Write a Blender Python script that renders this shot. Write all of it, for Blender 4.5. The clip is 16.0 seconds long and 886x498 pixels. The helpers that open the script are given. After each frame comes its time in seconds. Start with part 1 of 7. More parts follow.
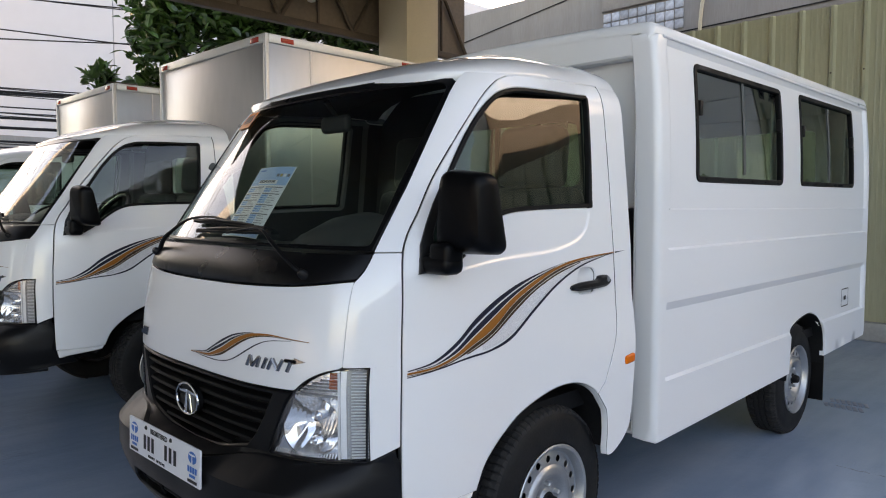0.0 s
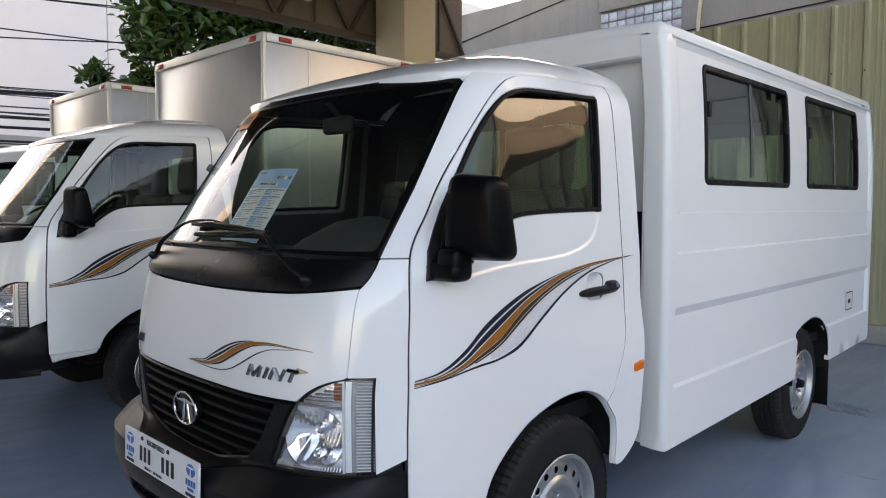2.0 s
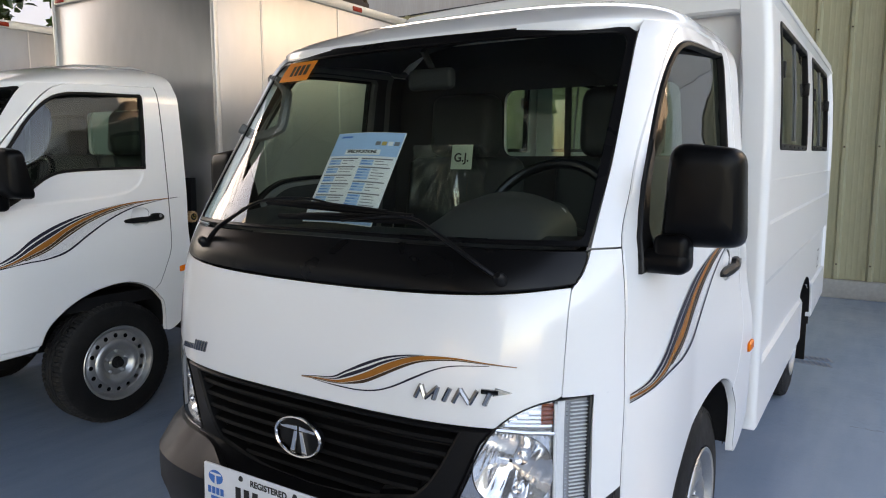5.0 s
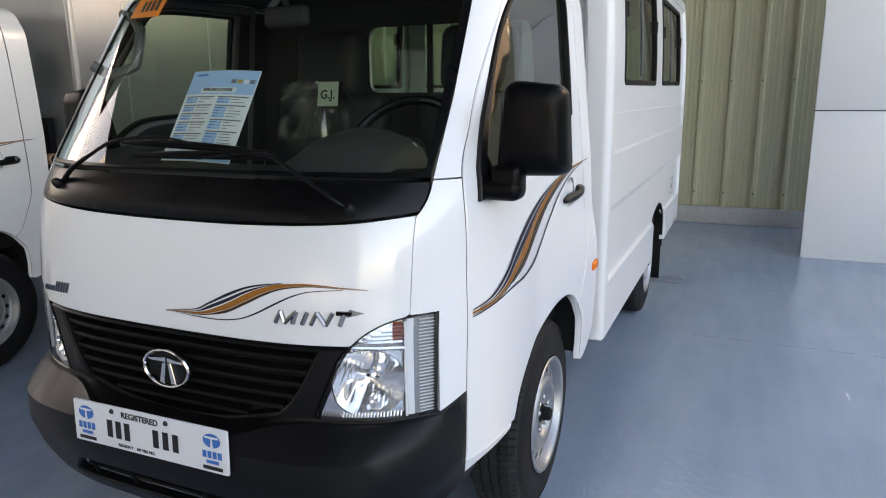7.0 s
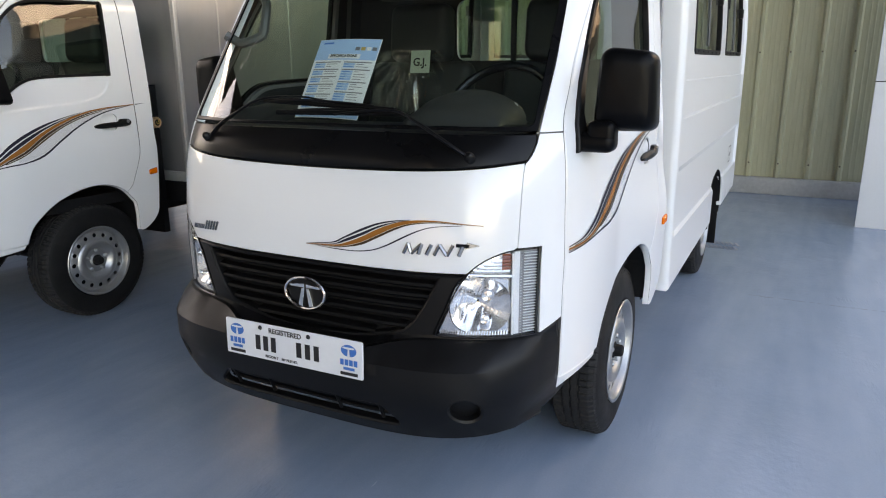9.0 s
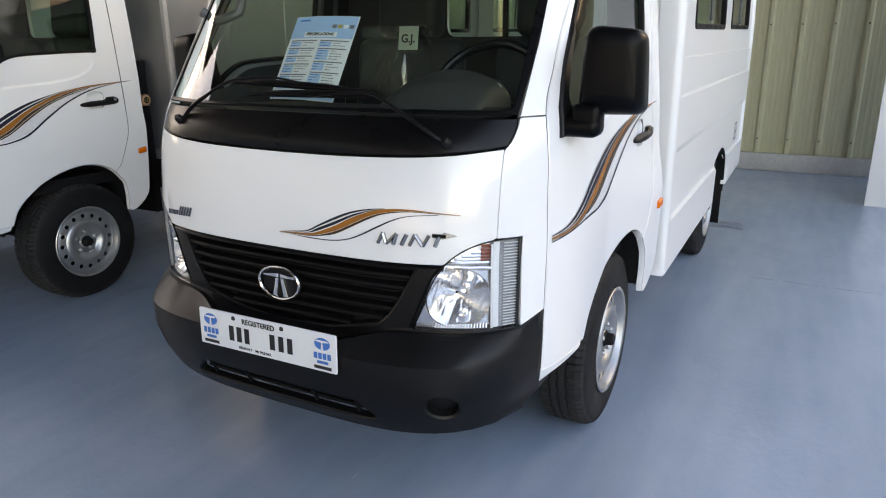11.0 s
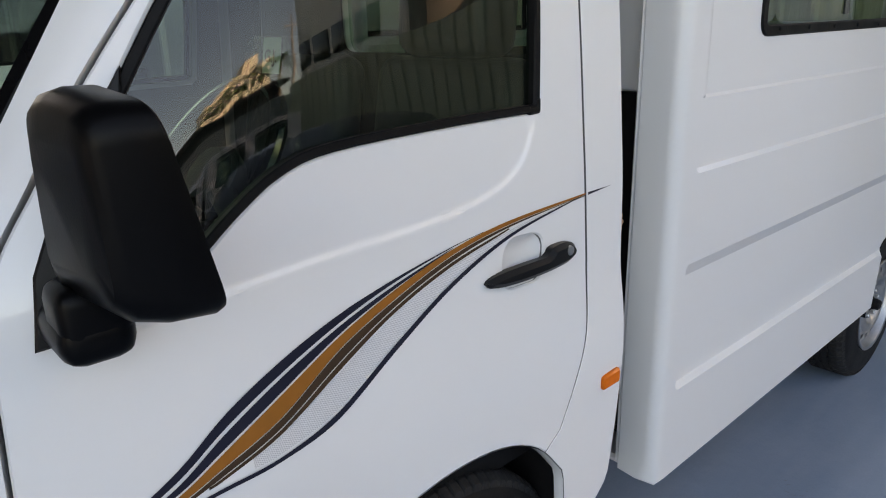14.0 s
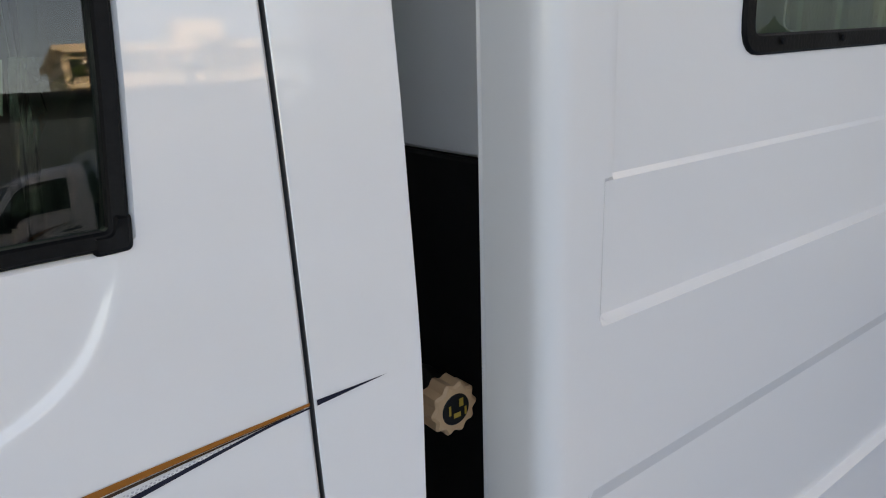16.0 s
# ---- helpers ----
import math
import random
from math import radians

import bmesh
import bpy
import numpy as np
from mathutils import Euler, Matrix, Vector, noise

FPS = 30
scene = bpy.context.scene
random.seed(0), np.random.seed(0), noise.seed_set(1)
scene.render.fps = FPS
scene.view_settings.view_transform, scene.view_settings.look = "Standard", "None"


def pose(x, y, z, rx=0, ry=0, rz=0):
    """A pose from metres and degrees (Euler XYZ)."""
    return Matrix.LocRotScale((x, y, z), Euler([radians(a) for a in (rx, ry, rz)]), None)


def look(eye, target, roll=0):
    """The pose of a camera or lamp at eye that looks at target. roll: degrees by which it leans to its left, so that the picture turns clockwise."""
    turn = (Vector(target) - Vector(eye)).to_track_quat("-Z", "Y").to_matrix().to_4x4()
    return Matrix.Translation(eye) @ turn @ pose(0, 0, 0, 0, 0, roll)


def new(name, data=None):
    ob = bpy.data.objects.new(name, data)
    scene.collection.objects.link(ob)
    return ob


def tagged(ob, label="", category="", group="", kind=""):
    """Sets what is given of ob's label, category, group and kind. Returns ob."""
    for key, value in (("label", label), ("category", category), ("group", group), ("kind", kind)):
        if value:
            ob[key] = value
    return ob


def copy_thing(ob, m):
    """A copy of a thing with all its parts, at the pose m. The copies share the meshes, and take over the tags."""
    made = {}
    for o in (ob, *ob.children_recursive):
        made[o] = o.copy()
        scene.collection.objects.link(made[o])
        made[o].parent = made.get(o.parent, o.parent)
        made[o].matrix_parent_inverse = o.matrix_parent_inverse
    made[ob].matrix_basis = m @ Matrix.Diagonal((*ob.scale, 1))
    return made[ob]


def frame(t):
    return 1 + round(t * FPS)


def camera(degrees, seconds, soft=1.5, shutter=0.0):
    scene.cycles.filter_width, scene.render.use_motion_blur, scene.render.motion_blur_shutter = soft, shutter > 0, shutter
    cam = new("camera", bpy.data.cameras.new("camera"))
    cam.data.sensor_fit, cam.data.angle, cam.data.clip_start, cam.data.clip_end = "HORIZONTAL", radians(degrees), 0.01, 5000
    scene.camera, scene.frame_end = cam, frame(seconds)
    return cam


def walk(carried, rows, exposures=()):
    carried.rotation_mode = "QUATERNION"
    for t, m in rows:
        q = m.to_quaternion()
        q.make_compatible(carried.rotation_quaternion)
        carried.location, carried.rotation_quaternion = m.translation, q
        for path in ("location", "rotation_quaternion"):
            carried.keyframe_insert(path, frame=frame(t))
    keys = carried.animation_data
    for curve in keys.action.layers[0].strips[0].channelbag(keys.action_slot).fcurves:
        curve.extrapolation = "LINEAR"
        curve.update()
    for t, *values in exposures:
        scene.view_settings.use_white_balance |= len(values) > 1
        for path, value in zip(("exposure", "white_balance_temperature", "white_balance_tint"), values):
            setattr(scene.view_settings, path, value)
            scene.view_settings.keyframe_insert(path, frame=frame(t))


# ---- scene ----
cam = camera(65.0, 16.0, 1.1)
PATH = [
    (0, (1.977, -1.787, 1.241), (0.572, -0.368, 1.119), -0.0),
    (0.5, (1.991, -1.772, 1.246), (0.593, -0.347, 1.125), -0.0),
    (1, (1.999, -1.769, 1.248), (0.614, -0.331, 1.128), -0.0),
    (1.5, (1.968, -1.77, 1.249), (0.584, -0.332, 1.127), 0.0),
    (2, (1.91, -1.767, 1.252), (0.516, -0.338, 1.13), 0.1),
    (2.5, (1.789, -1.828, 1.27), (0.386, -0.409, 1.147), 0.2),
    (3, (1.657, -1.913, 1.282), (0.248, -0.498, 1.16), 0.3),
    (3.2, (1.619, -1.925, 1.288), (0.212, -0.509, 1.167), 0.3),
    (5.3, (1.051, -1.995, 1.301), (0.07, -0.275, 1.017), 0.0),
    (5.5, (1.038, -2.006, 1.296), (0.113, -0.26, 0.991), -0.0),
    (6, (1.104, -2.02, 1.301), (0.266, -0.239, 0.943), -0.4),
    (6.5, (1.202, -2.022, 1.288), (0.394, -0.237, 0.888), -0.5),
    (7, (1.239, -2.035, 1.303), (0.448, -0.25, 0.872), -0.5),
    (7.5, (1.242, -2.114, 1.307), (0.431, -0.344, 0.849), -0.4),
    (8, (1.193, -2.265, 1.307), (0.38, -0.499, 0.836), -0.3),
    (8.5, (1.199, -2.354, 1.288), (0.343, -0.614, 0.799), -0.4),
    (8.7, (1.205, -2.364, 1.285), (0.321, -0.64, 0.79), -0.4),
    (10.8, (1.208, -2.323, 1.296), (0.325, -0.618, 0.737), -0.4),
    (11, (1.241, -2.248, 1.304), (0.338, -0.559, 0.728), -0.5),
    (11.5, (1.327, -2.039, 1.312), (0.279, -0.441, 0.723), -0.6),
    (12, (1.401, -1.818, 1.295), (0.251, -0.294, 0.701), -0.9),
    (12.5, (1.441, -1.537, 1.338), (0.252, -0.043, 0.743), -0.9),
    (13, (1.581, -1.296, 1.338), (0.31, 0.128, 0.741), -0.9),
    (13.5, (1.552, -0.979, 1.339), (0.208, 0.373, 0.735), -0.9),
    (14, (1.45, -0.683, 1.379), (0.031, 0.585, 0.764), -1.4),
    (14.5, (1.375, -0.396, 1.409), (-0.108, 0.799, 0.799), -1.3),
    (15, (1.243, -0.207, 1.412), (-0.292, 0.919, 0.796), -1.1),
    (15.5, (1.169, -0.038, 1.398), (-0.373, 1.086, 0.796), -1.4),
    (16, (1.19, 0.097, 1.367), (-0.33, 1.261, 0.789), -1.9),
]
walk(cam, [(t, look(eye, target, roll)) for t, eye, target, roll in PATH], [(t, e, k, 22) for t, e, k in ((0, 2.12, 9100), (3.2, 2.26, 9100), (5.5, 2.62, 9450), (7, 2.60, 9500), (8.5, 2.74, 9600), (11, 2.82, 9850), (12.5, 2.36, 9850), (13.5, 2.05, 9700), (15, 1.93, 9500), (16, 1.83, 9450))])

# ---- world, sun, exposure ----
world = bpy.data.worlds.new("world")
scene.world = world
world.use_nodes = True
sky = world.node_tree.nodes.new("ShaderNodeTexSky")
sky.sky_type, sky.sun_disc = "NISHITA", False
sky.sun_elevation, sky.sun_rotation = radians(21), radians(-60)
sky.air_density, sky.dust_density, sky.ozone_density = 1.0, 1.0, 1.0
world.node_tree.nodes["Background"].inputs["Strength"].default_value = 0.15
world.node_tree.links.new(sky.outputs[0], world.node_tree.nodes["Background"].inputs["Color"])
sun = new("sun", bpy.data.lights.new("sun", "SUN"))
sun.data.energy, sun.data.angle, sun.data.color = 5.0, radians(1), (1.0, 0.93, 0.82)
sun.matrix_world = look((0, 0, 0), (0.81, -0.47, -0.36))


# ---- materials ----
def material(name, color, rough=0.5, metal=0.0, vary=0.06, grain=60.0, patch=3.0, bump=0.0, coat=0.0, dirt=None, dirt_amount=0.0, random_tone=0.0, stretch=None, spec=0.5, rough_vary=0.15):
    m = bpy.data.materials.new(name)
    m.use_nodes = True
    nt = m.node_tree
    b = nt.nodes["Principled BSDF"]
    b.inputs["Roughness"].default_value, b.inputs["Metallic"].default_value = rough, metal
    b.inputs["Specular IOR Level"].default_value = spec
    b.inputs["Coat Weight"].default_value, b.inputs["Coat Roughness"].default_value = coat, 0.04
    tc = nt.nodes.new("ShaderNodeTexCoord")
    src = tc.outputs["Object"]
    if stretch:
        mp = nt.nodes.new("ShaderNodeMapping")
        mp.inputs["Scale"].default_value = stretch
        nt.links.new(src, mp.inputs["Vector"])
        src = mp.outputs["Vector"]
    n1, n2 = nt.nodes.new("ShaderNodeTexNoise"), nt.nodes.new("ShaderNodeTexNoise")
    for n, s, d in ((n1, grain, 3), (n2, patch, 5)):
        n.inputs["Scale"].default_value, n.inputs["Detail"].default_value = s, d
        nt.links.new(src, n.inputs["Vector"])
    add = nt.nodes.new("ShaderNodeMath")
    add.operation = "ADD"
    nt.links.new(n1.outputs["Fac"], add.inputs[0])
    nt.links.new(n2.outputs["Fac"], add.inputs[1])
    rng = nt.nodes.new("ShaderNodeMapRange")
    rng.inputs["From Min"].default_value, rng.inputs["From Max"].default_value = 0.6, 1.4
    rng.inputs["To Min"].default_value, rng.inputs["To Max"].default_value = 1 - vary, 1 + vary
    rng.interpolation_type = "SMOOTHSTEP"
    nt.links.new(add.outputs[0], rng.inputs["Value"])
    hsv = nt.nodes.new("ShaderNodeHueSaturation")
    hsv.inputs["Color"].default_value = (*color, 1)
    val = rng.outputs[0]
    if random_tone:
        info = nt.nodes.new("ShaderNodeObjectInfo")
        r2 = nt.nodes.new("ShaderNodeMapRange")
        r2.inputs["To Min"].default_value, r2.inputs["To Max"].default_value = 1 - random_tone, 1 + random_tone
        nt.links.new(info.outputs["Random"], r2.inputs["Value"])
        mul = nt.nodes.new("ShaderNodeMath")
        mul.operation = "MULTIPLY"
        nt.links.new(val, mul.inputs[0])
        nt.links.new(r2.outputs[0], mul.inputs[1])
        val = mul.outputs[0]
    nt.links.new(val, hsv.inputs["Value"])
    out = hsv.outputs["Color"]
    if dirt:
        n3 = nt.nodes.new("ShaderNodeTexNoise")
        n3.inputs["Scale"].default_value, n3.inputs["Detail"].default_value, n3.inputs["Roughness"].default_value = patch * 0.6, 8, 0.7
        nt.links.new(src, n3.inputs["Vector"])
        r3 = nt.nodes.new("ShaderNodeMapRange")
        r3.inputs["From Min"].default_value, r3.inputs["From Max"].default_value, r3.inputs["To Max"].default_value = 0.48, 0.72, dirt_amount
        nt.links.new(n3.outputs["Fac"], r3.inputs["Value"])
        mix = nt.nodes.new("ShaderNodeMix")
        mix.data_type = "RGBA"
        mix.inputs["B"].default_value = (*dirt, 1)
        nt.links.new(r3.outputs[0], mix.inputs["Factor"])
        nt.links.new(out, mix.inputs["A"])
        out = mix.outputs["Result"]
    nt.links.new(out, b.inputs["Base Color"])
    rr = nt.nodes.new("ShaderNodeMapRange")
    rr.inputs["From Min"].default_value, rr.inputs["From Max"].default_value = 0.2, 0.8
    rr.interpolation_type = "SMOOTHSTEP"
    rr.inputs["To Min"].default_value, rr.inputs["To Max"].default_value = max(0.02, rough * (1 - rough_vary)), min(1, rough * (1 + rough_vary))
    nt.links.new(n2.outputs["Fac"], rr.inputs["Value"])
    if rough_vary:
        nt.links.new(rr.outputs[0], b.inputs["Roughness"])
    if bump:
        bp = nt.nodes.new("ShaderNodeBump")
        bp.inputs["Strength"].default_value, bp.inputs["Distance"].default_value = bump, 0.002
        nt.links.new(n1.outputs["Fac"], bp.inputs["Height"])
        nt.links.new(bp.outputs[0], b.inputs["Normal"])
    return m


def glass(name, tint, gloss_rough=0.0, facing=0.075):
    """A thin pane: tinted see-through, with a gloss that grows towards grazing, the same from both sides."""
    m = bpy.data.materials.new(name)
    m.use_nodes = True
    nt = m.node_tree
    nt.nodes.remove(nt.nodes["Principled BSDF"])
    tr, gl, mx, lw, pw, ma = [nt.nodes.new(k) for k in ("ShaderNodeBsdfTransparent", "ShaderNodeBsdfGlossy", "ShaderNodeMixShader", "ShaderNodeLayerWeight", "ShaderNodeMath", "ShaderNodeMath")]
    tr.inputs["Color"].default_value = (*tint, 1)
    gl.inputs["Roughness"].default_value = gloss_rough
    lw.inputs["Blend"].default_value = 0.5
    pw.operation, pw.inputs[1].default_value = "POWER", 4.2
    ma.operation, ma.inputs[1].default_value, ma.inputs[2].default_value = "MULTIPLY_ADD", 1 - facing, facing
    nt.links.new(lw.outputs["Facing"], pw.inputs[0])
    nt.links.new(pw.outputs[0], ma.inputs[0])
    nt.links.new(ma.outputs[0], mx.inputs[0])
    nt.links.new(tr.outputs[0], mx.inputs[1])
    nt.links.new(gl.outputs[0], mx.inputs[2])
    nt.links.new(mx.outputs[0], nt.nodes["Material Output"].inputs["Surface"])
    return m


def lamp_material(name, color, strength):
    m = bpy.data.materials.new(name)
    m.use_nodes = True
    b = m.node_tree.nodes["Principled BSDF"]
    b.inputs["Emission Color"].default_value, b.inputs["Emission Strength"].default_value = (*color, 1), strength
    return m


WHITE = material("white_car_paint", (0.80, 0.81, 0.82), 0.30, vary=0.0, grain=300, patch=1.5, bump=0.012, coat=1.0, rough_vary=0.0)
FIBRE = material("white_body_paint", (0.78, 0.79, 0.80), 0.33, vary=0.0, grain=120, patch=2.0, bump=0.03, coat=0.4, rough_vary=0.0)
BLACK = material("black_moulded_plastic", (0.0045, 0.0045, 0.005), 0.42, vary=0.2, grain=500, patch=6, bump=0.08, spec=0.26)
GLOSSBLACK = material("black_enamel", (0.008, 0.008, 0.009), 0.18, vary=0.1)
FRIT = material("black_glass_border", (0.004, 0.004, 0.0045), 0.3, vary=0.1, spec=0.12)
FACET = material("faceted_reflector", (0.90, 0.90, 0.91), 0.10, metal=0.9, vary=0.1, grain=75, patch=30, bump=0.9)
RUBBER = material("black_rubber", (0.005, 0.005, 0.0055), 0.5, spec=0.14, vary=0.3, grain=200, patch=10, bump=0.2)
TYRE = material("tyre_rubber", (0.008, 0.008, 0.0085), 0.6, spec=0.22, vary=0.3, grain=150, patch=12, bump=0.3, dirt=(0.035, 0.033, 0.031), dirt_amount=0.25)
TREAD = material("worn_tread_rubber", (0.020, 0.020, 0.021), 0.7, spec=0.2, vary=0.3, grain=120, patch=10, bump=0.3, dirt=(0.05, 0.048, 0.045), dirt_amount=0.4)
STEEL = material("silver_wheel_paint", (0.40, 0.41, 0.42), 0.36, metal=0.8, vary=0.08, grain=200, patch=15, dirt=(0.2, 0.19, 0.18), dirt_amount=0.25)
CHROME = material("chrome", (0.82, 0.83, 0.85), 0.06, metal=1.0, vary=0.03)
REFLECTOR = material("lamp_reflector", (0.93, 0.93, 0.94), 0.09, metal=0.85, vary=0.04)
MILKY = material("frosted_lens_rib", (0.80, 0.81, 0.82), 0.25, metal=0.2, vary=0.06, coat=0.5)
AMBER = material("amber_lens", (0.80, 0.15, 0.002), 0.2, vary=0.1, grain=180, coat=0.1, spec=0.25)
DEEPAMBER = material("deep_amber_lens", (0.26, 0.045, 0.012), 0.2, vary=0.1, coat=0.3)
COWL = material("satin_black_plastic", (0.004, 0.004, 0.0045), 0.30, vary=0.15, grain=500, patch=6, bump=0.04, spec=0.22)
MIRROR = material("mirror_housing_plastic", (0.003, 0.003, 0.0035), 0.34, vary=0.15, grain=500, patch=6, bump=0.06, spec=0.11)
SLAT = material("grille_plastic", (0.004, 0.004, 0.0045), 0.5, vary=0.2, spec=0.16)
BADGE = material("dark_chrome", (0.24, 0.24, 0.25), 0.14, metal=1.0, vary=0.04)
RED = material("red_lens", (0.34, 0.02, 0.008), 0.25, vary=0.1, coat=0.2, spec=0.3)
NAVY = material("navy_decal", (0.014, 0.015, 0.029), 0.4, vary=0.05, spec=0.25)
BROWN = material("copper_decal", (0.345, 0.123, 0.021), 0.4, vary=0.06, spec=0.25)
DARKBROWN = material("dark_brown_decal", (0.06, 0.034, 0.018), 0.4, vary=0.06, spec=0.25)
GREYDOT = material("grey_print", (0.42, 0.42, 0.43), 0.35, vary=0.05)


def dotted(name, pitch, ink, ground):
    """A printed grid of dots on a pale ground, laid on the door's own plane."""
    m = material(name, ground, 0.35, vary=0.03)
    nt = m.node_tree
    b = nt.nodes["Principled BSDF"]
    old = b.inputs["Base Color"].links[0].from_socket
    tc, mp, vo = [nt.nodes.new(k) for k in ("ShaderNodeTexCoord", "ShaderNodeMapping", "ShaderNodeTexVoronoi")]
    mp.inputs["Scale"].default_value = (0, 1 / pitch, 1 / pitch)
    mp.inputs["Rotation"].default_value = (radians(28), 0, 0)
    vo.inputs["Randomness"].default_value, vo.inputs["Scale"].default_value = 0.0, 1.0
    nt.links.new(tc.outputs["Object"], mp.inputs["Vector"])
    nt.links.new(mp.outputs["Vector"], vo.inputs["Vector"])
    lt = nt.nodes.new("ShaderNodeMath")
    lt.operation = "LESS_THAN"
    lt.inputs[1].default_value = 0.36
    nt.links.new(vo.outputs["Distance"], lt.inputs[0])
    mx = nt.nodes.new("ShaderNodeMix")
    mx.data_type = "RGBA"
    mx.inputs["B"].default_value = (*ink, 1)
    nt.links.new(lt.outputs[0], mx.inputs["Factor"])
    nt.links.new(old, mx.inputs["A"])
    nt.links.new(mx.outputs["Result"], b.inputs["Base Color"])
    return m


HALFTONE = dotted("halftone_decal", 0.0026, (0.46, 0.46, 0.49), (0.74, 0.75, 0.76))
INTERIOR = material("dark_grey_trim", (0.018, 0.019, 0.020), 0.65, spec=0.3, vary=0.15, grain=350, bump=0.2)
SEAT = material("grey_seat_vinyl", (0.022, 0.024, 0.026), 0.55, spec=0.3, vary=0.15, grain=250, bump=0.2)
CLUSTER = material("grey_hood_plastic", (0.04, 0.041, 0.041), 0.6, spec=0.3, vary=0.1, grain=350, bump=0.2)
WINDSCREEN = glass("windscreen_glass", (0.88, 0.95, 0.905))
SIDEGLASS = glass("tinted_side_glass", (0.56, 0.72, 0.62))
BODYGLASS = glass("tinted_body_glass", (0.56, 0.68, 0.61))
CLEAR = glass("clear_lens", (0.96, 0.97, 0.98), facing=0.05)
# dark grey on white panels' inner edges: the shade in the gaps as colour
GAP_SHADE = material("shaded_panel_edge", (0.12, 0.125, 0.13), 0.5)
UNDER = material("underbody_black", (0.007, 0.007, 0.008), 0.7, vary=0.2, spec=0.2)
ALU = material("brushed_box_sheet", (0.43, 0.43, 0.435), 0.30, metal=0.8, vary=0.05, grain=14, patch=0.7, bump=0.06, stretch=(1, 1, .4), rough_vary=0.15)
BOXFRAME = material("box_frame_aluminium", (0.58, 0.58, 0.57), 0.4, metal=0.6, vary=0.05)


# ---- mesh helpers ----
from mathutils.geometry import delaunay_2d_cdt


def finish(name, bm, mat, parent=None, label="", smooth=True, sharp=35):
    me = bpy.data.meshes.new(name)
    bmesh.ops.recalc_face_normals(bm, faces=bm.faces)
    if smooth:
        lim = radians(sharp)
        for f in bm.faces:
            f.smooth = True
        for e in bm.edges:
            if len(e.link_faces) == 2 and e.calc_face_angle(0) > lim:
                e.smooth = False
    bm.to_mesh(me)
    bm.free()
    for k in (mat if isinstance(mat, (list, tuple)) else [mat]):
        me.materials.append(k)
    ob = new(name, me)
    if parent:
        ob.parent = parent
    if label:
        ob["label"] = label
    return ob


def part(name, bm, mat, parent, label="", smooth=True, sharp=35):
    return finish(name, bm, mat, parent, label, smooth, sharp)


def thing(name, label, category, group="", kind=""):
    return tagged(new(name), label, category, group, kind)


def box(bm, lo, hi, bevel=0.0, segs=2, m=None):
    x0, y0, z0 = lo
    x1, y1, z1 = hi
    b = bmesh.new()
    v = [b.verts.new(p) for p in ((x0, y0, z0), (x1, y0, z0), (x1, y1, z0), (x0, y1, z0), (x0, y0, z1), (x1, y0, z1), (x1, y1, z1), (x0, y1, z1))]
    for f in ((0, 3, 2, 1), (4, 5, 6, 7), (0, 1, 5, 4), (1, 2, 6, 5), (2, 3, 7, 6), (3, 0, 4, 7)):
        b.faces.new([v[i] for i in f])
    if bevel:
        bmesh.ops.bevel(b, geom=list(b.edges), offset=bevel, segments=segs, affect="EDGES", profile=0.5)
    join(bm, b, m)
    return bm


def join(bm, other, m=None, mat=0):
    if m:
        bmesh.ops.transform(other, matrix=m, verts=other.verts)
    vs = {v: bm.verts.new(v.co) for v in other.verts}
    for f in other.faces:
        try:
            nf = bm.faces.new([vs[v] for v in f.verts])
            nf.material_index = mat or f.material_index
        except ValueError:
            pass
    other.free()


def lathe(bm, prof, segs=48, axis="X", m=None, a0=0.0, a1=360.0):
    """Turns a profile of (radius, height along the axis)."""
    full = abs(a1 - a0 - 360) < 1e-6
    b = bmesh.new()
    rings = []
    for i in range(segs + (0 if full else 1)):
        a = radians(a0 + (a1 - a0) * i / segs)
        c, s = math.cos(a), math.sin(a)
        rings.append([b.verts.new({"X": (h, r * c, r * s), "Y": (r * c, h, r * s), "Z": (r * c, r * s, h)}[axis]) for r, h in prof])
    for i in range(segs):
        p, q = rings[i], rings[(i + 1) % len(rings)]
        for k in range(len(prof) - 1):
            b.faces.new((p[k], q[k], q[k + 1], p[k + 1]))
    bmesh.ops.remove_doubles(b, verts=b.verts, dist=1e-5)
    join(bm, b, m)
    return bm


def tube(bm, pts, r, segs=8, caps=True, flat=1.0):
    """A round bar along points; r may be a list."""
    pts = [Vector(p) for p in pts]
    rs = r if isinstance(r, (list, tuple)) else [r] * len(pts)
    rings, up = [], None
    for i, p in enumerate(pts):
        d = (pts[min(i + 1, len(pts) - 1)] - pts[max(i - 1, 0)]).normalized()
        if up is None:
            up = Vector((0, 0, 1)) if abs(d.z) < 0.9 else Vector((1, 0, 0))
        side_v = d.cross(up).normalized()
        up = side_v.cross(d).normalized()
        rings.append([bm.verts.new(p + float(rs[i]) * (math.cos(2 * math.pi * k / segs) * side_v + flat * math.sin(2 * math.pi * k / segs) * up)) for k in range(segs)])
    for a, b in zip(rings, rings[1:]):
        for k in range(segs):
            bm.faces.new((a[k], a[(k + 1) % segs], b[(k + 1) % segs], b[k]))
    if caps:
        bm.faces.new(rings[0])
        bm.faces.new(rings[-1])
    return bm


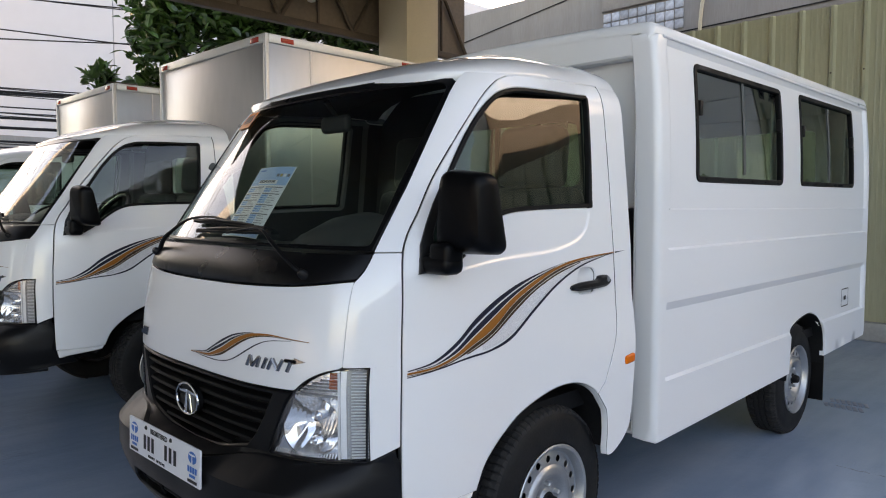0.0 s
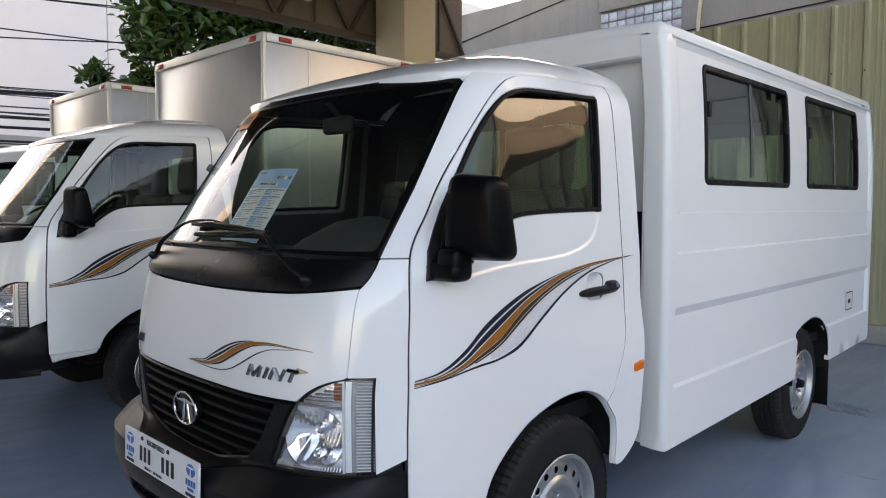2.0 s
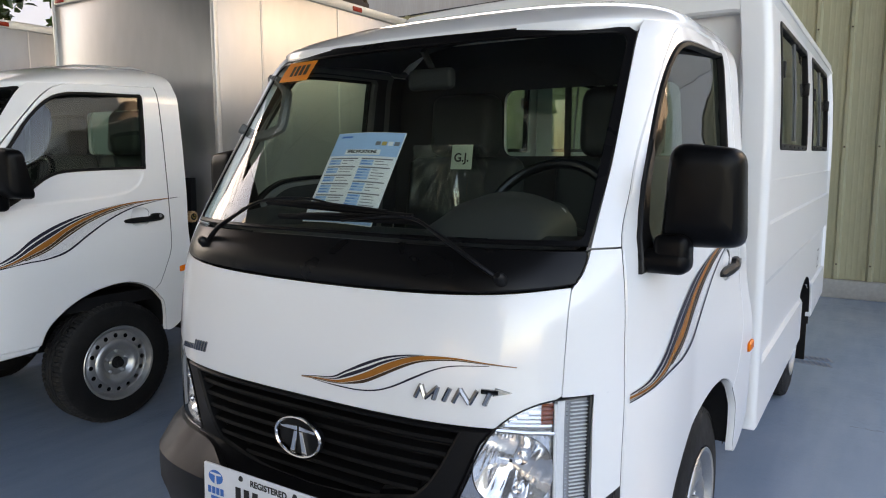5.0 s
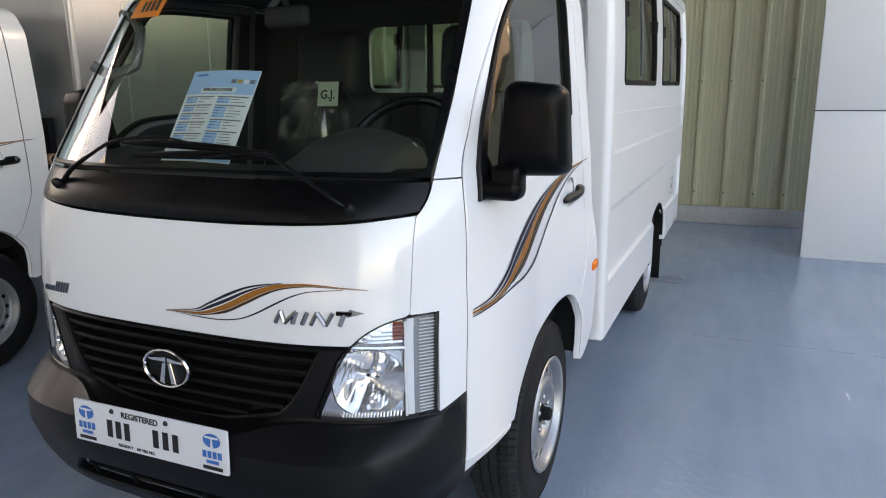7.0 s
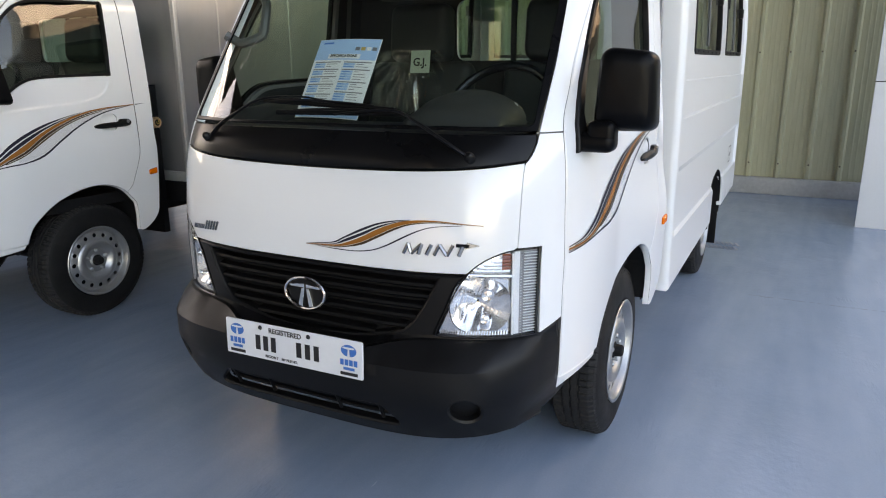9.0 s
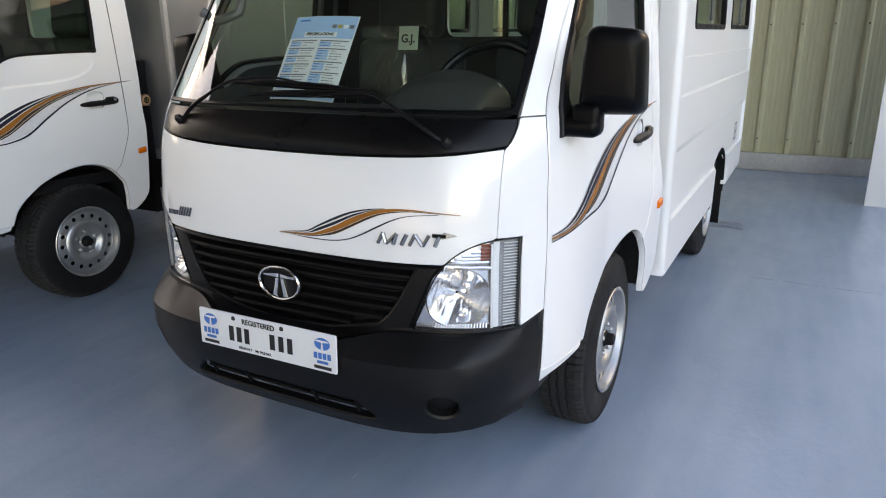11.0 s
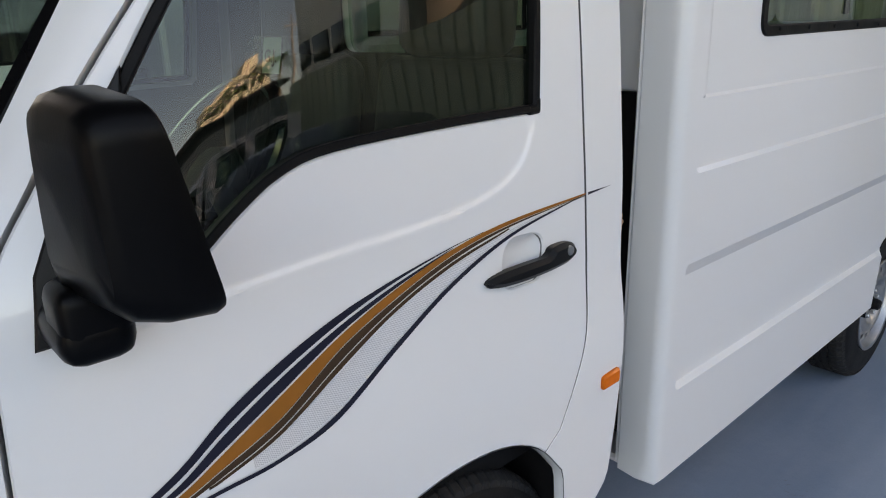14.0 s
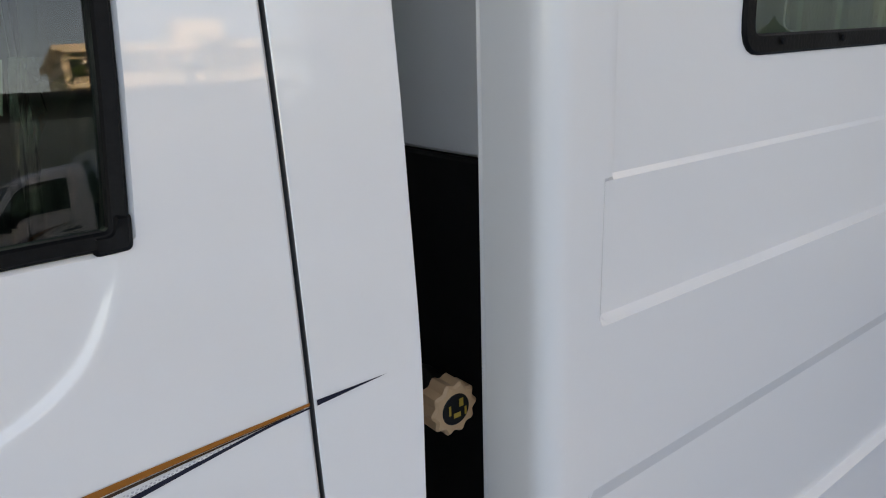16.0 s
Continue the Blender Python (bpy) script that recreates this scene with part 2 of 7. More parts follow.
def chain(pts, n=6):
    """A smooth open curve through a few points."""
    P = [np.array(p, float) for p in pts]
    P = [2 * P[0] - P[1]] + P + [2 * P[-1] - P[-2]]
    out = []
    for i in range(1, len(P) - 2):
        for k in range(n):
            t = k / n
            out.append(0.5 * (2 * P[i] + (P[i + 1] - P[i - 1]) * t + (2 * P[i - 1] - 5 * P[i] + 4 * P[i + 1] - P[i + 2]) * t * t + (3 * P[i] - P[i - 1] - 3 * P[i + 1] + P[i + 2]) * t ** 3))
    out.append(P[-2])
    return [tuple(p) for p in out]


def rounded(pts, n=5):
    """A closed outline from corners (a, b, radius)."""
    out = []
    for i, (a, b, r) in enumerate(pts):
        p, q, s = np.array(pts[i - 1][:2]), np.array((a, b)), np.array(pts[(i + 1) % len(pts)][:2])
        if not r:
            out.append((a, b))
            continue
        u, v = (p - q) / np.linalg.norm(p - q), (s - q) / np.linalg.norm(s - q)
        ang = math.acos(max(-1, min(1, float(u @ v))))
        cut = min(r / math.tan(ang / 2), 0.45 * np.linalg.norm(p - q), 0.45 * np.linalg.norm(s - q))
        for k in range(n + 1):
            t = k / n
            out.append(tuple((1 - t) ** 2 * (q + u * cut) + 2 * t * (1 - t) * q + t * t * (q + v * cut)))
    return out


def dense(loop, step):
    out = []
    for i, p in enumerate(loop):
        q = loop[(i + 1) % len(loop)]
        d = math.dist(p, q)
        if d < 1e-5:
            continue
        n = max(1, math.ceil(d / step))
        out += [(p[0] + (q[0] - p[0]) * k / n, p[1] + (q[1] - p[1]) * k / n) for k in range(n)]
    return out


def wind(loop, ccw):
    area = sum(p[0] * q[1] - q[0] * p[1] for p, q in zip(loop, loop[1:] + loop[:1]))
    return loop if (area > 0) == ccw else loop[::-1]


def inset(loop, e):
    out = []
    for i, p in enumerate(loop):
        a, c = loop[i - 1], loop[(i + 1) % len(loop)]
        d1, d2 = Vector((p[0] - a[0], p[1] - a[1])).normalized(), Vector((c[0] - p[0], c[1] - p[1])).normalized()
        n = Vector((-d1.y - d2.y, d1.x + d2.x))
        k = max(0.5, n.length_squared / 2)
        n = n / k if n.length > 1e-6 else Vector((0, 0))
        out.append((p[0] + n.x * e, p[1] + n.y * e))
    return out


def inside(P, loops):
    """Even-odd test of an array of points."""
    P = np.asarray(P, float).reshape(-1, 2)
    r = np.zeros(len(P), bool)
    for loop in loops:
        L = np.array(loop)
        M2 = np.roll(L, -1, 0)
        for (x0, y0), (x1, y1) in zip(L, M2):
            if y0 != y1:
                r ^= ((y0 > P[:, 1]) != (y1 > P[:, 1])) & (P[:, 0] < (x1 - x0) * (P[:, 1] - y0) / (y1 - y0) + x0)
    return r


def sheet(bm, loops, fn, thick=0.012, edge=0.003, step=0.05, mat=0, lift=0.0, guides=(), inner=None):
    """A sheet of some thickness with rounded edges, laid on the surface fn(a, b, depth), trimmed to an outline with holes."""
    loops = [wind(dense(l, step), i == 0) for i, l in enumerate(loops)]
    ins = [inset(l, edge) for l in loops]
    pts, edges = [], []
    for l in ins:
        k = len(pts)
        pts += l
        edges += [(k + i, k + (i + 1) % len(l)) for i in range(len(l))]
    nb = len(pts)
    B = np.array(pts)
    lo, hi = B.min(0), B.max(0)
    G = np.array([(x, y) for x in np.arange(lo[0] + step * 0.6, hi[0], step) for y in np.arange(lo[1] + step * 0.6, hi[1], step)])
    if len(G):
        G = G[inside(G, ins)]
        if len(G):
            far = np.sqrt(((G[:, None] - B[None]) ** 2).sum(2)).min(1) > step * 0.45
            pts = pts + [tuple(p) for p in G[far]]
    grid_n = len(pts) - nb
    for line in guides:
        ok = inside(line, ins)
        last = None
        for p, good in zip(line, ok):
            if good and np.hypot(*(B - np.array(p)).T).min() > 0.004:
                pts.append(tuple(p))
                if last is not None:
                    edges.append((last, len(pts) - 1))
                last = len(pts) - 1
            else:
                last = None
    if guides:
        Q = np.array([p for line in guides for p in line])
        ng = len(pts)
        drop = {k for k in range(nb, nb + grid_n) if np.hypot(*(Q - np.array(pts[k])).T).min() < step * 0.3}
        remap, kept = {}, []
        for k in range(ng):
            if k not in drop:
                remap[k] = len(kept)
                kept.append(pts[k])
        edges = [(remap[a], remap[c]) for a, c in edges]
        pts = kept
    vs, _, fs, orig, _, _ = delaunay_2d_cdt([Vector(p) for p in pts], edges, [], 0, 1e-6)
    cen = [sum((vs[i] for i in f), Vector((0, 0))) / len(f) for f in fs]
    ok = inside(cen, ins)
    at = {}
    for i, o in enumerate(orig):
        for k in o:
            at.setdefault(k, i)
    top = [bm.verts.new(fn(v.x, v.y, -lift)) for v in vs]
    bot = [bm.verts.new(fn(v.x, v.y, thick)) for v in vs] if thick else None
    for f, good in zip(fs, ok):
        if good:
            bm.faces.new([top[i] for i in f]).material_index = mat
            if thick:
                bm.faces.new([bot[i] for i in reversed(f)]).material_index = mat if inner is None else inner
    if thick:
        k = 0
        for l in loops:
            r0 = [bm.verts.new(top[at[k + i]].co) for i in range(len(l))]
            r1 = [bm.verts.new(fn(p[0], p[1], edge - lift)) for p in l]
            r2 = [bm.verts.new(fn(p[0], p[1], max(edge, thick - 0.001))) for p in l]
            n = len(l)
            for i in range(n):
                j = (i + 1) % n
                a, b = at[k + i], at[k + j]
                for deep, q in enumerate(((r0[i], r0[j], r1[j], r1[i]), (r1[i], r1[j], r2[j], r2[i]), (r2[i], r2[j], bot[b], bot[a]))):
                    if len(set(q)) == 4:
                        try:
                            bm.faces.new(q).material_index = mat if inner is None or deep < 1 else inner
                        except ValueError:
                            pass
            k += n
    loose = [v for v in bm.verts if not v.link_faces]
    if loose:
        bmesh.ops.delete(bm, geom=loose, context="VERTS")
    return bm


def panel(name, loops, fn, mat, parent, label="", sharp=35, **kw):
    return part(name, sheet(bmesh.new(), loops, fn, **kw), mat, parent, label, sharp=sharp)


def planar(o, u, v, n):
    """A flat surface for sheet()."""
    o, u, v, n = Vector(o), Vector(u), Vector(v), Vector(n)
    return lambda a, b, d: o + float(a) * u + float(b) * v - float(d) * n


def lettering(text, size, depth=0.0006, shear=0.0, bold=0.022):
    cu = bpy.data.curves.new("letters", "FONT")
    cu.body, cu.size, cu.extrude, cu.align_x, cu.align_y, cu.shear = text, size, depth, "CENTER", "CENTER", shear
    cu.offset = size * bold
    ob = new("letters", cu)
    me = bpy.data.meshes.new_from_object(ob.evaluated_get(bpy.context.evaluated_depsgraph_get()))
    bpy.data.objects.remove(ob)
    bpy.data.curves.remove(cu)
    bm = bmesh.new()
    bm.from_mesh(me)
    bpy.data.meshes.remove(me)
    return bm


# ---- the shape of the cab ----
NOSE = [(.2, -.82), (.4, -.845), (.6, -.86), (.8, -.858), (.9, -.848), (1.0, -.825), (1.06, -.80), (1.12, -.765), (1.6, -.43), (1.66, -.37), (1.72, -.2)]
HALF = [(.2, .70), (.5, .715), (.8, .72), (1.1, .705), (1.3, .69), (1.6, .662), (1.66, .64), (1.70, .58)]
CORNER = [(.2, -.2), (1.1, -.2), (1.65, .15)]
SQUARE = [(.2, 3.5), (.9, 3.5), (1.6, 4.5)]
FLARE = [(.2, .08), (.75, .075), (.92, .03), (1.25, .015), (1.7, .01)]


def smooth_table(tab):
    z = np.linspace(0.2, 1.75, 311)
    v = np.interp(z, [a for a, _ in tab], [b for _, b in tab])
    pad = np.pad(v, 8, mode="edge")
    v = np.convolve(pad, np.ones(17) / 17, "valid")
    return lambda q: float(np.interp(q, z, v))


nose, half, corner, square, flare = [smooth_table(t) for t in (NOSE, HALF, CORNER, SQUARE, FLARE)]


def side_x(y, z):
    n, w, c = square(z), half(z), corner(z)
    if y >= c:
        return w + flare(z) * (y - c)
    k = min(0.999, (c - y) / (c - nose(z)))
    return w * (1 - k ** n) ** (1 / n)


def front_y(x, z):
    n, w, c = square(z), half(z), corner(z)
    k = min(0.995, abs(x) / w)
    return c - (c - nose(z)) * (1 - k ** n) ** (1 / n)


def surface(f, e=0.004):
    """A surface fn(a, b, depth) from a point function, the depth along its normal."""
    def fn(a, b, d):
        p = Vector(f(a, b))
        if abs(d) < 1e-9:
            return p
        n = (Vector(f(a + e, b)) - Vector(f(a - e, b))).cross(Vector(f(a, b + e)) - Vector(f(a, b - e))).normalized()
        return p - n * float(d)
    return fn


def side_surface(s):
    f = surface(lambda y, z: (side_x(y, z), y, z))
    return f if s > 0 else (lambda a, b, d: Vector((-1, 1, 1)) * f(a, b, d))


FRONT = surface(lambda x, z: (x, front_y(x, z), z))


def bowed_y(x, z):
    """The windscreen's own bow, more even than the corners of the cab round it."""
    mid = front_y(0, z)
    return mid + (front_y(.602, z) - mid) * min(1.0, abs(x) / .602) ** 3


SCREEN = surface(lambda x, z: (x, bowed_y(x, z), z))


# ---- the cab, built once ----
ARCH = chain([(-.375, .449), (-.337, .525), (-.25, .597), (-.15, .648), (-.03, .679), (.08, .677), (.17, .638), (.235, .563)], 4)
DOOR_FRONT = chain([(-.613, .445), (-.618, .60), (-.617, .79), (-.607, .97), (-.589, 1.125), (-.523, 1.236), (-.459, 1.334), (-.337, 1.485), (-.245, 1.585), (-.156, 1.633), (0, 1.646), (.314, 1.6565)], 5)
SPLIT = max(i for i, q in enumerate(ARCH) if q[0] < .202)
DOOR_REAR = chain([(.3195, 1.645), (.323, 1.50), (.323, 1.40), (.321, 1.24), (.317, 1.08), (.314, .93), (.30, .83), (.262, .74), (.225, .655)], 4)
WINDOW = chain([(.2325, 1.601), (.222, 1.40), (.207, 1.246)], 3) + chain([(.196, 1.238), (0, 1.234), (-.19, 1.225), (-.27, 1.205), (-.335, 1.165), (-.40, 1.115), (-.46, 1.085), (-.545, 1.075)], 4) + chain([(-.552, 1.10), (-.491, 1.235), (-.419, 1.352), (-.330, 1.475), (-.245, 1.558), (-.17, 1.592), (-.06, 1.603), (.222, 1.6125)], 4)


def door_line(z):
    t = [(q[1], q[0]) for q in DOOR_FRONT if q[0] < -.15]
    return float(np.interp(z, [a for a, _ in t], [b for _, b in t]))


CREASE = chain([(-.56, 1.045), (-.50, 1.055), (-.30, 1.083), (-.05, 1.098), (.08, 1.118), (.150, 1.150), (.185, 1.195), (.202, 1.26), (.212, 1.40)], 6)


def crease_depth(a, b):
    """The door skin steps in above a soft pressed line below the window."""
    if a > .212 or b < 1.04:
        return 0.0
    if not (b > float(np.interp(a, [q[0] for q in CREASE], [q[1] for q in CREASE]))):
        return 0.0
    d = min(math.hypot(a - q[0], b - q[1]) for q in CREASE)
    k = min(1.0, d / .010)
    return .0036 * k * k * (3 - 2 * k) * max(0.0, min(1.0, (a + .60) / .12))


def crease_lines():
    out = []
    for off in (-.005, 0, .0033, .0066, .010, .015):
        line = []
        for p, q in zip(CREASE, CREASE[1:]):
            n = Vector((-(q[1] - p[1]), q[0] - p[0])).normalized() * off
            line.append((p[0] + n.x, p[1] + n.y))
        out.append([c for c in line if c[1] < 1.215 and c[0] > -.5])
    return out


def build_door(truck, s, decal):
    skin = side_surface(s)

    def fn(a, b, d):
        return skin(a, b, d + crease_depth(a, b))
    cup = rounded([(.100, .958, .025), (.190, .958, .025), (.205, 1.040, .04), (.105, 1.044, .04)], 5)
    door = panel("door", [DOOR_FRONT + DOOR_REAR + ARCH[:SPLIT + 1][::-1], WINDOW, cup], fn, [WHITE, GAP_SHADE], truck, thick=.03, edge=.003, step=.028, guides=crease_lines(), inner=1)
    # black seal round the opening, then the pane
    outer = wind(dense(WINDOW, .04), True)
    part("window_seal", sheet(bmesh.new(), [inset(outer, .0015), inset(outer, .0135)], fn, thick=.016, edge=.002, step=.04, lift=.004), RUBBER, door, "black rubber window seal")
    part("door_trim", sheet(bmesh.new(), [inset(wind(dense(DOOR_FRONT + DOOR_REAR + ARCH[:SPLIT + 1][::-1], .06), True), .02), inset(outer, -.012)], lambda a, b, d: fn(a, b, d + .036), thick=0, edge=0, step=.1), INTERIOR, door, "dark grey door lining")
    # the pane is straight along the door and only its front end follows the corner
    def flat_x(a, b):
        x0, x1, x = side_x(.18, b), side_x(-.27, b), side_x(a, b)
        line = x0 + (x1 - x0) * (.18 - a) / .45
        return x if a > .18 else (x + line - math.sqrt((x - line) ** 2 + .004 ** 2)) / 2 + .002
    flat = surface(lambda a, b: (flat_x(a, b), a, b))

    def pane_fn(a, b, d):
        q = flat(a, b, d + .012)
        return Vector((s * q.x, q.y, q.z))
    pane = panel("window_pane", [inset(outer, .010)], pane_fn, SIDEGLASS, door, "dark tinted glass", thick=.0, step=.05)
    block = rounded([(.182, 1.235, .004), (.2065, 1.237, .005), (.209, 1.262, .004), (.198, 1.262, .003), (.194, 1.250, .003), (.182, 1.250, .003)], 3)
    part("seal_corner", sheet(bmesh.new(), [block], fn, thick=.012, edge=.003, step=.03, lift=.005), RUBBER, door, "black moulded corner of the seal")
    sail = [(-.563, 1.064), (-.46, 1.078), (-.41, 1.108), (-.43, 1.118), (-.49, 1.112), (-.510, 1.128), (-.508, 1.165), (-.472, 1.24), (-.428, 1.315), (-.424, 1.345), (-.460, 1.297), (-.491, 1.25), (-.520, 1.198), (-.548, 1.141)]
    part("mirror_sail", sheet(bmesh.new(), [inset(wind(sail, True), .001)], fn, thick=.014, edge=.003, step=.04, lift=.012), BLACK, door, "black plastic mirror base plate")
    # handle in its cup
    cup_in = wind(dense(cup, .02), True)
    def hollow(a, b, d):
        r = max(abs(a - .150) / .056, abs(b - 1.0) / .046)
        return fn(a, b, .0015 + .016 * max(0, 1 - r ** 2.6))
    part("handle_cup", sheet(bmesh.new(), [inset(cup_in, -.002)], hollow, thick=0, edge=0, step=.012), WHITE, door, "shallow white grip recess")
    grip = chain([(.056, .982), (.066, .989), (.10, .995), (.15, .998), (.190, .998)], 3) + chain([(.201, 1.003), (.211, 1.011), (.25, 1.012), (.272, 1.004), (.280, .991), (.272, .979)], 4) + chain([(.25, .974), (.20, .972), (.10, .970), (.064, .974)], 4)
    def arched(a, b, d):
        return fn(a, b, d - .012 * math.sin(math.pi * max(0, min(1, (a - .05) / .235))) - .012)
    handle = part("door_handle", sheet(bmesh.new(), [grip], arched, thick=.022, edge=.008, step=.02), BLACK, door, "black plastic door handle")
    part("key_lock", lathe(bmesh.new(), [(0, 0), (.008, 0), (.009, -.003), (.009, -.008)], 16, "X", Matrix.Translation(fn(.250, .997, -.020)) @ pose(0, 0, 0, 0, 0, 0 if s > 0 else 180)), STEEL, handle, "metal key lock")
    if decal:
        def band(name, top, bot, mat):
            part(name, sheet(bmesh.new(), [chain(top, 6) + chain(bot, 6)[::-1]], fn, thick=0, edge=0, step=.035, lift=.0016), mat, door)
        band("decal_stripe", [(-.604, .821), (-.531, .838), (-.453, .881), (-.385, .933), (-.302, .977), (-.212, 1.011), (-.114, 1.037), (-.005, 1.059), (.06, 1.068)], [(-.604, .818), (-.525, .834), (-.454, .868), (-.387, .915), (-.304, .960), (-.213, .999), (-.114, 1.032), (-.005, 1.0575), (.06, 1.0672)], NAVY)
        band("decal_stripe", [(-.58, .8205), (-.523, .830), (-.454, .862), (-.388, .908), (-.305, .954), (-.214, .994), (-.115, 1.028), (-.005, 1.0565)], [(-.58, .8185), (-.524, .827), (-.456, .851), (-.392, .888), (-.308, .934), (-.215, .983), (-.115, 1.0225), (-.005, 1.0555)], NAVY)
        band("decal_stripe", [(-.605, .8155), (-.524, .825), (-.456, .848), (-.392, .884), (-.309, .930), (-.215, .980), (-.115, 1.021), (-.005, 1.0545), (.119, 1.0745), (.316, 1.0865)], [(-.606, .810), (-.525, .8185), (-.457, .838), (-.395, .864), (-.313, .899), (-.218, .961), (-.117, 1.007), (-.006, 1.0455), (.118, 1.068), (.316, 1.0838)], BROWN)
        band("decal_stripe", [(-.606, .8085), (-.525, .8175), (-.457, .8365), (-.395, .8625), (-.313, .8975), (-.218, .9595), (-.117, 1.0055), (-.006, 1.0445), (.118, 1.067), (.31, 1.0833)], [(-.606, .807), (-.526, .815), (-.458, .832), (-.397, .853), (-.315, .885), (-.220, .943), (-.118, .996), (-.006, 1.037), (.118, 1.0635), (.31, 1.0828)], DARKBROWN)
        band("decal_stripe", [(-.42, .8445), (-.397, .8515), (-.315, .883), (-.220, .941), (-.118, .994), (-.006, 1.035), (.118, 1.0625)], [(-.42, .841), (-.397, .847), (-.316, .876), (-.221, .931), (-.119, .987), (-.007, 1.029), (.118, 1.060)], DARKBROWN)
        band("decal_stripe", [(-.36, .858), (-.316, .8735), (-.221, .928), (-.119, .984), (-.007, 1.027), (.118, 1.0585), (.25, 1.077)], [(-.36, .844), (-.320, .848), (-.228, .876), (-.123, .942), (-.009, 1.006), (.117, 1.0525), (.25, 1.0755)], HALFTONE)
        band("decal_stripe", [(-.606, .8045), (-.522, .8165), (-.45, .829), (-.399, .836), (-.320, .8435), (-.228, .872), (-.123, .939), (-.009, 1.004), (.117, 1.0515), (.26, 1.077), (.317, 1.083)], [(-.606, .802), (-.522, .813), (-.45, .8245), (-.400, .830), (-.321, .837), (-.229, .861), (-.124, .928), (-.010, .995), (.117, 1.0455), (.26, 1.0745), (.317, 1.0815)], NAVY)
    return door


def build_mirror(truck, s):
    """Square black wing mirror on a short arm, its housing rounded at every corner."""
    mirror = part("wing_mirror", mirror_housing(s), MIRROR, truck, "large square black plastic wing mirror")
    if s < 0:
        mirror.location = (.045, .085, 0)
    arm = bmesh.new()
    box(arm, (.640, -.556, 1.066), (.770, -.482, 1.120), .022, 5)
    box(arm, (.696, -.553, 1.072), (.769, -.484, 1.150), .018, 5)
    if s < 0:
        bmesh.ops.transform(arm, matrix=Matrix.Scale(-1, 4, (1, 0, 0)), verts=arm.verts)
    part("mirror_arm", arm, MIRROR, mirror)
    f = planar((s * .705, -.436, 1.14), (s, .06, 0), (0, -.20, .98), (0, .98, .20))
    part("mirror_glass", sheet(bmesh.new(), [rounded([(.012, .01, .03), (.145, .01, .03), (.14, .18, .04), (.02, .18, .04)])], f, thick=.004, edge=.001), CHROME, mirror, "mirror glass facing backwards")
    return mirror


def mirror_housing(s):
    bm = bmesh.new()
    rings = []
    # sections from the flat back rim forward to the domed front
    for y, k, zo in ((-.435, .97, 0), (-.45, 1.0, 0), (-.492, .985, .002), (-.522, .92, .004), (-.538, .80, .006), (-.545, .55, .008)):
        loop = rounded([(.70, 1.115, .024), (.862, 1.118, .034), (.858, 1.322, .036), (.716, 1.338, .040)], 6)
        cx, cz = .783, 1.225
        back = min(1, (y + .545) / .11)
        rings.append([bm.verts.new((s * (cx + (a - cx) * k), y + .10 * (a - .70) * (1 if y < -.44 else .6) - .042 * back * (b - 1.12) / .21, cz + (b - cz) * k + zo)) for a, b in loop])
    for p, q in zip(rings, rings[1:]):
        for i in range(len(p)):
            bm.faces.new((p[i], p[(i + 1) % len(p)], q[(i + 1) % len(p)], q[i]))
    bm.faces.new(rings[0])
    bm.faces.new(rings[-1])
    return bm


HL = chain([(.632, .835), (.60, .836), (.553, .826), (.51, .804), (.476, .774), (.452, .738), (.437, .708), (.41, .645), (.389, .597)], 4) + chain([(.40, .592), (.50, .592), (.629, .592)], 3)


def mirrored(loop, s):
    return loop if s > 0 else [(-a, b) for a, b in loop]


def frame_in(step):
    """The lens inside its thin black frame, which is wider beside the corner panel."""
    return [(min(a, .628), b) for a, b in inset(wind(dense(HL, step), True), .0035)]


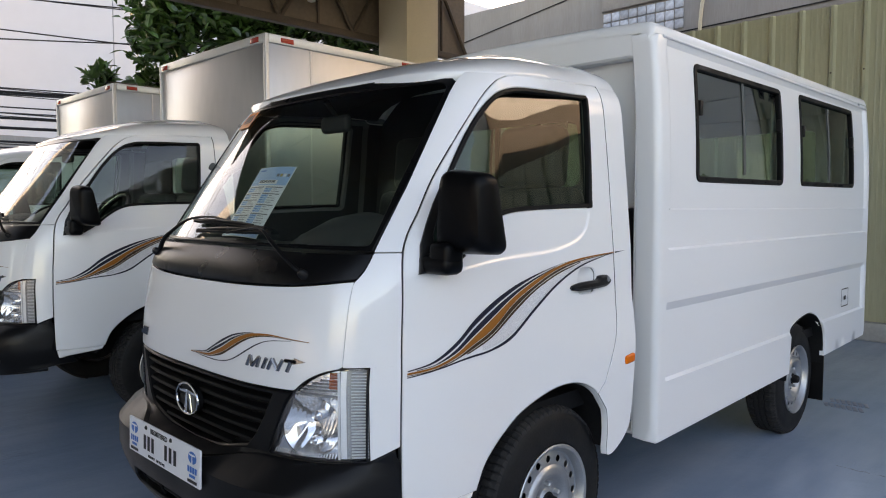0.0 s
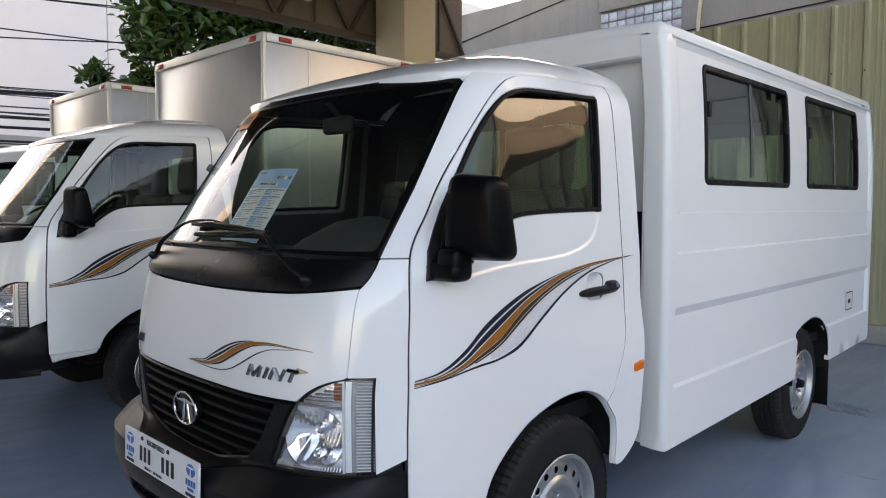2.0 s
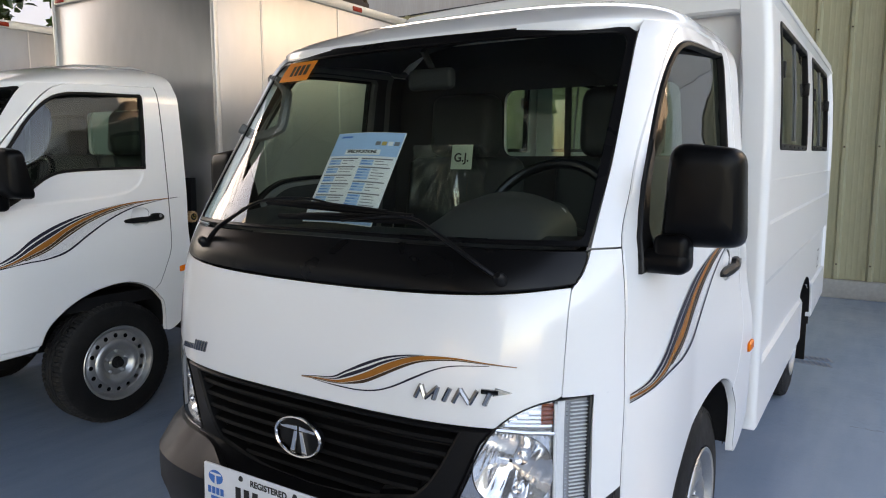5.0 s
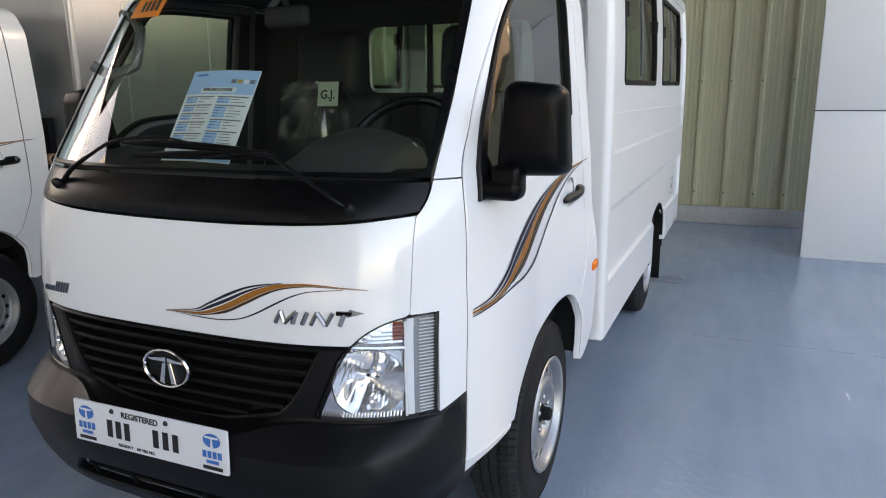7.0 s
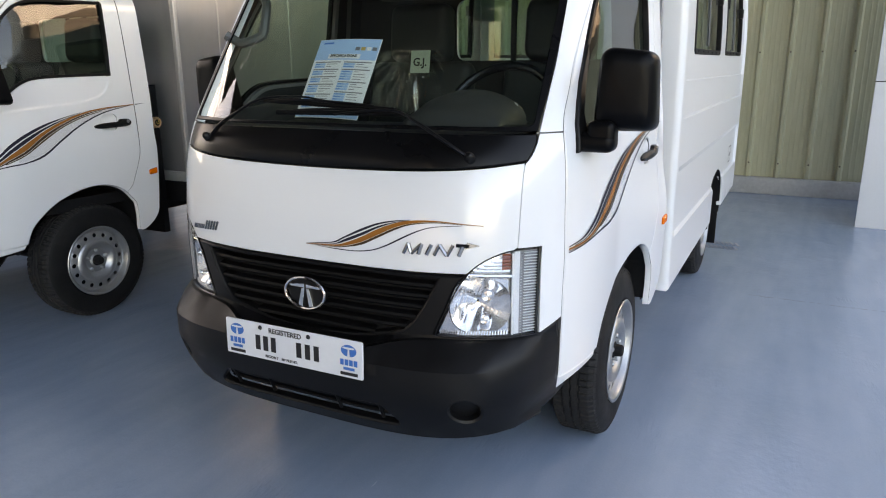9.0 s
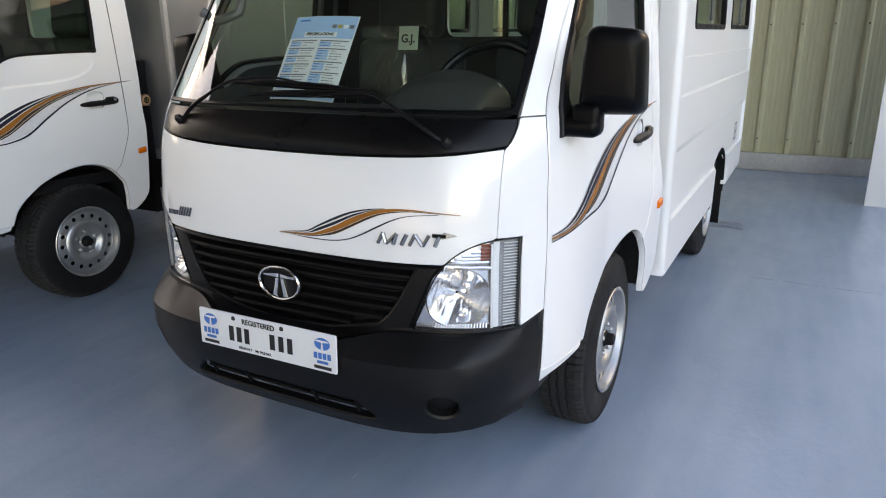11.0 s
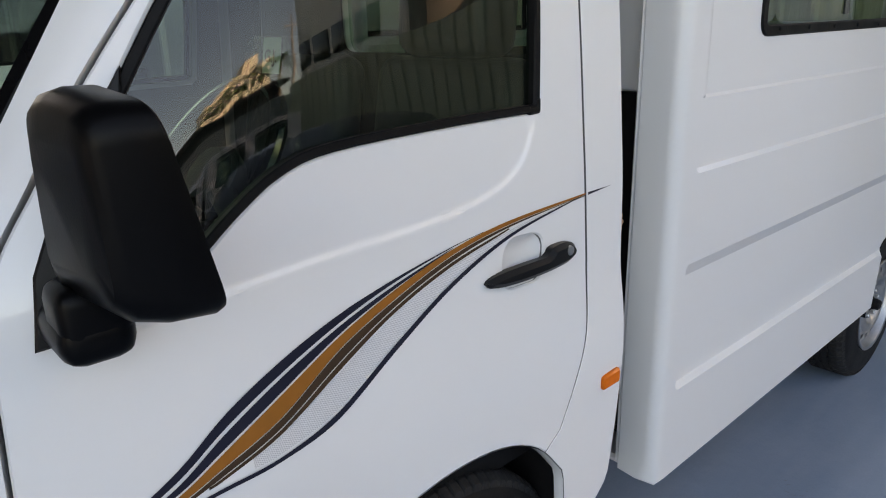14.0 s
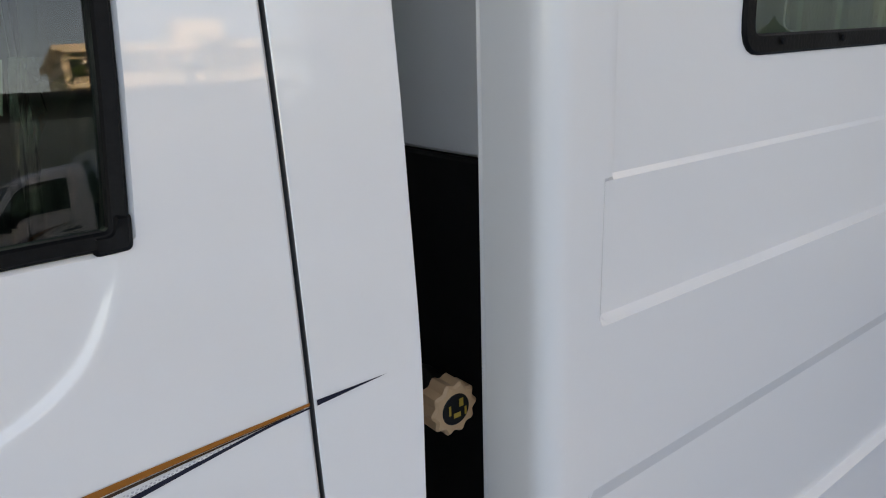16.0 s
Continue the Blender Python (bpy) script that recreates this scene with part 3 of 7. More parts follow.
def build_headlight(truck, s):
    lamp = panel("headlight", [mirrored(HL, s), mirrored(frame_in(.03), s)], FRONT, GLOSSBLACK, truck, "clear headlight cluster in a black surround", thick=.05, edge=.002, step=.03)
    inner = frame_in(.02)
    # silver housing, wide fluted reflector, ribbed outer strip, stepped indicator above
    def oval(t, k=1.0):
        c, q = math.cos(t), math.sin(t)
        return (.5025 + k * .0745 * math.copysign(abs(c) ** .85, c), .677 + k * .076 * math.copysign(abs(q) ** .85, q))
    ring = np.linspace(0, 2 * math.pi, 97)[:-1]
    part("back_shell", sheet(bmesh.new(), [mirrored(inner, s), mirrored([oval(t) for t in ring], s)], lambda a, b, d: FRONT(a, b, d + .020), thick=0, step=.03), FACET, lamp)
    bowl = bmesh.new()
    nr = 26
    def depth(a, b, r):
        # broad smooth lobes low on the inner side, narrow upright flutes elsewhere
        lobe = a - .4 * (b - .68)
        wide = .030 if b < .672 and a < .515 else .0115
        f = (lobe / wide) % 1.0
        return .020 + .050 * (1 - r ** 1.7) - wide * .16 * (1 - (2 * f - 1) ** 2) * min(1, 4 * (1 - r), 5 * max(0, r - .22))
    rows = []
    for j in range(nr + 1):
        r = .05 + .98 * j / nr
        rows.append([bowl.verts.new(FRONT(s * a, b, depth(a, b, r))) for a, b in (oval(t, r) for t in ring)])
    for p, q in zip(rows, rows[1:]):
        for i in range(len(ring)):
            k = (i + 1) % len(ring)
            bowl.faces.new((p[i], p[k], q[k], q[i]))
    part("reflector_bowl", bowl, REFLECTOR, lamp, sharp=50)
    edge = [FRONT(s * a, b, .017) for a, b in (oval(t, 1.01) for t in np.linspace(2.3, 5.2, 30))]
    part("bowl_seam", tube(bmesh.new(), edge, .0014, 6), GLOSSBLACK, lamp)
    for (bx, bz, bd, size), name in (((.524, .706, .020, 1.0), "bulb_cap"), ((.517, .640, .018, .72), "side_bulb")):
        c = FRONT(s * bx, bz, bd)
        m = Matrix.Translation(c) @ (FRONT(s * bx, bz, 0) - c + Vector((0, -.012, 0))).to_track_quat("Z", "X").to_matrix().to_4x4() @ Matrix.Scale(size, 4)
        bulb = bmesh.new()
        lathe(bulb, [(0, .004), (.004, .006), (.006, .002), (.009, .003), (.011, .0), (.014, .002), (.0165, -.002), (.0165, -.035)], 24, "Z", m)
        part(name, bulb, CHROME, lamp)
    # flat fluted steps along the foot and above the bowl
    for i in range(26):
        x = .403 + i * .0066
        part("lens_flute", tube(bmesh.new(), [FRONT(s * x, .5985, .013), FRONT(s * (x + .002), .609, .018)], .0026, 6, flat=.4), REFLECTOR, lamp)
    for i in range(15):
        x = .470 + i * .0072
        part("lens_flute", tube(bmesh.new(), [FRONT(s * x, .750, .016), FRONT(s * (x + .002), .760, .012)], .0030, 6, flat=.5), REFLECTOR, lamp)
    for i in range(29):
        z = .6015 + i * .0078
        bar = [FRONT(s * a, z + .0025 * math.sin((a - .582) * 60), .010 - .002 * math.sin((a - .582) * 70)) for a in (.6025, .607, .612, .618, .624, .631)]
        part("lens_rib", tube(bmesh.new(), bar, .0031, 6, flat=.45), MILKY, lamp)
        cell = [FRONT(s * a, z, .0105) for a in (.5955, .5985)]
        part("lens_cell", tube(bmesh.new(), cell, .0022, 6, flat=.45), REFLECTOR, lamp)
    column = [(.582, .600), (.5935, .600), (.5935, .8265), (.582, .826)]
    part("lens_column", sheet(bmesh.new(), [mirrored(column, s)], lambda a, b, d: FRONT(a, b, d + .009), thick=.002, edge=0, step=.04), MILKY, lamp)
    strip = [(.578, .598), (.631, .600), (.6315, .829), (.578, .826)]
    part("lens_strip", sheet(bmesh.new(), [mirrored(strip, s)], lambda a, b, d: FRONT(a, b, d + .012), thick=.002, edge=0, step=.04), material("smoked_strip", (.30, .303, .308), .25, metal=.5), lamp)
    for i in range(6):
        z = .773 + i * .0088
        x0 = .484 + i * .011 + .002 * i * i
        for x1, x2, mt in ((x0, .556, REFLECTOR), (.557, .577, DEEPAMBER if i > 0 else REFLECTOR)):
            if x2 - x1 < .006:
                continue
            bar = [FRONT(s * a, z, .018) for a in np.linspace(x1, x2, 4)]
            part("indicator_step", tube(bmesh.new(), bar, .0042, 6), mt, lamp)
    shade = [(.482, .768), (.577, .768), (.577, .822), (.552, .818), (.51, .796)]
    part("indicator_back", sheet(bmesh.new(), [mirrored(shade, s)], lambda a, b, d: FRONT(a, b, d + .024), thick=0, edge=0, step=.03), material("smoked_reflector", (.16, .12, .09), .25, metal=.6), lamp)
    div = [FRONT(s * a, b, .006) for a, b in ((.579, .60), (.579, .70), (.578, .822))]
    part("divider", tube(bmesh.new(), div, .0035, 6), MILKY, lamp)
    div = [FRONT(s * a, b, .008) for a, b in ((.476, .766), (.53, .763), (.578, .761))]
    part("divider", tube(bmesh.new(), div, .0045, 6), REFLECTOR, lamp)
    lens = panel("lens", [mirrored(inner, s)], FRONT, CLEAR, lamp, "clear polycarbonate lens", thick=0, step=.03)
    return lamp


BUMPER_NOSE = [(.2, -.82), (.29, -.872), (.34, -.905), (.40, -.93), (.45, -.942), (.55, -.942), (.575, -.93), (.595, -.90), (.61, -.868), (.63, -.86)]


def bumper_surface():
    z = np.array([a for a, _ in BUMPER_NOSE])
    v = np.array([b for _, b in BUMPER_NOSE])

    def f(u, h):
        """u runs along the plan from the middle, -1 to 1 at the door lines."""
        n0, w, c = float(np.interp(h, z, v)), float(np.interp(h, [.25, .33, .45, .58, .62], [.60, .645, .675, .675, .672])), -.30
        t = abs(u) * radians(75)
        x = w * math.sin(t) ** (2 / 4)
        y = c - (c - n0) * max(0, math.cos(t)) ** (2 / 4)
        return (math.copysign(x, u), y, h)
    return f


BUMP = bumper_surface()


def u_of_x(x, h):
    w = float(np.interp(h, [.25, .33, .45, .58, .62], [.60, .645, .675, .675, .672]))
    return math.copysign(math.asin(min(1, (abs(x) / w) ** (4 / 2))) / radians(75), x)


def bump_fn(x, h, d):
    e = 0.003

    def F(a, b):
        q = Vector(BUMP(u_of_x(a, b), b))
        k = min(1.0, max(0.0, (b - .548) / .046))
        k = k * k * (3 - 2 * k)
        q.y += ((front_y(min(abs(a), half(b) * .995), b) - .004) - q.y) * k
        return q
    p = F(x, h)
    if abs(d) < 1e-9:
        return p
    n = (F(x + e, h) - F(x - e, h)).cross(F(x, h + e) - F(x, h - e)).normalized()
    return p - n * float(d)


def build_front(truck):
    # white front panel with a soft top edge
    top = chain([(-.5852, 1.050), (-.45, 1.034), (-.25, 1.025), (0, 1.022), (.25, 1.025), (.45, 1.034), (.5852, 1.050)], 4)
    right = [(.5853, .95), (.5853, .8385)] + [q for q in HL if .47 < q[0] < .58 and q[1] > .77]
    low = chain([(.47, .771), (.25, .769), (0, .768), (-.25, .769), (-.47, .771)], 4)
    left = [(-a, b) for a, b in right[::-1]]
    hood = panel("hood", [top + right + low + left], FRONT, [WHITE, GAP_SHADE], truck, "white front panel", thick=.02, edge=.0014, step=.022, inner=1, sharp=20)
    for s in (1, -1):
        # corner panel from the lamp and the front panel round to the door
        def corner_point(u, z, s=s):
            x0 = .6325 if z < .8365 else float(np.interp(z, [1.047, 1.056, 1.066, 1.080, 1.10, 1.121], [.586, .5915, .5965, .601, .604, .6045]))
            n, w, c = square(z), half(z), corner(z)
            a0 = math.asin((x0 / w) ** (n / 2))
            y1 = door_line(z) - .005
            a1 = math.acos(max(0.0, ((c - y1) / (c - nose(z)))) ** (n / 2))
            t = a0 + (a1 - a0) * u
            return Vector((s * w * math.sin(t) ** (2 / n), c - (c - nose(z)) * math.cos(t) ** (2 / n), z))

        def pillar_point(u, z, s=s):
            x0 = float(np.interp(z, [1.12, 1.3, 1.61], [.604, .603, .586]))
            n, w, c = square(z), half(z), corner(z)
            a0 = math.asin(min(.98, (x0 / w)) ** (n / 2))
            y1 = door_line(z) - .005
            a1 = math.acos(min(1, max(0.0, ((c - y1) / (c - nose(z))))) ** (n / 2))
            t = a0 + (a1 - a0) * u
            return Vector((s * w * math.sin(t) ** (2 / n), c - (c - nose(z)) * math.cos(t) ** (2 / n), z))

        def grid(fn, z0, z1, nu, nv, name, label, bm=None, lid=True, foot=0.0):
            bm = bm or bmesh.new()
            e = 1e-3
            def rows_at(depth):
                out = []
                for j in range(nv + 1):
                    row = []
                    for i in range(nu + 1):
                        u = i / nu
                        z = z0 + (z1 - z0) * j / nv + foot * u * (1 - j / nv)
                        p = fn(u, z)
                        if depth:
                            n = (fn(min(1, u + .02), z) - fn(max(0, u - .02), z)).cross(fn(u, z + e) - fn(u, z - e)).normalized() * s
                            p = p - n * depth
                        row.append(bm.verts.new(p))
                    out.append(row)
                return out
            A, B = rows_at(0), rows_at(.03)
            for j in range(nv):
                for i in range(nu):
                    bm.faces.new((A[j][i], A[j][i + 1], A[j + 1][i + 1], A[j + 1][i]))
                    bm.faces.new((B[j][i], B[j + 1][i], B[j + 1][i + 1], B[j][i + 1])).material_index = 1
            for j in range(nv):
                bm.faces.new((A[j][0], A[j + 1][0], B[j + 1][0], B[j][0]))
                bm.faces.new((A[j][nu], B[j][nu], B[j + 1][nu], A[j + 1][nu]))
            for i in range(nu):
                bm.faces.new((A[0][i], B[0][i], B[0][i + 1], A[0][i + 1]))
                if lid:
                    bm.faces.new((A[nv][i], A[nv][i + 1], B[nv][i + 1], B[nv][i]))
            if not lid:
                return bm
            return part(name, bm, [WHITE, INTERIOR], truck, label)

        lower = grid(corner_point, .597, .83649, 12, 10, "", "", lid=False, foot=.030)
        grid(corner_point, .83651, 1.121, 16, 48, "corner_panel", "white corner panel round from the headlight to the door", lower)
        grid(pillar_point, 1.125, 1.632, 8, 24, "windscreen_pillar", "white windscreen pillar")
        build_headlight(truck, s)
    # black tray under the glass, windscreen border and glass
    cowl_top = chain([(-.600, 1.122), (-.3, 1.125), (0, 1.126), (.3, 1.125), (.600, 1.122)], 5)
    cowl_low = chain([(.6035, 1.110), (.6028, 1.096), (.600, 1.080), (.5935, 1.064), (.583, 1.0545), (.45, 1.038), (.25, 1.029), (0, 1.026), (-.25, 1.029), (-.45, 1.038), (-.583, 1.0545), (-.5935, 1.064), (-.600, 1.080), (-.6028, 1.096), (-.6035, 1.110)], 4)
    panel("cowl", [cowl_top + cowl_low], lambda a, b, d: FRONT(a, b, d + .004 - .014 * math.sin(math.pi * min(1, max(0, (b - 1.03) / .095)) ** .6) * max(0, 1 - (abs(a) / .60) ** 6)), COWL, truck, "black plastic cowl below the windscreen", thick=.02, edge=.003, step=.018)
    glass_out = chain([(-.598, 1.128), (-.3, 1.131), (0, 1.132), (.3, 1.131), (.598, 1.128)], 4) + chain([(.602, 1.25), (.596, 1.45), (.580, 1.60)], 4) + chain([(.56, 1.614), (.3, 1.622), (0, 1.626), (-.3, 1.622), (-.56, 1.614)], 4) + chain([(-.580, 1.60), (-.596, 1.45), (-.602, 1.25)], 4)
    glass_in = rounded([(-.586, 1.140, .015), (.586, 1.140, .015), (.566, 1.600, .04), (-.566, 1.600, .04)], 5)
    screen = panel("windscreen", [glass_out, glass_in], SCREEN, FRIT, truck, "raked windscreen with a black border", thick=.006, edge=.002, step=.05)
    panel("windscreen_glass", [inset(wind(dense(glass_in, .03), True), -.008)], lambda a, b, d: SCREEN(a, b, d + .003), WINDSCREEN, screen, "clear glass", thick=0, step=.05)
    # black grille field, its deep opening, slats and badge
    field = chain([(-.468, .765), (0, .763), (.468, .765)], 5) + chain([(.446, .735), (.425, .685), (.392, .605)], 3) + chain([(.385, .57), (.30, .535), (.15, .510), (0, .505), (-.15, .510), (-.30, .535), (-.385, .57)], 3) + chain([(-.392, .605), (-.425, .685), (-.446, .735)], 3)
    mouth = chain([(-.40, .752), (0, .751), (.40, .752)], 4) + chain([(.363, .68), (.33, .63), (.298, .600)], 4) + chain([(.15, .566), (0, .556), (-.15, .566)], 3) + chain([(-.298, .600), (-.33, .63), (-.363, .68)], 4)
    grille = panel("grille", [field, mouth], lambda a, b, d: FRONT(a, b, d + .002), BLACK, truck, "matt black slatted grille", thick=.03, edge=.005, step=.04)
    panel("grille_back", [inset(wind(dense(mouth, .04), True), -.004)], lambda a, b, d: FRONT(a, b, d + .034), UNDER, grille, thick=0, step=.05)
    for i in range(6):
        z = .580 + i * .030
        w = float(np.interp(z, [.566, .600, .63, .68, .752], [.15, .297, .33, .363, .40]))
        bm = bmesh.new()
        rows2 = []
        for x in np.linspace(-w, w, 21):
            rows2.append([bm.verts.new(FRONT(x, z + dz, dd)) for dz, dd in ((.011, .032), (.005, .012), (-.002, .009), (-.008, .016), (-.009, .032))])
        for p, q in zip(rows2, rows2[1:]):
            for k in range(4):
                bm.faces.new((p[k], q[k], q[k + 1], p[k + 1]))
        part("slat", bm, SLAT, grille)
    rim = bmesh.new()
    ring = [FRONT(.069 * math.cos(a) - .008, .668 + .046 * math.sin(a), -.010) for a in np.linspace(0, 2 * math.pi, 41)]
    tube(rim, ring, .0042, 8, caps=False)
    badge = part("badge", rim, CHROME, truck, "oval chrome badge on the grille")
    disc = [(.066 * math.cos(a) - .008, .668 + .043 * math.sin(a)) for a in np.linspace(0, 2 * math.pi, 25)[:-1]]
    part("badge_field", sheet(bmesh.new(), [disc], FRONT, thick=.01, edge=.002, step=.03, lift=.003), BLACK, badge)
    arm = bmesh.new()
    for s in (1, -1):
        leg = [(.003, .682), (.013, .682), (.026, .630), (.011, .626)]
        bar_s = [(.003, .683), (.05, .683), (.058, .689), (.003, .695)]
        for shape in (leg, bar_s):
            sheet(arm, [[(s * a - .008, b) for a, b in shape]], FRONT, thick=.004, edge=.001, step=.02, lift=.009)
    part("badge_emblem", arm, CHROME, badge)
    # lower bumper
    half_top = [(0, .549), (.15, .556), (.30, .583), (.36, .590), (.42, .591), (.55, .591), (.62, .593), (.636, .597), (.652, .611), (.666, .624)]
    half_end = [(.668, .60), (.669, .56), (.669, .50), (.665, .43), (.652, .365)]
    half_low = [(.61, .338), (.50, .318), (.25, .304), (0, .300)]
    right_half = chain(half_top, 4) + chain(half_end, 4) + chain(half_low, 4)
    out = right_half + [(-a, b) for a, b in right_half[::-1][1:-1]]
    slot = rounded([(-.33, .345, .02), (.33, .345, .02), (.27, .405, .02), (-.27, .405, .02)], 4)
    holes = [slot]
    for s in (1, -1):
        holes.append([(s * .50 + .037 * math.cos(a), .415 + .034 * math.sin(a)) for a in np.linspace(0, 2 * math.pi, 21)[:-1]])
    bumper = panel("bumper", [out] + holes, bump_fn, BLACK, truck, "matt black plastic front bumper", thick=.025, edge=.005, step=.04)
    shelf = bmesh.new()
    tops = [(x, float(np.interp(abs(x), [a for a, _ in half_top], [b for _, b in half_top]))) for x in np.linspace(-.60, .60, 49)]
    edges = [[shelf.verts.new(q) for q in (bump_fn(x, z, .004), bump_fn(x, z, .004).lerp(FRONT(x, z + .012, .002), .5) - Vector((0, 0, .006)), FRONT(x, z + .006, .002), FRONT(x, z + .004, .03))] for x, z in tops]
    for p, q in zip(edges, edges[1:]):
        for k in range(3):
            shelf.faces.new((p[k], q[k], q[k + 1], p[k + 1]))
    part("bumper_shelf", shelf, BLACK, bumper)
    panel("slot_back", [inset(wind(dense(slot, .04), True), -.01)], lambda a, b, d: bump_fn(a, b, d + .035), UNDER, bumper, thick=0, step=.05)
    for z in (.366, .388):
        w = .285
        bar = [bump_fn(x, z, .02) for x in np.linspace(-w, w, 15)]
        part("slot_bar", tube(bmesh.new(), bar, .005, 6), SLAT, bumper)
    for x in (-.26, -.12, .12, .26):
        part("slot_rib", tube(bmesh.new(), [bump_fn(x, .348, .016), bump_fn(x, .402, .016)], .006, 6), SLAT, bumper)
    for s in (1, -1):
        hole = [(s * .50 + .042 * math.cos(a), .415 + .039 * math.sin(a)) for a in np.linspace(0, 2 * math.pi, 21)[:-1]]
        panel("fog_lamp_blank", [hole], lambda a, b, d: bump_fn(a, b, d + .026), BLACK, bumper, "round black fog lamp blank", thick=0, step=.03)
    lip = [bump_fn(x, .302 + .04 * abs(x / .64) ** 3, .012) for x in np.linspace(-.63, .63, 31)]
    part("bumper_lip", tube(bmesh.new(), lip, .012, 8), BLACK, bumper)
    # decal on the front panel
    def band(top, bot, mat):
        part("decal_stripe", sheet(bmesh.new(), [chain(top, 6) + chain(bot, 6)[::-1]], FRONT, thick=0, edge=0, step=.03, lift=.0012), mat, hood)
    band([(-.002, .814), (.041, .820), (.089, .827), (.128, .846), (.179, .871), (.229, .890), (.276, .900), (.322, .9052)], [(-.002, .8133), (.041, .818), (.095, .8255), (.128, .841), (.179, .864), (.229, .885), (.276, .897), (.322, .9045)], NAVY)
    band([(.05, .8185), (.095, .823), (.128, .838), (.180, .860), (.229, .8815), (.276, .8957), (.322, .904)], [(.05, .818), (.095, .821), (.129, .831), (.180, .852), (.229, .876), (.276, .8935), (.322, .9035)], NAVY)
    band([(-.002, .8132), (.041, .8165), (.095, .8195), (.129, .828), (.180, .849), (.229, .874), (.276, .8925), (.322, .903), (.387, .9065), (.458, .9012), (.508, .8965)], [(-.002, .8120), (.041, .8140), (.096, .8150), (.129, .820), (.180, .835), (.229, .858), (.277, .881), (.322, .895), (.387, .9028), (.458, .8993), (.508, .8955)], BROWN)
    band([(-.002, .8116), (.041, .8136), (.096, .8145), (.129, .819), (.180, .834), (.229, .857), (.277, .880), (.322, .8945), (.387, .9022), (.458, .899), (.508, .8954)], [(-.002, .811), (.041, .812), (.096, .8125), (.129, .816), (.180, .827), (.229, .850), (.277, .874), (.322, .891), (.387, .900), (.458, .898), (.508, .895)], DARKBROWN)
    band([(.03, .8113), (.096, .8095), (.161, .810), (.212, .8175), (.254, .8335), (.300, .8578), (.345, .879), (.388, .891), (.458, .8968)], [(.03, .8108), (.096, .8070), (.161, .8073), (.212, .8145), (.254, .8295), (.301, .8535), (.345, .8757), (.388, .889), (.458, .8955)], NAVY)
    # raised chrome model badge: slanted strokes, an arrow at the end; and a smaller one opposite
    strokes = [((.308, .818), (.3205, .845)), ((.3205, .845), (.330, .819)), ((.330, .819), (.357, .845)), ((.357, .845), (.349, .818)), ((.371, .818), (.383, .845)), ((.391, .818), (.404, .846)), ((.404, .846), (.424, .818)), ((.424, .818), (.438, .846)), ((.446, .846), (.478, .845)), ((.453, .818), (.463, .845))]
    for letter in (strokes[:4], strokes[4:5], strokes[5:8], strokes[8:]):
        bm = bmesh.new()
        for a, b in letter:
            tube(bm, [FRONT(*a, -.002), FRONT(*b, -.002)], .0064, 6, flat=.8)
        if letter is not strokes and len(letter) == 2:
            sheet(bm, [[(.468, .837), (.503, .8455), (.472, .854)]], FRONT, thick=.002, edge=.0005, step=.02, lift=.004)
        part("badge_letter", bm, BADGE, hood, "slanted dark chrome badge letter")
    bm = bmesh.new()
    for i in range(12):
        big = i > 6
        x = -.480 + i * .0092 + (.004 * (i - 6) if big else 0)
        h = .026 if big else .013
        tube(bm, [FRONT(x, .803 + .0008 * i, -.002), FRONT(x + .4 * h, .803 + .0008 * i + h, -.002)], .0034 if big else .0026, 6)
    part("series_badge", bm, BADGE, hood, "small chrome series badge")


def build_wipers(truck):
    for s, arm, blade in ((1, [(-.432, 1.080, .0), (-.376, 1.110, .02), (-.323, 1.132, .032), (-.235, 1.180, .032), (-.10, 1.194, .026), (.0, 1.187, .018)], ((-.235, 1.190), (.225, 1.172))),
                          (-1, [(.461, 1.061, .0), (.411, 1.085, .02), (.317, 1.130, .032), (.236, 1.160, .030), (.12, 1.158, .024), (.04, 1.152, .018)], ((.25, 1.163), (-.170, 1.158)))):
        wiper = part("wiper", tube(bmesh.new(), chain([FRONT(a, b, -h) for a, b, h in arm], 4), [.0085] * 9 + [.0065] * 6 + [.005] * 6, 8, flat=.6), BLACK, truck, "black wiper arm and blade")
        m = Matrix.Translation(FRONT(arm[0][0], arm[0][1], -.004)) @ Vector((0, -.8, .6)).to_track_quat("Z", "X").to_matrix().to_4x4()
        part("wiper_pivot", lathe(bmesh.new(), [(0, .022), (.006, .022), (.010, .018), (.0125, .010), (.0135, 0), (.015, -.02)], 16, "Z", m), BLACK, wiper)
        (x0, z0), (x1, z1) = blade
        line = [FRONT(x0 + (x1 - x0) * k / 10, z0 + (z1 - z0) * k / 10, -.010) for k in range(11)]
        part("wiper_blade", tube(bmesh.new(), line, .0075, 6), RUBBER, wiper)
        bow = [FRONT(x0 + (x1 - x0) * (.15 + .7 * k / 8), z0 + (z1 - z0) * (.15 + .7 * k / 8) + .004, -.014 - .008 * math.sin(math.pi * k / 8)) for k in range(9)]
        part("wiper_bow", tube(bmesh.new(), bow, .004, 6), BLACK, wiper)


ROOF_Y1 = .436


def roof_side(y):
    """Half width and height of the roof's lower edge: the glass and pillar tops in front, then the door tops."""
    zt = float(np.interp(y, [-.40, -.20, -.156, 0, .29, .318, .328, .465], [1.630, 1.632, 1.636, 1.649, 1.659, 1.660, 1.654, 1.656]))
    return side_x(y, zt) + .0006, zt


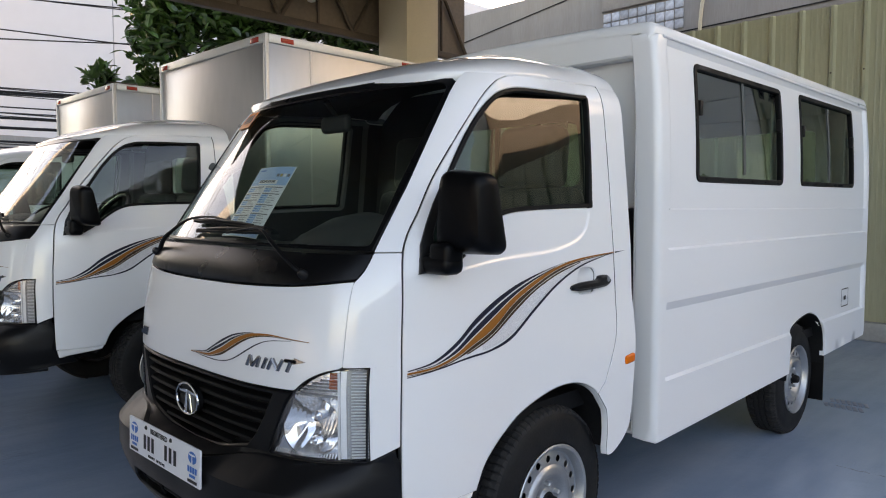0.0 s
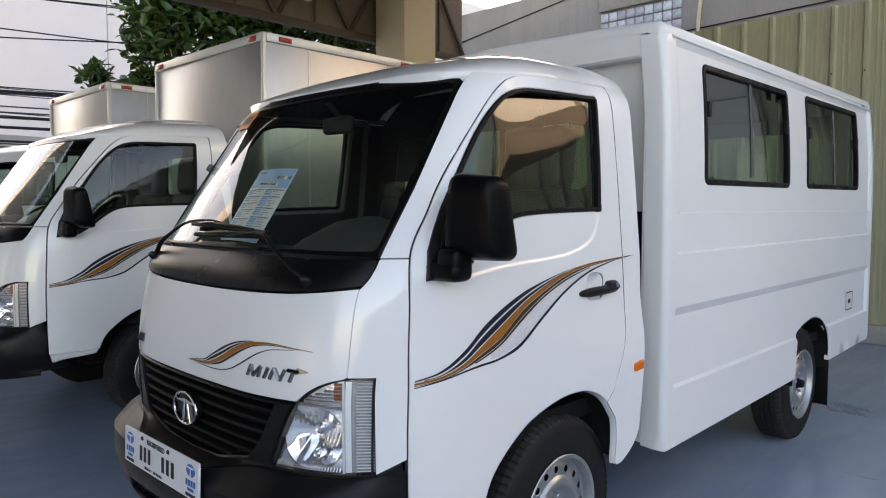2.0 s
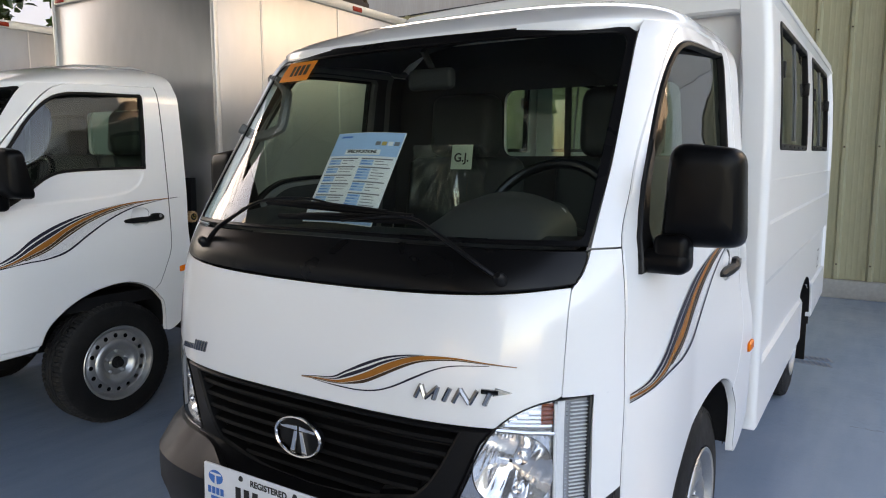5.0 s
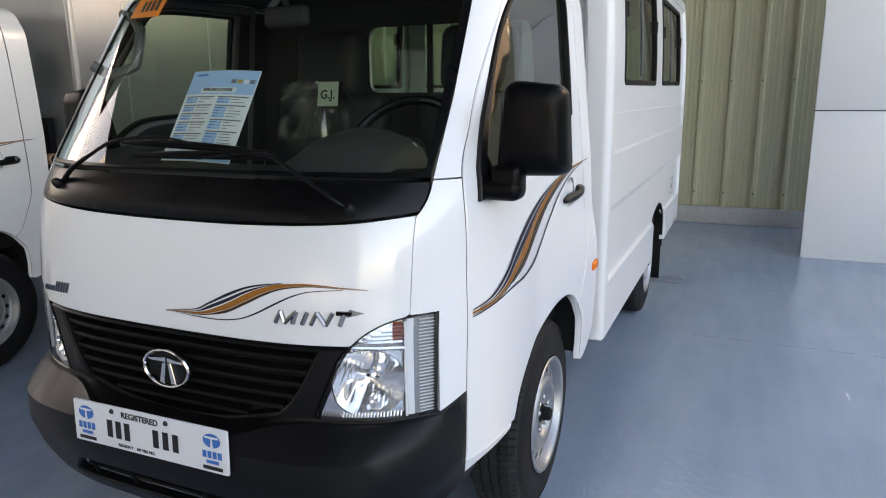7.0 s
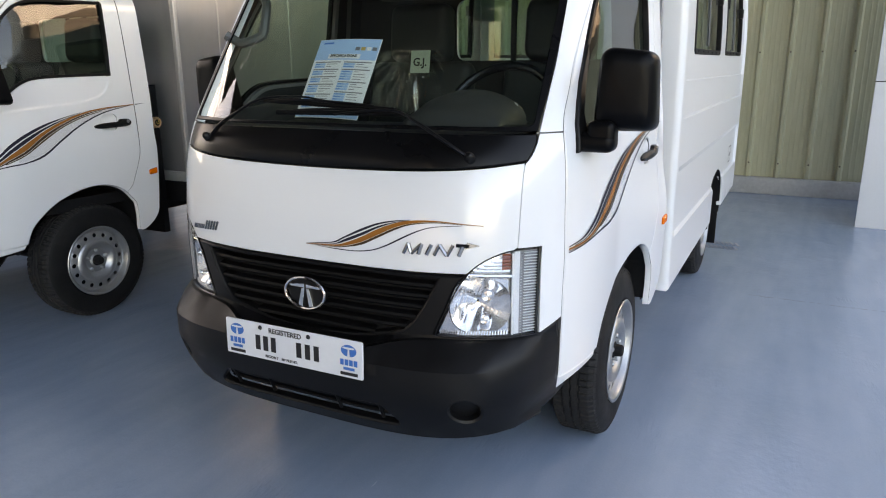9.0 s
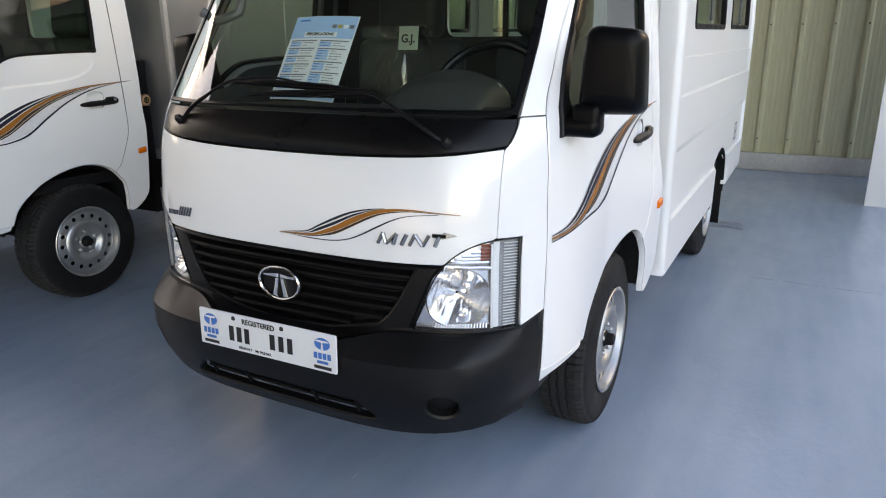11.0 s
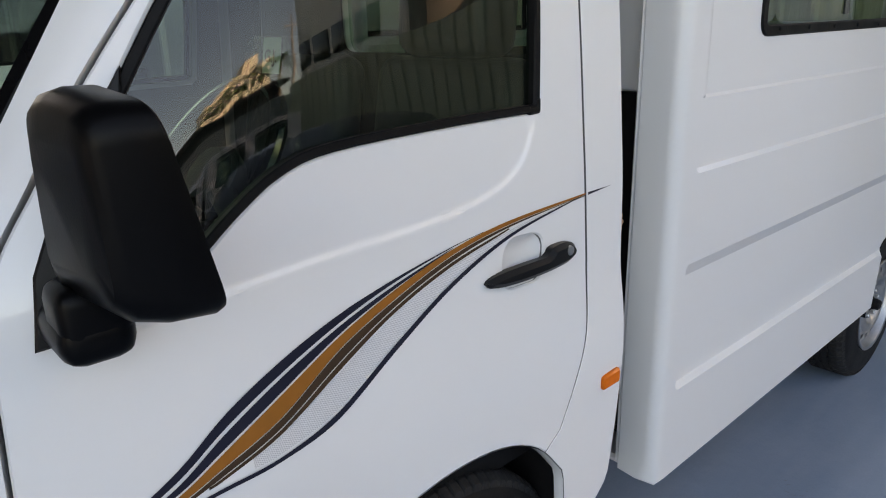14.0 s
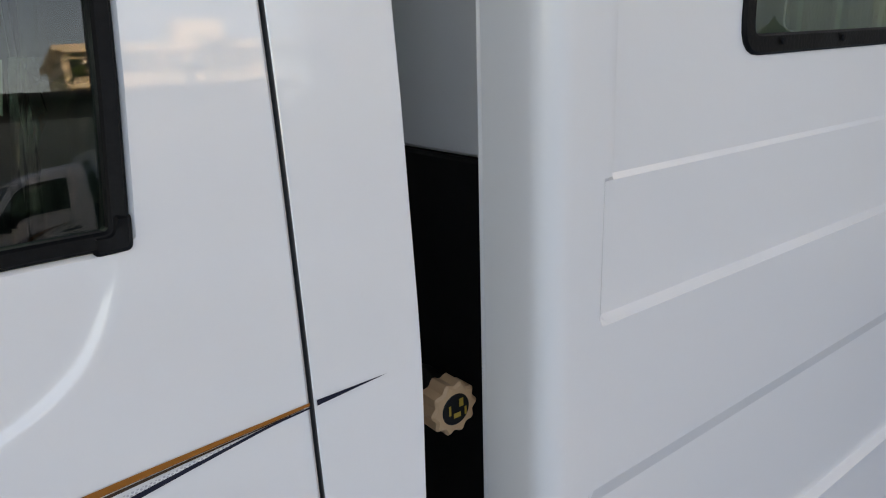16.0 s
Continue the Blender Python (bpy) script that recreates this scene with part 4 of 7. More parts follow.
def roof_point(u, v):
    """u across, -1 to 1; v from the glass back to the rear edge, 0 to 1. A low crowned cap with round shoulders."""
    y0 = front_y(0, 1.630) + .004
    y = y0 + (ROOF_Y1 - y0) * v ** 1.6
    w, zt = roof_side(y)
    top = 1.632 + .170 * (1 - math.exp(-2.3 * v ** 1.6 - .35 * v)) - .012 * max(0, (v - .93) / .07) ** 2
    n = 2.1 + .8 * min(1, v * 1.6)
    t = abs(u) * math.pi / 2
    x = w * math.sin(t) ** (2 / n)
    z = zt + max(.0, top - zt) * max(0, math.cos(t)) ** (2 / n)
    # the shoulders go on leaning inward as the sides do
    x -= 25 * (side_x(y, zt - .04) - side_x(y, zt)) * (z - zt) * math.sin(t)
    # four pressed ribs along the flat of the roof
    rise = max(0.0, min(1.0, (v - .60) / .08))
    z += .010 * rise * sum(math.exp(-((math.copysign(x, u) - r) / .026) ** 4) for r in (-.375, -.125, .125, .375))
    return Vector((math.copysign(x, u), y, z))


def build_shell(truck):
    # roof with rounded gutters down to the door tops
    bm = bmesh.new()
    nu, nv = 112, 44
    us = [-1 + 2 * i / nu for i in range(nu + 1)]
    G = [[bm.verts.new(roof_point(u, j / nv)) for u in us] for j in range(nv + 1)]
    for j in range(nv):
        for i in range(nu):
            bm.faces.new((G[j][i], G[j][i + 1], G[j + 1][i + 1], G[j + 1][i]))
    for e in (0, nu):
        skirt = [bm.verts.new((p[e].co.x * .975, p[e].co.y, p[e].co.z - .025)) for p in G]
        for j in range(nv):
            bm.faces.new((G[j][e], G[j + 1][e], skirt[j + 1], skirt[j]))
    brow = [bm.verts.new((p.co.x, p.co.y + .001, p.co.z - .007)) for p in G[0]]
    for i in range(nu):
        bm.faces.new((G[0][i], brow[i], brow[i + 1], G[0][i + 1]))
    rear = [bm.verts.new((p.co.x * .985, ROOF_Y1 + .012, max(1.60, p.co.z - .03))) for p in G[nv]]
    for i in range(nu):
        bm.faces.new((G[nv][i], G[nv][i + 1], rear[i + 1], rear[i]))
    part("roof", bm, WHITE, truck, "white crowned cab roof", sharp=60)
    for s in (1, -1):
        fn = side_surface(s)
        quarter = chain([(.324, 1.66), (.435, 1.664)], 2) + chain([(.44, 1.60), (.438, 1.40), (.436, 1.28), (.43, 1.10), (.42, .95), (.414, .85), (.398, .75), (.386, .60), (.375, .50)], 4) + chain([(.366, .474), (.335, .436), (.290, .405), (.262, .398), (.248, .404), (.245, .43), (.246, .48), (.241, .54)], 3) + [(a + .0004, b) for a, b in ARCH[SPLIT:][::-1]] + [(a + float(np.interp(b, [.66, .80, .95], [.0006, .0014, .0035])), b) for a, b in DOOR_REAR[::-1]]
        q = panel("quarter_panel", [quarter], fn, [WHITE, GAP_SHADE], truck, "white panel behind the door", thick=.02, edge=.001, step=.025, inner=1, sharp=20)
        part("pillar_trim", sheet(bmesh.new(), [inset(wind(dense(quarter, .05), True), .01)], lambda a, b, d, fn=fn: fn(a, b, d + .036), thick=0, edge=0, step=.08), INTERIOR, q)
        mk = rounded([(.334, .699, .006), (.383, .704, .008), (.383, .735, .006), (.334, .727, .008)], 3)
        part("side_marker", sheet(bmesh.new(), [mk], fn, thick=.004, edge=.004, step=.02, lift=.009), AMBER, q, "amber side indicator")
        part("decal_stripe", sheet(bmesh.new(), [[(.3225, 1.0865), (.391, 1.0885), (.3225, 1.0815)]], fn, thick=0, edge=0, step=.03, lift=.0012), NAVY, q)
        # sill and wheel arch lining
        sill = chain([(-.612, .442), (-.50, .445), (-.377, .446)], 4) + chain([(-.385, .432), (-.402, .424), (-.54, .409), (-.605, .392)], 4)
        panel("sill", [sill], lambda a, b, d, fn=fn: fn(a, max(b, .41), d + .004 + .35 * max(0, .43 - b)) + Vector((0, 0, min(0, b - .41))), WHITE, truck, "white rounded sill under the door", thick=.05, edge=.006, step=.03)
        bm = bmesh.new()
        loop = [(-.42, .40)] + ARCH + [(.252, .50), (.252, .42)]
        prev = None
        for a, b in loop:
            x = side_x(a, max(b, .42))
            row = [bm.verts.new((s * (x - k), a, b + .004)) for k in (.012, .10, .42)]
            if prev:
                for k in range(2):
                    bm.faces.new((prev[k], row[k], row[k + 1], prev[k + 1]))
            prev = row
        part("arch_liner", bm, UNDER, truck)
        lip = bmesh.new()
        prev = None
        for a, b in ARCH + chain([(.241, .54), (.246, .48), (.245, .43), (.248, .404)], 3):
            d = Vector((-a, .30 - b)).normalized() * .0015
            x = side_x(a, max(b, .42))
            row = [lip.verts.new((s * (x - k), a + d.x + e * d.x, b + d.y + e * d.y)) for k, e in ((.002, 0), (.008, 1.5), (.016, 2.5), (.022, 2.5))]
            if prev:
                for k in range(3):
                    lip.faces.new((prev[k], row[k], row[k + 1], prev[k + 1]))
            prev = row
        part("arch_lip", lip, WHITE, truck, "white turned-in edge of the wheel arch")
    # floor, back wall with a window, under-structure
    bm = bmesh.new()
    box(bm, (-.66, -.58, .56), (.66, .43, .62))
    box(bm, (-.42, -.75, .34), (.42, .44, .56))
    part("cab_floor", bm, UNDER, truck)
    back = planar((0, .455, 0), (1, 0, 0), (0, 0, 1), (0, 1, 0))
    wall = rounded([(-.667, .58, .02), (.667, .58, .02), (.682, .98, .1), (.622, 1.62, .06), (.48, 1.735, .15), (-.48, 1.735, .15), (-.622, 1.62, .06), (-.682, .98, .1)], 4)
    hole = rounded([(-.16, 1.31, .05), (.52, 1.31, .05), (.50, 1.565, .05), (-.16, 1.565, .05)], 4)
    panel("cab_back_wall", [wall, hole], back, [WHITE], truck, "white cab rear wall with a wide window", thick=.03, edge=.006, step=.1)
    part("rear_window", sheet(bmesh.new(), [inset(wind(hole, True), -.005)], planar((0, .44, 0), (1, 0, 0), (0, 0, 1), (0, 1, 0)), thick=0, step=.2), SIDEGLASS, truck, "tinted cab rear window")
    for x in (.10, .25):
        bm = bmesh.new()
        box(bm, (x - .012, .425, 1.305), (x + .012, .435, 1.57), .002)
        part("window_bar", bm, INTERIOR, truck, "dark upright bar of the rear window")
    part("cab_liner", sheet(bmesh.new(), [inset(wind(wall, True), -.012), inset(wind(hole, True), .008)], planar((0, .418, 0), (1, 0, 0), (0, 0, 1), (0, 1, 0)), thick=0, step=.2), INTERIOR, truck)
    bm = bmesh.new()
    nu, nv = 12, 8
    G = [[bm.verts.new(roof_point(-.93 + 1.86 * i / nu, .03 + .93 * j / nv) - Vector((0, 0, .035))) for i in range(nu + 1)] for j in range(nv + 1)]
    for j in range(nv):
        for i in range(nu):
            bm.faces.new((G[j][i], G[j][i + 1], G[j + 1][i + 1], G[j + 1][i]))
    part("headlining", bm, INTERIOR, truck)


def build_interior(truck):
    # dashboard with instrument hood, steering wheel, seats, grab handle, mirror
    bm = bmesh.new()
    rows2 = []
    for x in np.linspace(-.57, .57, 19):
        f = front_y(x, 1.13)
        rows2.append([bm.verts.new((x, y, z)) for y, z in ((f + .03, 1.118), (f + .15, 1.135), (f + .25, 1.125), (f + .31, 1.08), (f + .33, .98), (f + .30, .85), (f + .25, .62))])
    for p, q in zip(rows2, rows2[1:]):
        for k in range(6):
            bm.faces.new((p[k], q[k], q[k + 1], p[k + 1]))
    part("dashboard", bm, INTERIOR, truck, "dark grey moulded dashboard")
    bm = bmesh.new()
    rows2 = []
    for y, h in ((-.66, .0), (-.60, .05), (-.52, .085), (-.44, .095), (-.40, .085)):
        rows2.append([bm.verts.new((.32 + .155 * math.cos(a), y, 1.115 + 1.15 * h * max(0, math.sin(a)) ** .7)) for a in np.linspace(0, math.pi, 15)])
    for p, q in zip(rows2, rows2[1:]):
        for k in range(14):
            bm.faces.new((p[k], q[k], q[k + 1], p[k + 1]))
    bm.faces.new(rows2[-1])
    part("instrument_hood", bm, CLUSTER, truck, "grey instrument hood")
    bm = bmesh.new()
    rows2 = []
    for y, h in ((-.66, .0), (-.58, .045), (-.48, .06), (-.42, .05)):
        rows2.append([bm.verts.new((-.36 + .16 * math.cos(a), y, 1.12 + h * max(0, math.sin(a)) ** .7)) for a in np.linspace(0, math.pi, 13)])
    for p, q in zip(rows2, rows2[1:]):
        for k in range(12):
            bm.faces.new((p[k], q[k], q[k + 1], p[k + 1]))
    bm.faces.new(rows2[-1])
    part("dash_pod", bm, INTERIOR, truck)
    m = Matrix.Translation((.30, -.20, 1.145)) @ pose(0, 0, 0, 52, 0, 0)
    bm = bmesh.new()
    tube(bm, [m @ Vector((.185 * math.cos(a), .185 * math.sin(a), 0)) for a in np.linspace(0, 2 * math.pi, 37)], .015, 10, caps=False)
    wheel = part("steering_wheel", bm, GLOSSBLACK, truck, "black steering wheel")
    bm = bmesh.new()
    for a in (-20, 200, 270):
        tube(bm, [m @ Vector((.05 * math.cos(radians(a)), .05 * math.sin(radians(a)), -.02)), m @ Vector((.18 * math.cos(radians(a)), .18 * math.sin(radians(a)), 0))], [.025, .014], 8, flat=.5)
    lathe(bm, [(0, .01), (.05, .005), (.065, -.02), (.05, -.05)], 20, "Z", m)
    tube(bm, [m @ Vector((0, 0, -.04)), m @ Vector((0, 0, -.30))], .03, 8)
    part("steering_hub", bm, INTERIOR, wheel)
    part("ignition_dot", lathe(bmesh.new(), [(0, .004), (.012, .003), (.013, 0)], 16, "Y", Matrix.Translation((.445, -.43, 1.175)) @ pose(0, 0, 0, 0, 0, 180)), GREYDOT, truck)
    for x, w in ((.32, .23), (-.30, .25)):
        bm = bmesh.new()
        box(bm, (x - w, -.15, .62), (x + w, .33, .84), .05, 4)
        seat = part("seat", bm, SEAT, truck, "grey vinyl cab seat")
        bm = bmesh.new()
        box(bm, (-w, -.055, 0), (w, .055, .52), .05, 4)
        bmesh.ops.transform(bm, matrix=Matrix.Translation((x, .29, .80)) @ pose(0, 0, 0, -10, 0, 0), verts=bm.verts)
        part("backrest", bm, SEAT, seat)
        bm = bmesh.new()
        box(bm, (-.14, -.06, 0), (.14, .07, .24), .045, 4)
        bmesh.ops.transform(bm, matrix=Matrix.Translation((x, .365, 1.31)) @ pose(0, 0, 0, -6, 0, 0), verts=bm.verts)
        part("headrest", bm, SEAT, seat)
    grab = [(-.605, -.475, 1.40), (-.575, -.455, 1.378), (-.555, -.45, 1.372), (-.50, -.425, 1.392), (-.488, -.415, 1.41), (-.492, -.39, 1.485), (-.505, -.375, 1.51), (-.55, -.355, 1.545), (-.605, -.34, 1.56)]
    part("grab_handle", tube(bmesh.new(), chain(grab, 2), .016, 8), material("grey_grab_plastic", (.10, .105, .105), .5), truck, "dark grey grab handle on the pillar")
    bm = bmesh.new()
    box(bm, (-.075, -.335, 1.495), (.075, -.30, 1.555), .017, 4)
    tube(bm, [(0, -.31, 1.55), (0, -.36, 1.60)], .01, 6)
    part("inside_mirror", bm, INTERIOR, truck, "black inside mirror")


def build_wheels(truck, axles=((0, .555), (2.25, .56))):
    for y, xi in axles:
        for s in (1, -1):
            w = bmesh.new()
            prof = [(.181, .0), (.195, -.008), (.235, -.014), (.268, -.006), (.288, .004), (.296, .018), (.2985, .035), (.2985, .125), (.296, .140), (.284, .153), (.26, .162), (.212, .166), (.192, .166), (.184, .160), (.181, .150)]
            m = Matrix.Translation((s * (xi - .02), y, .2965)) @ (Matrix.Identity(4) if s > 0 else Matrix.Rotation(math.pi, 4, "Z"))
            lathe(w, prof, 64, "X", m)
            wheel = part("wheel", bmesh_lathe_rim(m), STEEL, truck, "silver steel wheel with round holes")
            part("tyre", w, TYRE, wheel, "black treaded tyre")
            tread = bmesh.new()
            n = 390
            for h0, h1, lug in ((.016, .044, 1), (.050, .072, 0), (.078, .100, 0), (.106, .152, 1)):
                rows2 = []
                for i in range(n):
                    a = 2 * math.pi * i / n
                    zig = .0016 * (1 if i % 10 < 5 else -1)
                    cut = .006 if lug and i % 5 == 0 else 0
                    e0, e1 = h0 + (0 if lug and h0 < .03 else zig), h1 + (0 if lug and h1 > .12 else zig)
                    far = .010 if h1 > .15 else 0
                    prof2 = ((e0, .2985), (e0 + .001, .3045 - cut), (e0 + (e1 - e0) * .6, .3040 - cut), (e1 - .001, .3045 - cut - far), (e1 + (.004 if far else 0), .2985 - 1.6 * far))
                    rows2.append([tread.verts.new(m @ Vector((h, r * math.cos(a), r * math.sin(a)))) for h, r in prof2])
                for i in range(n):
                    p, q = rows2[i], rows2[(i + 1) % n]
                    for k in range(4):
                        tread.faces.new((p[k], q[k], q[k + 1], p[k + 1]))
            part("tread", tread, TREAD, wheel, smooth=False)
            hub = bmesh.new()
            lathe(hub, [(0, .178), (.016, .178), (.021, .173), (.023, .152), (.030, .147), (.031, .13)], 20, "X", m)
            part("hub_cap", hub, UNDER, wheel, "black axle hub cap")
            for k in range(5):
                a = radians(72 * k + 15)
                nut = bmesh.new()
                lathe(nut, [(0, .157), (.006, .157), (.009, .153), (.010, .13)], 6, "X", m @ Matrix.Translation((0, .054 * math.cos(a), .054 * math.sin(a))))
                part("wheel_nut", nut, STEEL, wheel, smooth=False)
            # added black disc standing for the shade behind the wheel holes
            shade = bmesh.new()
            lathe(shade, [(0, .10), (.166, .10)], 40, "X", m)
            part("wheel_hole_shade", shade, UNDER, wheel)
            vb = bmesh.new()
            tube(vb, [m @ Vector((.10, .06, -.165)), m @ Vector((.135, .065, -.16))], .005, 6)
            part("valve", vb, RUBBER, wheel)
        ax = bmesh.new()
        tube(ax, [(-.5, y, .297), (.5, y, .297)], .05, 10)
        part("axle", ax, UNDER, truck)
        for s in (1, -1):
            bk = bmesh.new()
            lathe(bk, [(0, 0), (.15, 0), (.15, .04), (0, .04)], 24, "X", Matrix.Translation((s * .55, y, .297)))
            part("brake_drum", bk, UNDER, truck)


def bmesh_lathe_rim(m):
    """A steel wheel: rolled outer rim, well, and a dished disc pierced by sixteen round holes."""
    bm = bmesh.new()
    lathe(bm, [(.168, .02), (.176, .0), (.176, .15), (.181, .162), (.187, .168), (.184, .171), (.175, .168), (.169, .158), (.166, .150), (.163, .142), (.158, .139)], 64, "X", m)

    lathe(bm, [(0, .146), (.030, .146), (.034, .140), (.037, .137), (.064, .136), (.070, .140), (.078, .150), (.088, .159), (.096, .1615), (.106, .1605), (.113, .156), (.1185, .1505)], 56, "X", m)

    def dish(a, b, d):
        r = math.hypot(a, b)
        return m @ Vector((float(np.interp(r, [.118, .124, .145, .159], [.151, .1490, .1475, .139])) - d, a, b))
    ring = [[(q * math.cos(t), q * math.sin(t)) for t in np.linspace(0, 2 * math.pi, 57)[:-1]] for q in (.159, .118)]
    holes = []
    for k in range(16):
        c = (.137 * math.cos(2 * math.pi * k / 16), .137 * math.sin(2 * math.pi * k / 16))
        holes.append([(c[0] + .0115 * math.cos(t), c[1] + .0115 * math.sin(t)) for t in np.linspace(0, 2 * math.pi, 13)[:-1]])
    sheet(bm, ring + holes, dish, thick=.004, edge=.001, step=.016)
    return bm


def build_cab(name, label):
    truck = thing(name, label, "truck")
    build_front(truck)
    build_wipers(truck)
    build_shell(truck)
    for s in (1, -1):
        build_door(truck, s, True)
        build_mirror(truck, s)
    build_interior(truck)
    build_wheels(truck)
    bm = bmesh.new()
    for x in (-.36, .36):
        box(bm, (x - .035, -.5, .40), (x + .035, 3.1, .50), .004)
    for y in (.7, 1.4, 2.1, 2.8):
        box(bm, (-.36, y - .03, .42), (.36, y + .03, .49))
    part("chassis_frame", bm, UNDER, truck, "black ladder chassis")
    # black panel, filler pipe and cap behind the cab
    cap = bmesh.new()
    loop = [((.030 + .0025 * math.cos(10 * a)) * math.cos(a), (.030 + .0025 * math.cos(10 * a)) * math.sin(a)) for a in np.linspace(0, 2 * math.pi, 61)[:-1]]
    sheet(cap, [loop], planar((.645, .525, .970), (0, 1, 0), (0, 0, 1), (1, 0, 0)), thick=.03, edge=.003, step=.02)
    c = part("filler_cap", cap, material("tan_plastic", (.52, .32, .18), .5), truck, "scalloped tan filler cap")
    disc = [(.019 * math.cos(a), .019 * math.sin(a)) for a in np.linspace(0, 2 * math.pi, 25)[:-1]]
    part("cap_disc", sheet(bmesh.new(), [disc], planar((.645, .525, .970), (0, 1, 0), (0, 0, 1), (1, 0, 0)), thick=.003, edge=.001, step=.02, lift=.001), BLACK, c, "black warning disc")
    bars = bmesh.new()
    for i, (y, z, w, h) in enumerate(((.006, .008, .006, .010), (.0, -.006, .010, .006), (-.010, .002, .003, .012), (.012, -.004, .003, .010))):
        sheet(bars, [[(y - w / 2, z - h / 2), (y + w / 2, z - h / 2), (y + w / 2, z + h / 2), (y - w / 2, z + h / 2)]], planar((.6475, .525, .970), (0, 1, 0), (0, 0, 1), (1, 0, 0)), thick=0, edge=0)
    part("cap_marks", bars, material("yellow_print", (.35, .23, .03), .5), c)
    pipe = bmesh.new()
    tube(pipe, chain([(.62, .525, .970), (.50, .57, .93), (.42, .6, .75), (.40, .8, .52)], 4), .022, 8)
    part("filler_pipe", pipe, RUBBER, truck)
    return truck


# ---- the passenger body behind the cab ----
BX, BY0, BY1, BTOP = .765, .545, 3.34, 1.915


def step_in(z):
    """How far the side skin lies behind its proudest face, by height."""
    low = float(np.interp(z, [.588, .597, .853, .885], [0, .014, .014, 0]))
    high = float(np.interp(z, [1.079, 1.087, 1.228, 1.234, 1.835, 1.86], [0, .010, .010, .0135, .0135, 0]))
    return max(low, high)


def body_point(u, z):
    """The side skin, wrapped round the front corner: u is y along the side, and goes on along the front."""
    y_start = .612 + (.008 if z > 1 else 0) + (.012 if z > 1.23 else 0)
    r = step_in(z) * max(0.0, min(1.0, (u - y_start) / .014, (3.30 - u) / .03))
    lean = .035 * max(0, (z - 1.30) / .6) ** 2
    R = .028
    u0 = BY0 + R
    x, y = BX, u
    if u < u0:
        t = min(math.pi / 2, (u0 - u) / R)
        x, y = BX - R + R * math.cos(t), u0 - R * math.sin(t)
        x -= max(0, u0 - u - R * math.pi / 2)
    return (x - r - lean, y, z)


